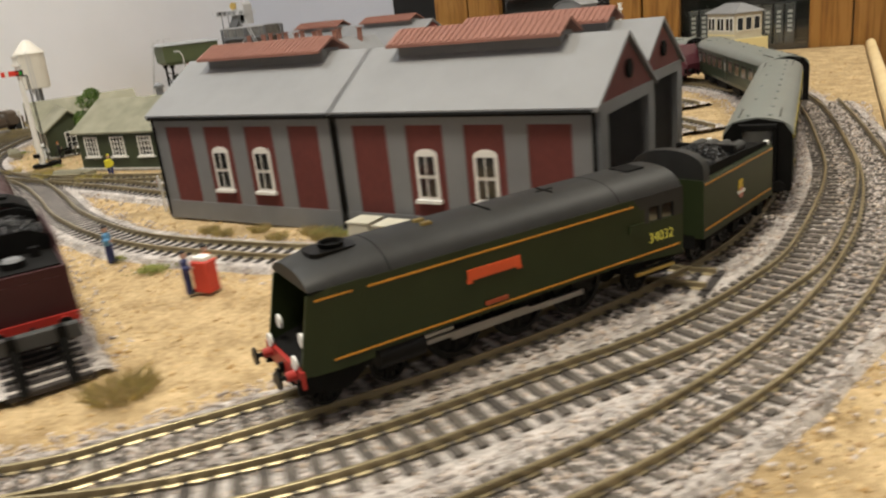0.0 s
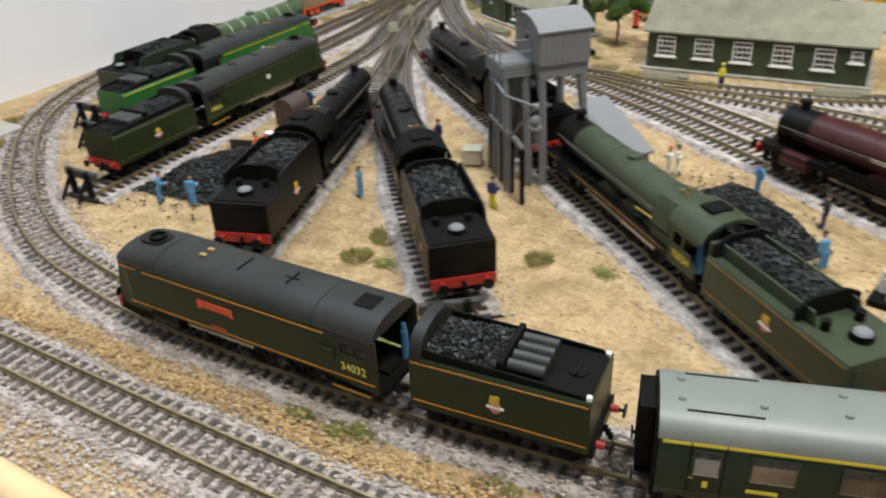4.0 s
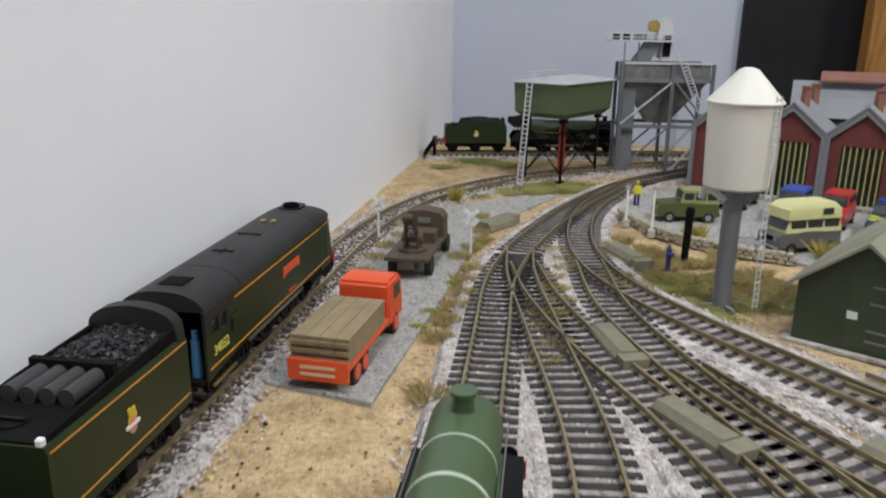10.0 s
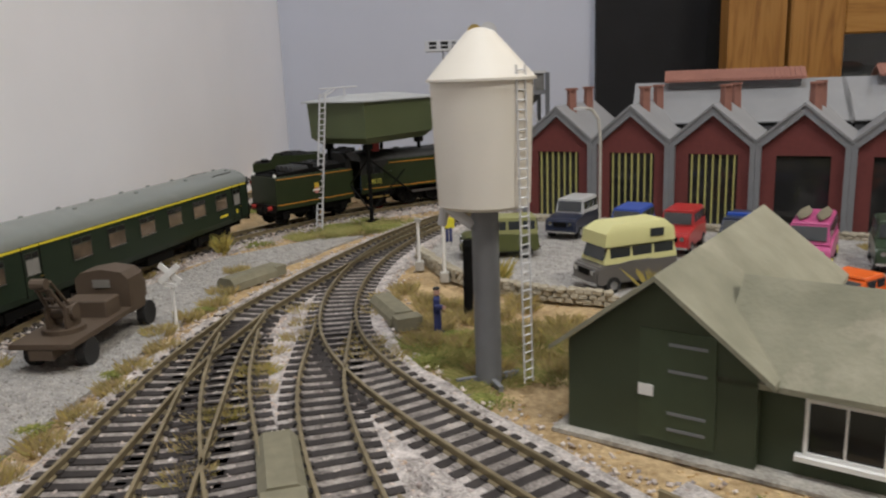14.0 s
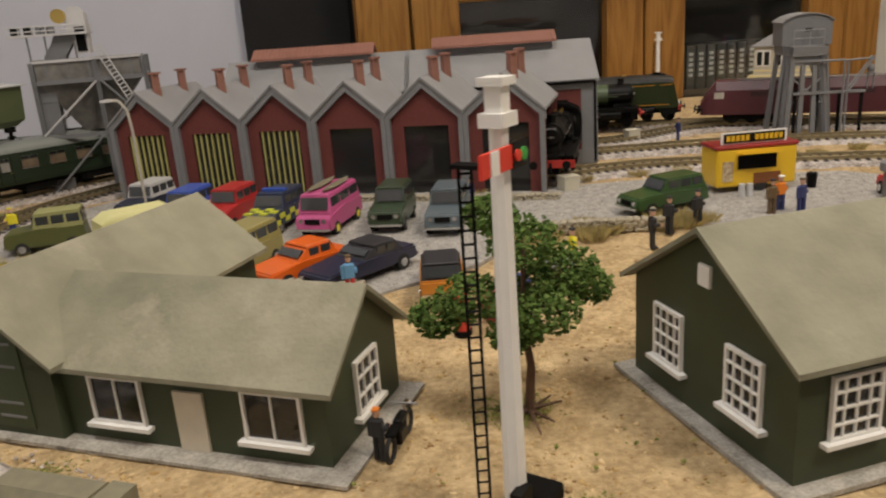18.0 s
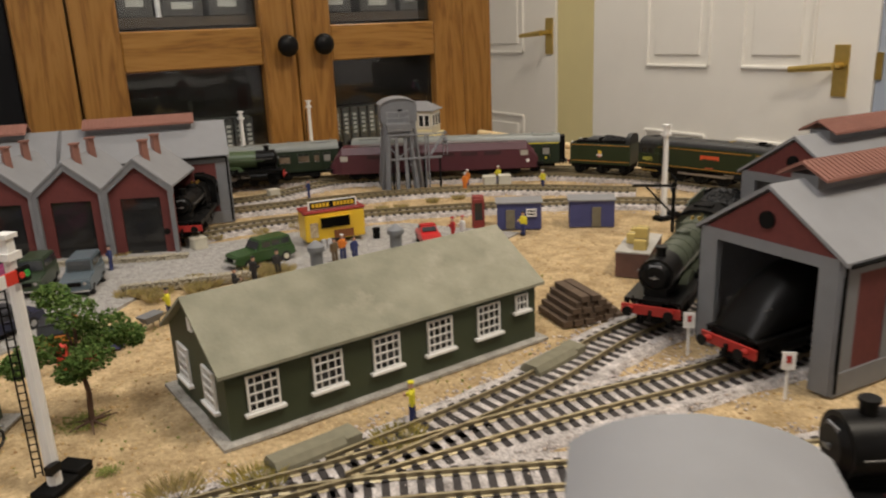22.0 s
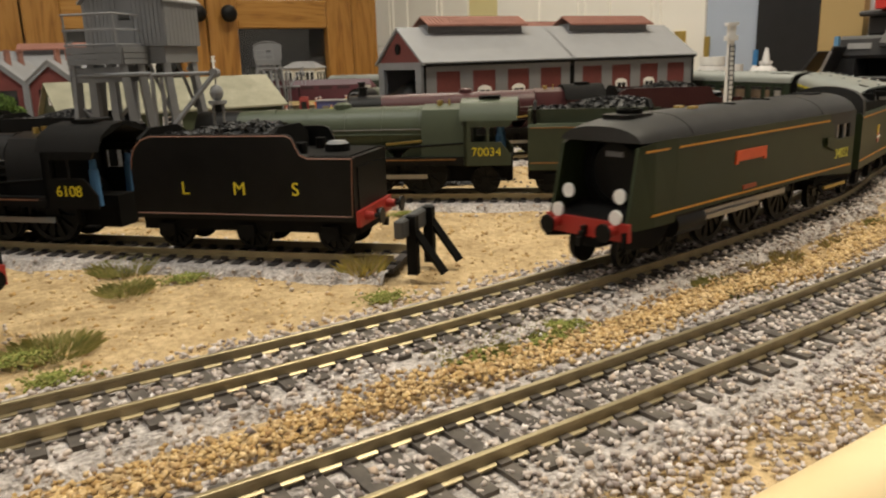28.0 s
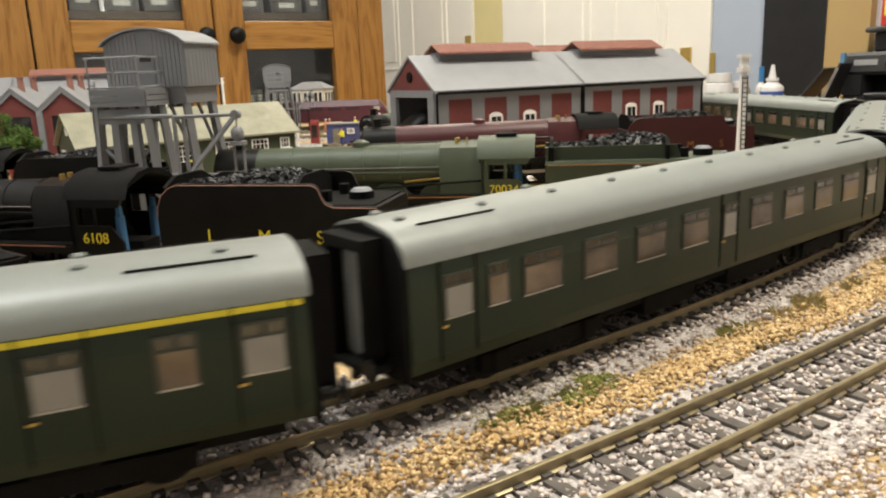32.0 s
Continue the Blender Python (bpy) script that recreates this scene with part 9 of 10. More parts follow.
def model_tree(m, h, clumps, seed, label, leaf=FOLIAGE):
    th = thing("tree", m, label, "tree")
    rng = np.random.default_rng(seed)
    bm = bmesh.new()
    pts = [Vector((0, 0, 0)), Vector((0.001, -0.0005, h * 0.25)), Vector((-0.001, 0.0005, h * 0.48)), Vector((0.0005, 0, h * 0.80))]
    for i, (a, b) in enumerate(zip(pts, pts[1:])):
        cyl(bm, a, b, 0.0017 - i * 0.0004, 0.0013 - i * 0.0004, n=8)
    for k in range(7):
        a = 2 * math.pi * k / 7 + rng.uniform(-0.3, 0.3)
        r = rng.uniform(0.006, 0.015)
        cyl(bm, (0, 0, 0.002), (r * math.cos(a), r * math.sin(a), 0.0006), 0.0009, 0.0003, n=5)
    part("trunk", bm, BARK, th, "thin brown trunk with spread roots")
    bm = bmesh.new()
    for c, r in clumps:
        cyl(bm, pts[2], c, 0.0007, 0.0003, n=5)
    part("branching", bm, BARK, th, kind="stuff")
    def at(r):
        c, rad = clumps[r.integers(len(clumps))]
        d = r.normal(size=3)
        d /= np.linalg.norm(d)
        return np.array(c) + d * rad * r.uniform(0.55, 1.0) * (1, 1, 0.7)
    lumps(5200, at, 0.00105, seed, leaf, "crown", th, "clumped mid-green foam foliage", kind="stuff")
    return th


model_tree(pose(0.142, 0.686, 0), 0.070, [((0.0, 0.0, 0.058), 0.012), ((-0.016, 0.004, 0.041), 0.011), ((-0.026, 0.010, 0.034), 0.009), ((0.014, 0.004, 0.046), 0.012), ((0.024, 0.008, 0.038), 0.009), ((0.004, -0.008, 0.038), 0.011), ((-0.006, 0.012, 0.064), 0.009), ((0.006, 0.012, 0.040), 0.012), ((-0.004, -0.002, 0.030), 0.009)], 41, "green foam-leaved model tree by the office")
PALE_FOLIAGE = islands("pale_foam", [(0.16, 0.19, 0.07), (0.24, 0.27, 0.12), (0.12, 0.15, 0.05)], 0.9)
for x, y, h, s in ((0.655, 0.114, 0.050, 43), (0.700, 0.085, 0.060, 44)):
    model_tree(pose(x, y, 0), h, [((0.0, 0, h * 0.86), 0.009), ((-0.010, 0.002, h * 0.74), 0.0085), ((0.010, 0.002, h * 0.78), 0.0085), ((0.002, -0.006, h * 0.66), 0.008), ((-0.003, 0.007, h * 0.70), 0.008)], s, "pale green succulent-like tree on the corner", PALE_FOLIAGE)

# boulders at the corner
rng = random.Random(9)
ROCK = mat("pale_rock", (0.42, 0.35, 0.23), 0.95, vary=0.25, scale=160, bump=0.8, bscale=300)
for i in range(34):
    x, y = 0.665 + rng.random() * 0.105, 0.10 + rng.random() * 0.05 + 0.35 * (0) 
    y += (x - 0.665) * 0.75
    s = rng.uniform(0.0035, 0.0075)
    bm = bmesh.new()
    bmesh.ops.create_icosphere(bm, subdivisions=2, radius=s)
    for v in bm.verts:
        v.co *= 1 + 0.28 * noise.noise(v.co * 160 + Vector((i * 3.1, 0, 0)))
        v.co.z *= 0.75
    ob = part("boulder", bm, ROCK, None)
    ob.matrix_basis = pose(x, y, s * 0.35, 0, 0, rng.uniform(0, 360))
    tagged(ob, "rounded tan boulder on the sandy corner", "rock", "boulders")


# ---- loose grains: ballast, sand, grass ----
def scatter(name, pts, sizes, seed, material, label, category):
    """Thousands of small grains as one mesh; pts: rows of x, y, z."""
    rng = np.random.default_rng(seed)
    n = len(pts)
    base = np.array([(1, 0, 0), (-1, 0, 0), (0, 1, 0), (0, -1, 0), (0, 0, 1), (0, 0, -1)], float)
    v = base[None] * (1 + 0.45 * rng.uniform(-1, 1, (n, 6, 1))) + 0.25 * rng.uniform(-1, 1, (n, 6, 3))
    q = rng.normal(size=(n, 4))
    q /= np.linalg.norm(q, axis=1, keepdims=True)
    w, x, y, z = q.T
    R = np.stack([np.stack([1 - 2 * (y * y + z * z), 2 * (x * y - z * w), 2 * (x * z + y * w)], -1), np.stack([2 * (x * y + z * w), 1 - 2 * (x * x + z * z), 2 * (y * z - x * w)], -1), np.stack([2 * (x * z - y * w), 2 * (y * z + x * w), 1 - 2 * (x * x + y * y)], -1)], -2)
    v = np.einsum("nij,nkj->nki", R, v) * np.asarray(sizes)[:, None, None] * (1, 1, 0.8) + np.asarray(pts)[:, None, :]
    tri = np.array([(0, 2, 4), (2, 1, 4), (1, 3, 4), (3, 0, 4), (2, 0, 5), (1, 2, 5), (3, 1, 5), (0, 3, 5)])
    f = (tri[None] + (np.arange(n) * 6)[:, None, None]).reshape(-1, 3)
    me = bpy.data.meshes.new(name)
    me.vertices.add(n * 6)
    me.vertices.foreach_set("co", v.reshape(-1))
    me.loops.add(f.size)
    me.loops.foreach_set("vertex_index", f.reshape(-1).astype(np.int32))
    me.polygons.add(len(f))
    me.polygons.foreach_set("loop_start", (np.arange(len(f)) * 3).astype(np.int32))
    me.update(calc_edges=True)
    me.materials.append(material)
    return tagged(new(name, me), label, category, kind="stuff")


BALLAST_GRAIN = islands("ballast_grain", [(0.22, 0.18, 0.17), (0.62, 0.54, 0.49), (0.42, 0.36, 0.33), (0.76, 0.70, 0.66), (0.52, 0.40, 0.30), (0.68, 0.61, 0.56), (0.32, 0.28, 0.27)])
SAND_GRAIN = islands("sand_grain", [(0.60, 0.42, 0.19), (0.42, 0.26, 0.10), (0.75, 0.57, 0.32), (0.30, 0.18, 0.08), (0.66, 0.48, 0.24)])
rng = np.random.default_rng(77)
rows = []
for key, (line, total) in TRACKS.items():
    dens = 13500 if key in ("loop", "outer") else 8200
    n = int(total * dens)
    s = rng.uniform(0, total, n)
    k = s / total * (len(line) - 1)
    i = np.minimum(k.astype(int), len(line) - 2)
    a, b = line[i], line[i + 1]
    d = (b - a) / np.linalg.norm(b - a, axis=1, keepdims=True)
    wide = 0.027 if key not in ("loop", "outer") else 0.030
    off = rng.normal(0, wide * 0.55, n).clip(-wide * 1.25, wide * 1.25)
    p = a + (b - a) * (k - i)[:, None] + np.stack([-d[:, 1], d[:, 0]], 1) * off[:, None]
    onrail = np.abs(np.abs(off) - GAUGE / 2) < 0.0015
    z = np.where(np.abs(off) < 0.020, 0.0014 + rng.uniform(0, 0.0009, n) * (key in ("loop", "outer")), 0.0016 - (np.abs(off) - 0.020).clip(0) * 0.20)
    oily = (key not in ("loop", "outer", "passing")) & (p[:, 1] > 0.60) & (p[:, 0] < 0.06) & (np.abs(off) < 0.0150)
    keep = ~onrail & ~(oily & (rng.uniform(size=n) < 0.40)) & ((np.abs(off) > 0.0072) | (rng.uniform(size=n) < (1.0 if key in ("loop", "outer", "passing") else 0.45)))
    rows.append(np.column_stack([p, z])[keep])
pts = np.concatenate(rows)
ok = (pts[:, 1] > 0.028) & (pts[:, 0] > -0.327 if True else True) & (pts[:, 0] < 0.870)
pts = pts[ok]
scatter("ballast_stones", pts, rng.uniform(0.0005, 0.00115, len(pts)), 78, BALLAST_GRAIN, "pale pinkish-grey ballast stones", "ballast")
front = np.column_stack([rng.uniform(-0.25, 0.86, 20000), 0.015 + 0.045 * rng.uniform(0, 1, 20000) ** 0.8, np.full(20000, 0.0004)])
scatter("edge_ballast", front, rng.uniform(0.0005, 0.0011, len(front)), 79, BALLAST_GRAIN, "pale ballast stones along the front edge", "ballast")
n = 80000
sand = np.column_stack([rng.uniform(-0.32, 0.868, n), rng.uniform(0.03, 1.25, n), np.full(n, -0.0004)])
sand[:, 2] = [ground_height(x, y) for x, y, _ in sand]
near = (sand[:, 1] < 0.75) | (rng.uniform(size=n) < 0.5)
sand = sand[near]
scatter("sand_grains", sand, rng.uniform(0.00032, 0.0009, len(sand)) * rng.choice([1, 1, 1, 1.6], len(sand)), 80, SAND_GRAIN, "golden and brown sandy scatter", "ground scatter")

# tan strip between the two running lines
line, total = TRACKS["outer"]
n = 12000
k = rng.uniform(0.16, 0.62, n) * (len(line) - 1)
i = k.astype(int)
a, b = line[i], line[i + 1]
d = (b - a) / np.linalg.norm(b - a, axis=1, keepdims=True)
off = rng.normal(0.0265, 0.0038, n) + 0.002 * np.sin(k * 0.35)
p = a + (b - a) * (k - i)[:, None] + np.stack([-d[:, 1], d[:, 0]], 1) * off[:, None]
scatter("tan_scatter", np.column_stack([p, np.full(n, 0.0021)]), rng.uniform(0.00045, 0.00095, n), 83, SAND_GRAIN, "tan sandy scatter between the running lines", "ground scatter")

GRASS = islands("static_grass", [(0.26, 0.27, 0.09), (0.42, 0.38, 0.14), (0.20, 0.24, 0.07), (0.50, 0.42, 0.18), (0.32, 0.33, 0.11)], 0.9)
SCRUB = islands("dry_scrub", [(0.38, 0.29, 0.13), (0.50, 0.39, 0.19), (0.30, 0.24, 0.11), (0.42, 0.37, 0.14), (0.52, 0.40, 0.12)], 0.9)


def tufts(name, spots, blades, material, label, seed):
    """Blades of fibre grass in tufts: spots of x, y, radius, height."""
    rng = np.random.default_rng(seed)
    vs, fs = [], []
    for x, y, r, h in spots:
        for _ in range(int(blades * max(0.4, r / 0.006))):
            a, d = rng.uniform(0, 2 * math.pi), r * math.sqrt(rng.uniform())
            bx, by = x + d * math.cos(a), y + d * math.sin(a)
            lean = rng.normal(0, 0.45, 2) * h * 0.7 + np.array([math.cos(a), math.sin(a)]) * d * 0.35
            hh = h * rng.uniform(0.5, 1.1)
            w = rng.uniform(0.00010, 0.00020)
            t = rng.uniform(0, math.pi)
            k = len(vs)
            vs += [(bx - w * math.cos(t), by - w * math.sin(t), -0.001), (bx + w * math.cos(t), by + w * math.sin(t), -0.001), (bx + lean[0] * 0.5, by + lean[1] * 0.5, hh * 0.6), (bx + lean[0], by + lean[1], hh)]
            fs += [(k, k + 1, k + 2), (k, k + 2, k + 3), (k + 1, k + 3, k + 2)]
    me = bpy.data.meshes.new(name)
    me.from_pydata(vs, [], fs)
    me.materials.append(material)
    return tagged(new(name, me), label, "grass", kind="stuff")


green = [(0.205, 0.101, 0.009, 0.0032), (0.227, 0.104, 0.007, 0.003), (0.148, 0.216, 0.008, 0.003), (0.120, 0.170, 0.010, 0.003), (0.153, 0.243, 0.010, 0.005), (0.245, 0.259, 0.007, 0.004), (0.30, 0.092, 0.010, 0.003), (0.42, 0.105, 0.008, 0.003), (0.60, 0.13, 0.008, 0.003),
         (-0.20, 1.07, 0.02, 0.003), (-0.17, 1.09, 0.022, 0.003), (-0.14, 1.10, 0.02, 0.003), (-0.10, 0.82, 0.016, 0.004), (-0.075, 0.80, 0.016, 0.004), (-0.06, 0.83, 0.018, 0.005), (-0.115, 0.83, 0.010, 0.004), (-0.05, 0.80, 0.014, 0.005), (-0.095, 0.78, 0.014, 0.003), (0.53, 0.42, 0.010, 0.003), (0.60, 0.468, 0.006, 0.005), (0.655, 0.462, 0.006, 0.005), (0.585, 0.470, 0.006, 0.007)]
green = [(x, y, r, h * 0.6) for x, y, r, h in green]
tufts("grass_tufts", green, 420, GRASS, "short green fibre grass tufts", 51)
rs = random.Random(5)
dry = [(0.219, 0.181, 0.0055, 0.007), (0.50, 0.195, 0.008, 0.006), (-0.207, 0.345, 0.008, 0.006), (-0.165, 0.31, 0.007, 0.005), (-0.24, 0.36, 0.007, 0.006), (-0.214, 0.66, 0.007, 0.005), (0.62, 0.29, 0.010, 0.006), (-0.22, 0.225, 0.006, 0.008), (-0.17, 0.165, 0.005, 0.007), (-0.262, 0.27, 0.006, 0.006), (0.115, 0.595, 0.012, 0.005), (0.16, 0.60, 0.010, 0.005)]
dry += [(-0.222 + rs.uniform(-0.006, 0.006), 0.72 + i * 0.022, 0.006, 0.0045) for i in range(12)] + [(-0.278 + rs.uniform(-0.004, 0.004), 0.70 + i * 0.028, 0.006, 0.0045) for i in range(11)]
dry += [(-0.165 + rs.uniform(-0.006, 0.006), 0.70 + i * 0.02, 0.006, 0.004) for i in range(10)] + [(-0.12 + i * 0.012, 0.905 - i * 0.012 + rs.uniform(-0.01, 0.01), 0.006, 0.005) for i in range(8)]
dry += [(-0.085 + rs.uniform(-0.05, 0.05), 0.86 + rs.uniform(-0.06, 0.04), 0.007, 0.004) for i in range(26)] + [(0.26 + rs.uniform(-0.07, 0.05), 0.868 + rs.uniform(-0.012, 0.012), 0.007, 0.006) for i in range(18)]
dry += [(-0.225 + rs.uniform(-0.03, 0.07), 0.07 + rs.uniform(0, 0.15), 0.003, 0.003) for i in range(5)] + [(-0.10 + rs.uniform(-0.02, 0.02), 0.40 + i * 0.03, 0.005, 0.003) for i in range(7)] + [(0.30 + rs.uniform(-0.1, 0.4), 0.10 + rs.uniform(-0.006, 0.006), 0.005, 0.0015) for i in range(12)]
dry += [(0.19 + rs.uniform(-0.05, 0.4), 0.985 + rs.uniform(-0.01, 0.02), 0.006, 0.004) for i in range(16)] + [(0.60 + rs.uniform(-0.1, 0.2), 0.47 + rs.uniform(-0.012, 0.004), 0.005, 0.004) for i in range(18)]
tufts("dry_grass", dry, 260, SCRUB, "dry straw-brown fibre grass", 52)

# ---- cupboards, doors and desk ----
NEARER = Matrix.Translation((0.105, 0.36, 0.16)) @ Matrix.Scale(0.945, 4) @ Matrix.Translation((-0.105, -0.36, -0.16))
th = thing("cupboard", NEARER @ pose(0.198, 1.498, 0), "honey-coloured pine cupboard with dark glazed doors and round black knobs", "cupboard")
# near-black back: the shade inside the cupboard is put into its colour
boxpart("carcass", (0.380, 0.092, 0.10), (0.764, 0.010, 2.0), mat("shaded_interior", (0.02, 0.018, 0.016), 0.8), th)
bm = bmesh.new()
box(bm, 0.033, -0.012, 0.10, 0.066, 0.030, 2.0)
part("side_post", bm, OAK, th)
bm = bmesh.new()
box(bm, 0.735, -0.012, 0.10, 0.060, 0.030, 2.0)
part("side_post", bm, OAK, th)
CUP_GLASS = mat("cupboard_glass", (0.80, 0.82, 0.80), 0.02, vary=0.02, spec=0.5)
CUP_GLASS.node_tree.nodes["Principled BSDF"].inputs["Transmission Weight"].default_value = 1.0
for d0, d1, g0, g1, k in ((0.070, 0.387, 0.131, 0.334, 0.366), (0.390, 0.703, 0.449, 0.644, 0.426)):
    y = -0.020
    gw = g1 - g0
    door = boxpart("door", ((d0 + g0) / 2, y, 0.10), (g0 - d0, 0.022, 1.9), OAK, th, "pine glazed door", bevel=0.002)
    boxpart("stile", ((g1 + d1) / 2, y, 0.10), (d1 - g1, 0.022, 1.9), OAK, door, bevel=0.002)
    for z0, z1 in ((-0.85, -0.70), (-0.10, -0.035), (0.137, 0.193), (0.60, 0.68), (0.95, 1.05)):
        boxpart("rail", ((g0 + g1) / 2, y + 0.001, (z0 + z1) / 2), (gw, 0.020, z1 - z0), OAK_LEVEL, door, bevel=0.002)
    for z0, z1 in ((-0.70, -0.10), (-0.035, 0.137), (0.193, 0.60)):
        boxpart("pane", ((g0 + g1) / 2, y + 0.006, (z0 + z1) / 2), (gw + 0.004, 0.0025, z1 - z0 + 0.004), CUP_GLASS, door).visible_shadow = False
    bm = bmesh.new()
    cyl(bm, (k, y - 0.011, 0.164), (k, y - 0.024, 0.164), 0.006, n=14)
    bmesh.ops.create_uvsphere(bm, u_segments=20, v_segments=12, radius=0.0165, matrix=Matrix.Translation((k, y - 0.032, 0.164)) @ Matrix.Diagonal((1, 0.7, 1, 1)))
    part("knob", bm, BLACK, door, "round black knob", smooth=True)
# shelves coloured dark too, for the interior's shade
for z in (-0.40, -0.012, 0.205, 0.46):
    boxpart("shelf", (0.387, 0.045, z), (0.63, 0.074, 0.014), mat("shaded_shelf", (0.05, 0.035, 0.022), 0.7), th)
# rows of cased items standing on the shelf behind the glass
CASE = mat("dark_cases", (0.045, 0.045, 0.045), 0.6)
LETTER = mat("case_print", (0.42, 0.42, 0.40), 0.6)
for x0, n in ((0.466, 10), (0.196, 8)):
    for i in range(n):
        b = thing("stock_box", NEARER @ pose(0.198 + x0 + i * 0.0165, 1.498 + 0.030, -0.005), "dark upright model case with a pale printed spine", "box", "boxes in the cupboard")
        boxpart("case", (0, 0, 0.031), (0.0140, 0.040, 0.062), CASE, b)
        for k in range(5):
            boxpart("spine_print", (0, -0.0203, 0.020 + k * 0.0074), (0.0070, 0.0004, 0.0044), LETTER, b)
for x, w, h in ((0.165, 0.050, 0.058), (0.232, 0.062, 0.046), (0.300, 0.058, 0.052), (0.480, 0.060, 0.050), (0.560, 0.070, 0.044), (0.622, 0.036, 0.060)):
    b = thing("model_case", NEARER @ pose(0.198 + x, 1.498 + 0.040, 0.212), "dark boxed model on the upper shelf", "box", "boxes in the cupboard")
    boxpart("case", (0, 0, h / 2), (w, 0.05, h), CASE, b, bevel=0.002)
    boxpart("case_label", (0, -0.0253, h * 0.35), (w * 0.5, 0.0006, 0.010), LETTER, b)
b = thing("white_tube", NEARER @ pose(0.198 + 0.196, 1.498 + 0.012, 0.212), "white upright tube on the upper shelf", "tube")
bm = bmesh.new()
cyl(bm, (0, 0, 0), (0, 0, 0.16), 0.004, n=12)
part("tube", bm, mat("tube_white", (0.7, 0.7, 0.72), 0.4), b)

slab("black_curtain", (0.128, 1.500, 0.30), (0.132, 0.02, 2.2), CURTAIN, "black cloth hanging beside the cupboard", category="curtain")
slab("wall_north_back", (0.50, 1.57, 0.25), (0.82, 0.06, 2.3), WALL_PAINT, "plain wall behind the cupboard")

DOORM = pose(1.60, 1.90, 0, 0, 0, -90)


def door_leaf(x0, x1, label, handle_x, hz, panels):
    th = thing("panelled_door", DOORM, label, "door", "white doors")
    bm = bmesh.new()
    box(bm, (x0 + x1) / 2, 0.012, 0.12, x1 - x0, 0.024, 2.03)
    leaf = part("leaf", bm, DOOR_WHITE, th)
    for a, b, z0, z1 in panels:
        bm = bmesh.new()
        for c, s in ((((a + b) / 2, z0), (b - a, 0.008)), (((a + b) / 2, z1), (b - a, 0.008)), ((a, (z0 + z1) / 2), (0.008, z1 - z0)), ((b, (z0 + z1) / 2), (0.008, z1 - z0))):
            box(bm, c[0], -0.002, c[1], s[0], 0.008, s[1], bevel=0.002)
        mould = part("moulding", bm, DOOR_WHITE, leaf)
        boxpart("panel", ((a + b) / 2, -0.001, (z0 + z1) / 2), (b - a - 0.05, 0.006, z1 - z0 - 0.05), DOOR_WHITE, leaf, bevel=0.002)
    h = boxpart("handle_plate", (handle_x, -0.002, hz), (0.030, 0.004, 0.100), BRASS, leaf, "brass handle plate")
    bm = bmesh.new()
    cyl(bm, (handle_x, -0.004, hz + 0.010), (handle_x, -0.035, hz + 0.010), 0.007, n=12)
    cyl(bm, (handle_x + 0.004, -0.035, hz + 0.010), (handle_x - 0.088, -0.038, hz + 0.003), 0.0080, 0.006, n=12)
    part("lever", bm, BRASS, h, smooth=True)
    return th


door_leaf(-0.89, -0.132, "white panelled door with a brass lever beside the doorway", -0.158, 0.145, [(-0.80, -0.60, 0.10, 0.95), (-0.50, -0.28, 0.10, 0.95), (-0.80, -0.60, -0.76, -0.09), (-0.50, -0.28, -0.76, -0.09)])
slab("door_reveal", (0, 0, 0), (0.151, 0.02, 2.3), CREAM, "cream-yellow door reveal").matrix_basis = DOORM @ pose(-0.054, 0.016, 0.25)
door_leaf(0.023, 0.783, "white six-panel door with a brass lever handle", 0.718, 0.067, [(0.215, 0.400, 0.070, 0.95), (0.490, 0.655, 0.070, 0.95), (0.215, 0.400, -0.76, -0.090), (0.490, 0.655, -0.76, -0.090)])
slab("latch_plate", (0, 0, 0), (0.012, 0.004, 0.050), BRASS, "small brass latch plate on the door frame", category="latch").matrix_basis = DOORM @ pose(0.790, 0.003, 0.077)
slab("wall_blue", (0, 0, 0), (0.135, 0.02, 2.3), mat("blue_wall", (0.40, 0.46, 0.56), 0.85, vary=0.03, scale=10), "pale blue painted wall by the door").matrix_basis = DOORM @ pose(0.8515, 0.016, 0.25)
slab("dark_panel", (0, 0, 0), (0.137, 0.02, 2.3), CURTAIN, "black cloth panel by the desk", category="curtain").matrix_basis = DOORM @ pose(0.9885, 0.006, 0.25)
slab("tan_board", (0, 0, 0), (0.086, 0.02, 2.3), mat("tan_wall", (0.42, 0.30, 0.13), 0.85, vary=0.05, scale=10), "tan board edge behind the printers", category="board").matrix_basis = DOORM @ pose(1.1005, 0.008, 0.25)

# desk with printers against the far wall
DESK_TOP = -0.035
DESK_WOOD = mat("desk_wood", (0.40, 0.185, 0.045), 0.45, vary=0.18, scale=9, colour2=(0.50, 0.26, 0.075))
DESK_DARK = mat("desk_drawer", (0.15, 0.065, 0.022), 0.5, vary=0.2, scale=10)
th = thing("desk", pose(1.385, 1.00, DESK_TOP, 0, 0, -90), "wooden desk with drawers that carries two printers", "desk")
boxpart("desktop", (0.75, 0.30, -0.0225), (1.50, 0.60, 0.045), DESK_WOOD, th, bevel=0.003)
boxpart("carcass", (0.75, 0.31, -0.46), (1.46, 0.54, 0.82), DESK_DARK, th)
for i in range(3):
    for j in range(4):
        d = boxpart("drawer", (0.26 + i * 0.49, 0.034, -0.130 - j * 0.195), (0.47, 0.018, 0.180), DESK_DARK, th, bevel=0.003)
        bm = bmesh.new()
        cyl(bm, (0.26 + i * 0.49, 0.026, -0.130 - j * 0.195), (0.26 + i * 0.49, 0.004, -0.130 - j * 0.195), 0.010, 0.013, n=14)
        part("drawer_knob", bm, BRASS, d)
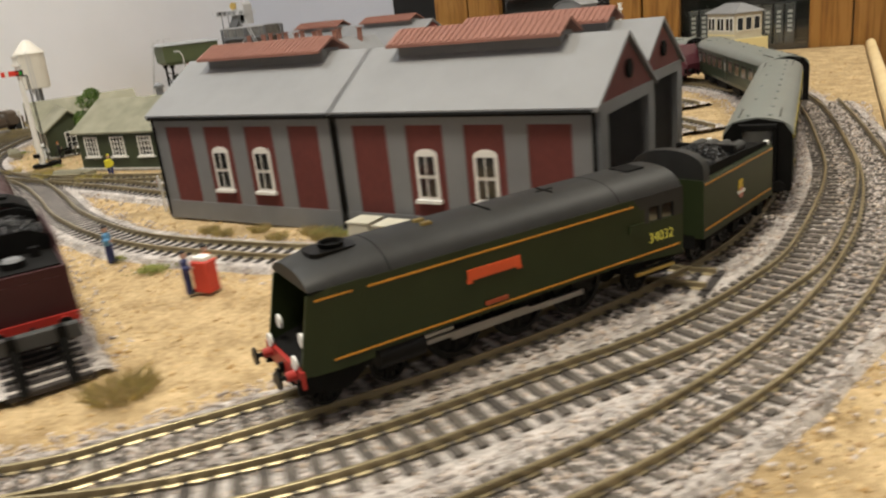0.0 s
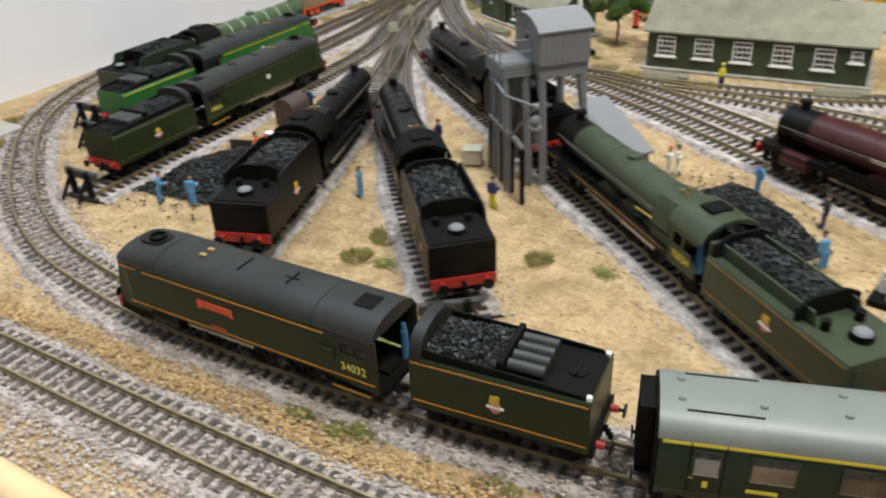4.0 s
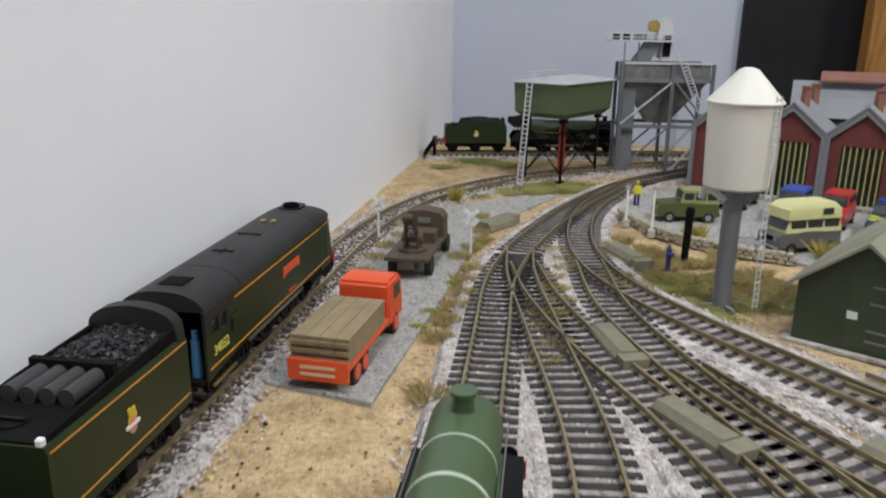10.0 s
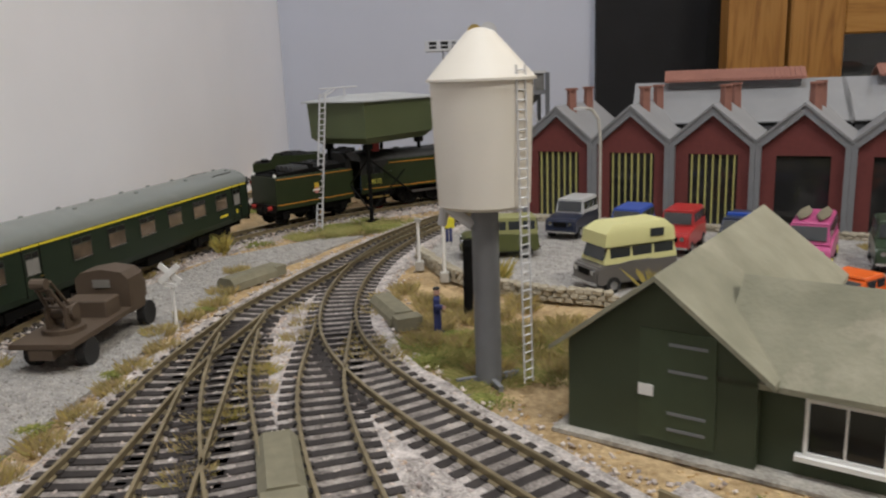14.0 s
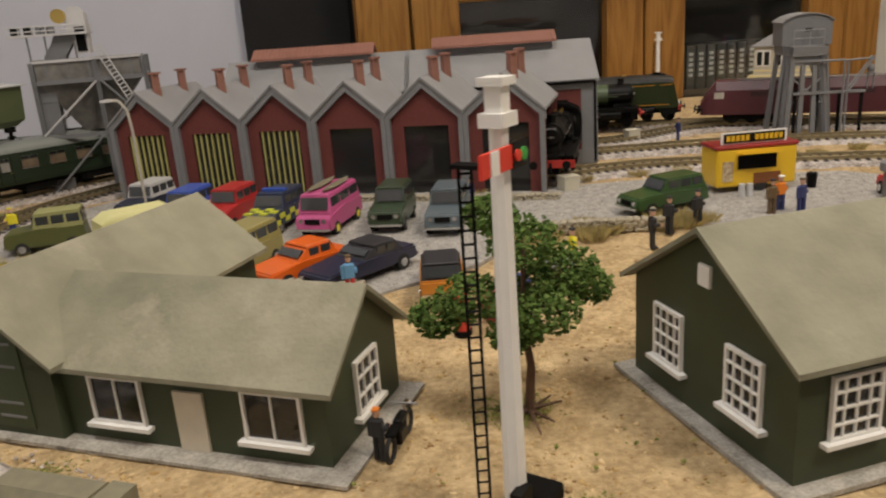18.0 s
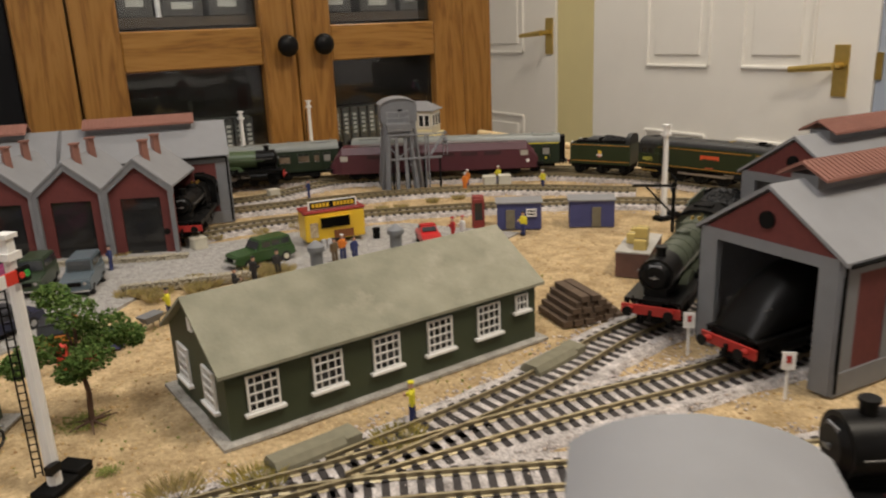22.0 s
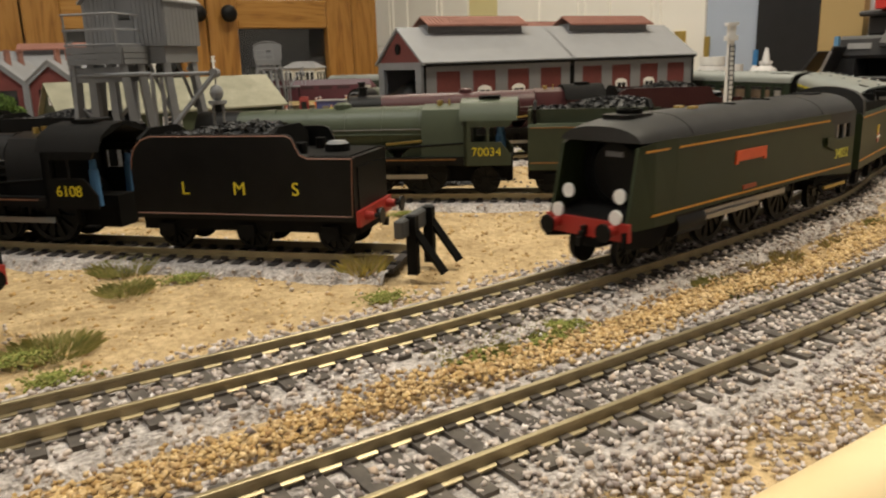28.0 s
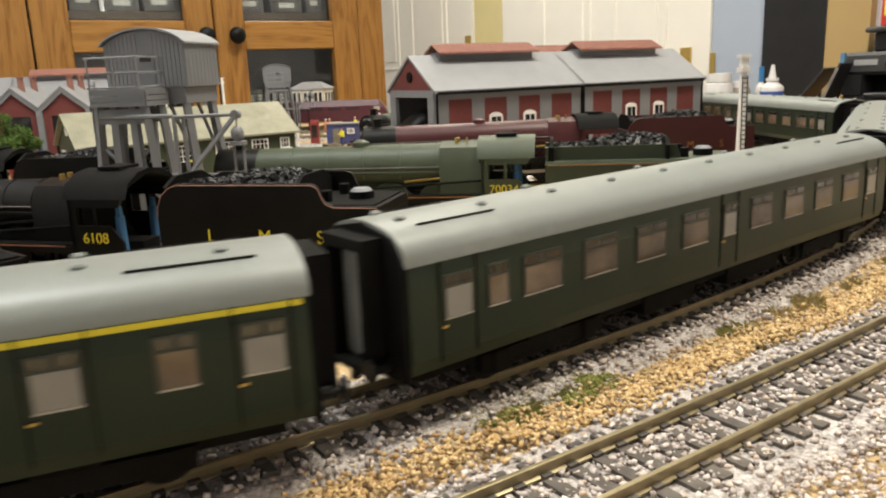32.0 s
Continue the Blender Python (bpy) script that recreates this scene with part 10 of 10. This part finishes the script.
PLASTIC = mat("black_plastic", (0.022, 0.022, 0.024), 0.4, vary=0.15, scale=30)
DGREY = mat("dark_grey_plastic", (0.055, 0.055, 0.058), 0.45, vary=0.1, scale=30)
KEY_GREY = mat("button_grey", (0.22, 0.22, 0.22), 0.5)
th = thing("printer", pose(1.50, 0.753, DESK_TOP, 0, 0, -90), "black inkjet printer with a sloping key panel on the desk", "printer")
boxpart("base", (0.194, 0.21, 0.024), (0.388, 0.40, 0.048), PLASTIC, th, bevel=0.004)
boxpart("paper_slot", (0.205, 0.24, 0.066), (0.35, 0.36, 0.036), BLACK_MATT, th)
boxpart("side_cheek", (0.018, 0.21, 0.066), (0.036, 0.40, 0.036), PLASTIC, th)
boxpart("tray_lip", (0.215, -0.012, 0.050), (0.30, 0.05, 0.008), PLASTIC, th, bevel=0.002)
body = boxpart("body", (0.194, 0.21, 0.104), (0.388, 0.40, 0.040), DGREY, th, bevel=0.006)
boxpart("name_bar", (0.042, 0.009, 0.106), (0.042, 0.002, 0.010), mat("bar_grey", (0.35, 0.35, 0.35), 0.5), body)
boxpart("scanner_body", (0.200, 0.24, 0.142), (0.36, 0.34, 0.036), PLASTIC, th, bevel=0.004)
boxpart("scanner_lid", (0.200, 0.23, 0.163), (0.37, 0.37, 0.010), DGREY, th, bevel=0.003)
SLOPE = Matrix.Translation((0.190, 0.010, 0.122)) @ Matrix.Rotation(radians(-42), 4, "X")
panel = boxpart("key_panel", (0, 0, 0), (0.216, 0.012, 0.050), DGREY, th, bevel=0.004, m=SLOPE)
boxpart("display", (0, 0, 0), (0.046, 0.003, 0.012), mat("display_grey", (0.10, 0.11, 0.10), 0.25), panel, m=SLOPE @ Matrix.Translation((-0.076, -0.006, 0.012)))
for r in range(3):
    for i in range(9):
        if i < 3 or i > 3:
            boxpart("key", (0, 0, 0), (0.0085, 0.004, 0.0055), KEY_GREY, panel, bevel=0.001, m=SLOPE @ Matrix.Translation((-0.026 + i * 0.0135, -0.0065, 0.014 - r * 0.012)))
label = boxpart("ink_sticker", (0.321, 0.0085, 0.057), (0.034, 0.003, 0.032), mat("sticker_white", (0.6, 0.58, 0.55), 0.5), th, "white and yellow ink sticker")
boxpart("sticker_half", (0.3125, 0.0065, 0.057), (0.017, 0.002, 0.032), mat("sticker_yellow", (0.72, 0.50, 0.05), 0.5), label)
th = thing("printer", pose(1.48, 0.352, DESK_TOP, 0, 0, -90), "tall black office printer on the desk", "printer")
boxpart("body", (0.052, 0.22, 0.165), (0.104, 0.44, 0.330), PLASTIC, th, bevel=0.008)
boxpart("lower_body", (0.300, 0.23, 0.050), (0.39, 0.42, 0.100), PLASTIC, th, bevel=0.005)
boxpart("output_recess", (0.300, 0.25, 0.115), (0.39, 0.38, 0.030), BLACK_MATT, th)
boxpart("scanner", (0.300, 0.21, 0.190), (0.39, 0.44, 0.120), DGREY, th, bevel=0.008)
boxpart("paper_tray", (0.290, -0.030, 0.008), (0.30, 0.10, 0.016), BLACK_MATT, th, bevel=0.003)
bm = bmesh.new()
cyl(bm, (0.062, -0.0015, 0.135), (0.062, 0.002, 0.135), 0.014, n=20)
part("badge", bm, BLACK, th)
boxpart("small_mark", (0.088, -0.001, 0.020), (0.016, 0.002, 0.012), DGREY, th)
st = boxpart("paper_sticker", (0.146, 0.0185, 0.026), (0.094, 0.003, 0.040), mat("sticker_white", (0.6, 0.58, 0.55), 0.5), th, "white paper-size sticker")
text_part("A3", 0.030, pose(0.118, 0.0165, 0.026, 90, 0, 0), mat("ink_navy", (0.05, 0.07, 0.12), 0.5), st, "dark letters A3")
for i, c in enumerate(((0.05, 0.22, 0.34), (0.45, 0.10, 0.28))):
    boxpart("sticker_block", (0.150 + i * 0.027, 0.0165, 0.026), (0.024, 0.002, 0.030), mat("sticker_c%d" % i, c, 0.5), st)
RED_CARD = mat("carton_red", (0.55, 0.035, 0.03), 0.5, vary=0.05)
for y0, y1, hh, red in ((0.702, 0.612, 0.075, True), (0.604, 0.478, 0.085, True), (0.470, 0.368, 0.055, False)):
    b = thing("carton", pose(1.60, (y0 + y1) / 2, DESK_TOP + 0.168), "red carton with a yellow label panel on the printer" if red else "off-white rounded case on the printer", "box", "boxes on the printer")
    w = y0 - y1
    boxpart("carton_body", (0, 0, hh / 2), (0.15, w - 0.004, hh), RED_CARD if red else mat("case_ivory", (0.50, 0.47, 0.40), 0.5), b, bevel=0.002 if red else 0.012)
    if red:
        pan = boxpart("label_panel", (-0.0757, w * 0.05, hh * 0.50), (0.002, w * 0.72, hh * 0.55), mat("carton_yellow", (0.75, 0.60, 0.06), 0.5), b)
        boxpart("label_mark", (-0.0772, -w * 0.12, hh * 0.50), (0.001, w * 0.26, hh * 0.36), mat("mark_ochre", (0.40, 0.33, 0.10), 0.5), pan)
        boxpart("label_word", (-0.0772, w * 0.22, hh * 0.56), (0.001, w * 0.20, hh * 0.12), RED_CARD, pan)


def bottle(x, y, r, h, body, cap, label, band=None, cone=False, wide=False):
    th = thing("bottle", pose(x, y, DESK_TOP), label, "bottle", "bottles on the desk")
    bm = bmesh.new()
    k = 0.78 if wide else 0.45
    sh = 0.70 if wide else 0.60
    ring = [(r * 0.94, 0.0), (r, h * 0.02), (r, h * sh), (r * 0.95, h * (sh + 0.04)), (r * (k + 0.15), h * (sh + 0.09)), (r * k, h * (sh + 0.11)), (r * k, h * (sh + 0.15))]
    loft(bm, [[(math.cos(2 * math.pi * i / 28) * q, math.sin(2 * math.pi * i / 28) * q, z) for i in range(28)] for q, z in ring])
    part("body", bm, body, th, smooth=True)
    bm = bmesh.new()
    z0 = h * (sh + 0.13)
    if cone:
        cyl(bm, (0, 0, z0), (0, 0, z0 + h * 0.05), r * 0.56, n=20), cyl(bm, (0, 0, z0 + h * 0.05), (0, 0, h), r * 0.34, r * 0.14, n=20)
    else:
        cyl(bm, (0, 0, z0), (0, 0, h), r * (k + 0.06), n=24)
    part("cap", bm, cap, th, smooth=True)
    if band:
        bm = bmesh.new()
        cyl(bm, (0, 0, h * 0.08), (0, 0, h * 0.56), r * 1.015, n=28)
        lb = part("label_band", bm, band, th)
        for i in range(3):
            boxpart("label_line", (-r * 0.99, 0, h * (0.24 + 0.09 * i)), (r * 0.10, r * (0.9 - 0.2 * i), h * 0.025), WHITE, lb)


MILKY = mat("milky_plastic", (0.72, 0.71, 0.70), 0.4, vary=0.04)
LABEL_BLUE = mat("label_blue", (0.05, 0.10, 0.36), 0.5, vary=0.2)
bottle(1.400, 0.822, 0.0205, 0.108, MILKY, MILKY, "white glue bottle with a blue label", LABEL_BLUE, cone=True)
bottle(1.440, 0.872, 0.0095, 0.105, MILKY, mat("blue_cap", (0.05, 0.22, 0.50), 0.4), "slim applicator bottle with a blue cap")
bottle(1.425, 0.958, 0.0290, 0.094, MILKY, WHITE, "white pot with a dark label", BLACK_MATT, wide=True)
bottle(1.465, 0.935, 0.0200, 0.078, mat("bottle_smoke", (0.36, 0.33, 0.30), 0.4), MILKY, "grey-brown plastic bottle behind the pot", wide=True)
bottle(1.450, 0.389, 0.0235, 0.099, MILKY, WHITE, "plain milky plastic bottle", wide=False)
th = thing("hand_bell", pose(1.435, 0.466, DESK_TOP), "small antique brass hand bell", "bell")
AGED = mat("aged_brass", (0.24, 0.17, 0.05), 0.4, metal=0.85, vary=0.25, scale=60)
bm = bmesh.new()
ring = [(0.0240, 0), (0.0250, 0.003), (0.0235, 0.008), (0.0150, 0.016), (0.0110, 0.030), (0.0095, 0.046), (0.0110, 0.050), (0.0080, 0.054)]
loft(bm, [[(math.cos(2 * math.pi * i / 28) * q, math.sin(2 * math.pi * i / 28) * q, z) for i in range(28)] for q, z in ring])
part("body", bm, AGED, th, smooth=True)
bm = bmesh.new()
rings = []
for a in np.linspace(-0.5 * math.pi, 1.5 * math.pi, 25):
    rings.append([(0.0048 * math.sin(b), (0.0185 + 0.0048 * math.cos(b)) * math.cos(a), 0.069 + (0.0155 + 0.0048 * math.cos(b)) * math.sin(a)) for b in np.linspace(0, 2 * math.pi, 10, endpoint=False)])
loft(bm, rings, caps=False)
part("ring_handle", bm, AGED, th, smooth=True)
# black sleeve and open case lying before the printer
th = thing("pen_case", pose(1.455, 0.800, DESK_TOP, 0, 0, -95), "black rounded case with a bright metal tip", "case")
bm = bmesh.new()
rings = [[(x, r * 1.1 * math.cos(b), 0.022 + r * 0.95 * math.sin(b)) for b in np.linspace(0, 2 * math.pi, 18, endpoint=False)] for x, r in ((0.0, 0.012), (0.008, 0.021), (0.05, 0.0225), (0.150, 0.021), (0.175, 0.015), (0.186, 0.008))]
loft(bm, rings)
part("sleeve", bm, PLASTIC, th, smooth=True)
boxpart("metal_tip", (0.193, 0, 0.020), (0.014, 0.008, 0.022), STEEL, th, bevel=0.001)
th = thing("open_wallet", pose(1.475, 0.805, DESK_TOP, 0, 0, -80), "black folding wallet standing open by the printer", "wallet")
for a, x in ((38, 0.0), (22, 0.040)):
    boxpart("flap", (0, 0, 0), (0.004, 0.075, 0.118), PLASTIC, th, bevel=0.001, m=Matrix.Translation((x + 0.012, 0, 0.052)) @ Matrix.Rotation(radians(a), 4, "Y"))
boxpart("edge_trim", (0, 0, 0), (0.005, 0.004, 0.100), STEEL, th, m=Matrix.Translation((0.052, -0.038, 0.052)) @ Matrix.Rotation(radians(22), 4, "Y"))
boxpart("blue_tab", (0, 0, 0), (0.007, 0.010, 0.024), mat("tab_blue", (0.10, 0.25, 0.42), 0.5), th, m=Matrix.Translation((0.066, 0, 0.112)))


# ---- small things about the yard ----
th = thing("pillar_box", pose(0.139, 0.757, 0), "red pillar letter box beside the tree", "letter box")
bm = bmesh.new()
cyl(bm, (0, 0, 0.0018), (0, 0, 0.0165), 0.0032, n=18)
body = part("body", bm, DRUM_RED, th, smooth=True)
bm = bmesh.new()
cyl(bm, (0, 0, 0), (0, 0, 0.0020), 0.0038, n=18)
part("base", bm, BLACK_MATT, th)
bm = bmesh.new()
cyl(bm, (0, 0, 0.0165), (0, 0, 0.0178), 0.0040, n=18), cyl(bm, (0, 0, 0.0178), (0, 0, 0.0192), 0.0036, 0.0010, n=18)
part("cap", bm, DRUM_RED, th)
boxpart("slot", (0, -0.0032, 0.0140), (0.0032, 0.0006, 0.0009), BLACK_MATT, body)
for x, y, c, nm in ((0.170, 0.782, (0.05, 0.06, 0.20), "blue"), (0.156, 0.768, (0.22, 0.04, 0.03), "dark red")):
    th = thing("plant_tub", pose(x, y, 0), nm + " square tub standing under the tree", "tub", "plant tubs")
    bm = bmesh.new()
    loft(bm, [[(sx * a, sy * a, z) for sx, sy in ((-1, -1), (1, -1), (1, 1), (-1, 1))] for a, z in ((0.0042, 0), (0.0056, 0.0105))])
    part("tub", bm, mat("tub_" + nm.replace(" ", "_"), c, 0.6), th)
    boxpart("rim", (0, 0, 0.0108), (0.0120, 0.0120, 0.0012), mat("tub_" + nm.replace(" ", "_"), c, 0.6), th)
th = thing("wheelbarrow", pose(0.194, 0.800, 0, 0, 0, 30), "grey wheelbarrow pushed by a figurine", "wheelbarrow")
bm = bmesh.new()
loft(bm, [[(sx * a + 0.002, sy * b, z) for sx, sy in ((-1, -1), (1, -1), (1, 1), (-1, 1))] for a, b, z in ((0.0045, 0.0028, 0.0045), (0.0078, 0.0048, 0.0095))])
part("tray", bm, MID_GREY, th)
bm = bmesh.new()
cyl(bm, (-0.0075, -0.0008, 0.0028), (-0.0075, 0.0008, 0.0028), 0.0028, n=14)
part("wheel", bm, TYRE, th)
for s in (-1, 1):
    bm = bmesh.new()
    cyl(bm, (-0.0075, s * 0.0012, 0.0030), (0.0145, s * 0.0042, 0.0085), 0.0005, n=5)
    part("handle", bm, TIMBER, th)
    bm = bmesh.new()
    cyl(bm, (0.0065, s * 0.0032, 0), (0.0060, s * 0.0032, 0.0060), 0.0005, n=5)
    part("leg", bm, TIMBER, th)
th = thing("motorcycle", pose(0.099, 0.681, 0, 0, 0, 62), "black motorcycle leaning by the office wall", "motorcycle")
for xx in (-0.0085, 0.0085):
    bm = bmesh.new()
    rings = [[(xx + (0.0036 + 0.0008 * math.cos(b)) * math.cos(a), 0.0007 * math.sin(b), 0.0042 + (0.0036 + 0.0008 * math.cos(b)) * math.sin(a)) for b in np.linspace(0, 2 * math.pi, 6, endpoint=False)] for a in np.linspace(0, 2 * math.pi, 17)]
    loft(bm, rings, caps=False)
    part("wheel", bm, TYRE, th)
boxpart("engine", (0, 0, 0.0050), (0.0070, 0.0036, 0.0050), BLACK, th, bevel=0.0006)
boxpart("fuel_tank", (0.0018, 0, 0.0090), (0.0070, 0.0030, 0.0026), BLACK, th, bevel=0.0008)
boxpart("saddle", (-0.0052, 0, 0.0086), (0.0072, 0.0030, 0.0014), BLACK_MATT, th, bevel=0.0004)
bm = bmesh.new()
cyl(bm, (0.0085, 0, 0.0042), (0.0060, 0, 0.0115), 0.0005, n=6), cyl(bm, (0.0058, -0.0045, 0.0118), (0.0058, 0.0045, 0.0118), 0.0004, n=6)
part("fork", bm, STEEL, th)
bm = bmesh.new()
cyl(bm, (0.0078, 0, 0.0098), (0.0098, 0, 0.0098), 0.0014, n=10)
part("headlamp", bm, CHROME, th)
figure(0.092, 0.676, 60, "black", "black", "dark-clothed figurine sitting by the motorcycle", "orange", scale=0.8)

# buffer stop with a red beam before the shed road's end
th = thing("buffer_stop", pose(0.722, 0.432, 0.001, 0, 0, 178), "red-beamed timber buffer stop by the running line", "buffer stop", "buffer stops")
for s in (-1, 1):
    boxpart("post", (0, s * 0.0085, 0.009), (0.0030, 0.0030, 0.018), BLACK_MATT, th)
    bm = bmesh.new()
    cyl(bm, (-0.013, s * 0.0085, 0.001), (-0.001, s * 0.0085, 0.014), 0.0015, n=4)
    part("strut", bm, BLACK_MATT, th)
boxpart("beam", (0.0020, 0, 0.0155), (0.0032, 0.029, 0.0050), RED, th, "red painted beam")

# fine grains on the gravel of the road and the car park
GREY_GRAIN = islands("grey_grain", [(0.26, 0.25, 0.23), (0.50, 0.48, 0.45), (0.38, 0.36, 0.33), (0.62, 0.60, 0.56), (0.44, 0.41, 0.36), (0.20, 0.19, 0.18)])
rng = np.random.default_rng(95)
def inside(p, poly):
    hit = np.zeros(len(p), bool)
    for (x0, y0), (x1, y1) in zip(poly, poly[1:] + poly[:1]):
        cut = ((y0 > p[:, 1]) != (y1 > p[:, 1])) & (p[:, 0] < (x1 - x0) * (p[:, 1] - y0) / (y1 - y0 + 1e-12) + x0)
        hit ^= cut
    return hit
rows = []
for poly, n in ((ROAD_PLAN, 26000), (PARK_PLAN, 60000)):
    lo, hi = np.min(poly, axis=0), np.max(poly, axis=0)
    p = rng.uniform(lo, hi, (n, 2))
    p = p[inside(p, poly)]
    rows.append(np.column_stack([p, np.full(len(p), 0.0009)]))
rows = np.concatenate(rows)
scatter("gravel_grains", rows, rng.uniform(0.00025, 0.00062, len(rows)), 96, GREY_GRAIN, "grey gravel grains on the road and car park", "gravel")

# low moss, leaf litter and spiky yellow tufts
MOSS = islands("moss_foam", [(0.15, 0.18, 0.045), (0.26, 0.28, 0.08), (0.20, 0.23, 0.06), (0.38, 0.34, 0.12), (0.12, 0.15, 0.04)], 0.95, 0.1)
rng = np.random.default_rng(91)
spots = [(0.234, 0.099, 0.010), (0.205, 0.095, 0.009), (0.224, 0.092, 0.007), (0.168, 0.215, 0.009), (0.283, 0.260, 0.007), (0.534, 0.262, 0.009), (0.452, 0.110, 0.009), (0.594, 0.176, 0.008),
         (0.111, 0.166, 0.009), (0.117, 0.146, 0.008), (0.210, 0.152, 0.008), (-0.238, 0.346, 0.008), (-0.117, 0.250, 0.006), (-0.140, 0.259, 0.006), (-0.255, 0.267, 0.006), (-0.224, 0.329, 0.007), (-0.101, 0.812, 0.014), (-0.115, 0.828, 0.010),
         (-0.241, 1.043, 0.014), (-0.198, 1.100, 0.020), (-0.166, 0.835, 0.007), (-0.226, 0.802, 0.007), (-0.230, 0.754, 0.008), (-0.232, 0.732, 0.007), (-0.220, 0.887, 0.007), (-0.105, 0.787, 0.012), (-0.081, 0.772, 0.012), (-0.090, 0.840, 0.013),
         (-0.070, 0.815, 0.012), (-0.060, 0.845, 0.012), (0.196, 0.586, 0.011), (0.289, 0.528, 0.007), (0.140, 0.635, 0.006), (0.139, 0.690, 0.012), (-0.107, 0.827, 0.010), (-0.010, 0.700, 0.010), (-0.023, 0.691, 0.010), (0.600, 0.470, 0.012), (0.655, 0.462, 0.010),
         (0.483, 0.413, 0.008), (0.520, 0.400, 0.010), (-0.150, 1.090, 0.022), (-0.180, 1.125, 0.020), (-0.260, 1.225, 0.025), (-0.225, 1.205, 0.020), (-0.290, 1.180, 0.015), (0.800, 0.600, 0.015), (0.77, 0.62, 0.012), (0.76, 0.42, 0.010)]
rows, size = [], []
for x, y, r in spots:
    n = int(900 * (r / 0.010) ** 2)
    a, d = rng.uniform(0, 2 * math.pi, n), r * np.abs(rng.normal(0, 0.55, n))
    rows.append(np.column_stack([x + d * np.cos(a), y + d * np.sin(a) * 0.8, 0.0004 + 0.0012 * np.exp(-(d / r) ** 2 * 2) * rng.uniform(0, 1, n)]))
    size.append(rng.uniform(0.00025, 0.00060, n))
n = 420
rows.append(np.column_stack([rng.uniform(0.03, 0.46, n), rng.uniform(0.60, 0.80, n), np.full(n, 0.0003)]))
size.append(rng.uniform(0.0003, 0.0011, n))
scatter("moss", np.concatenate(rows), np.concatenate(size), 92, MOSS, "olive green moss and leaf litter on the ground", "moss")
GOLD_GRASS = islands("gold_grass", [(0.46, 0.36, 0.08), (0.55, 0.44, 0.12), (0.36, 0.30, 0.08), (0.30, 0.30, 0.08)], 0.9)
tufts("golden_tufts", [(-0.253, 1.015, 0.0035, 0.014), (0.006, 0.893, 0.0035, 0.014), (-0.072, 0.920, 0.0035, 0.015), (-0.117, 0.252, 0.005, 0.007), (0.219, 0.181, 0.006, 0.006), (0.395, 0.182, 0.007, 0.006), (0.255, 0.580, 0.010, 0.006), (0.190, 0.586, 0.010, 0.006), (0.500, 0.200, 0.009, 0.007), (-0.166, 0.80, 0.006, 0.004), (-0.166, 0.76, 0.006, 0.004)], 330, GOLD_GRASS, "golden dry fibre grass tufts", 93)


def motions():
    line, total = TRACKS["loop"]
    # seconds and metres run by the loco's front, from the start of the loop's plan
    clock = np.array(RUN)
    def place(s0, a, b):
        """The pose of a vehicle whose ends stand a and b metres behind s0."""
        pa, pb = along(line, total, s0 - a), along(line, total, s0 - b)
        h = math.degrees(math.atan2(pa[1] - pb[1], pa[0] - pb[0]))
        return pa, pb, h
    step = 0.25
    times = [i * step for i in range(int(32 / step) + 1)]
    run = [float(np.interp(t, clock[:, 0], clock[:, 1])) for t in times]
    rows = []
    for t, s in zip(times, run):
        pa, pb, h = place(s, 0.035, 0.140)
        u = 1.125
        x, y = pb[0] - (pa[0] - pb[0]) * u, pb[1] - (pa[1] - pb[1]) * u
        rows.append((t, pose(x, y, RAIL_TOP, 0, 0, h) @ TRAIN_SIZE))
    walk(TRAIN_LOCO, rows)
    rows = []
    for t, s in zip(times, run):
        pa, pb, h = place(s, 0.193, 0.243)
        u = 0.0135 / 0.050
        x, y = pb[0] - (pa[0] - pb[0]) * u, pb[1] - (pa[1] - pb[1]) * u
        rows.append((t, pose(x, y, RAIL_TOP, 0, 0, h) @ TENDER_SIZE))
    walk(TRAIN_TENDER, rows)
    # driving wheels and coupling rods
    fine = [i * 0.1 for i in range(321)]
    turn = [math.degrees(float(np.interp(t, clock[:, 0], clock[:, 1])) / (0.0122 * 0.915)) for t in fine]
    for w in DRIVERS:
        x, y, z = w.location
        walk(w, [(t, pose(x, y, z, 0, a % 360.0, 0)) for t, a in zip(fine, turn)])
    for rod in RODS:
        walk(rod, [(t, pose(0.0036 * math.cos(math.radians(a)), 0, -0.0036 * math.sin(math.radians(a)))) for t, a in zip(fine, turn)])
    for i, c in enumerate(COACHES):
        first = 0.2755 + i * 0.2760
        rows = []
        for t, s in zip(times, run):
            pa, pb, h = place(s, first + 0.0470, first + 0.2080)
            rows.append((t, pose((pa[0] + pb[0]) / 2, (pa[1] + pb[1]) / 2, RAIL_TOP, 0, 0, h) @ COACH_SIZE))
        walk(c, rows)


# seconds, and metres run by the train's front buffers from the loop's first point
RUN = [(0, -0.266), (0.5, -0.186), (1, -0.107), (2, 0.054), (2.5, 0.136), (3, 0.220), (4, 0.388), (5.5, 0.610), (7, 0.834), (8, 0.982), (9, 1.132), (10, 1.272), (13, 1.690), (21.3, 2.850), (25, 3.405), (26.5, 3.668), (28, 3.929), (29, 4.099), (29.5, 4.182), (30.5, 4.324), (31.2, 4.430), (32, 4.556)]
motions()
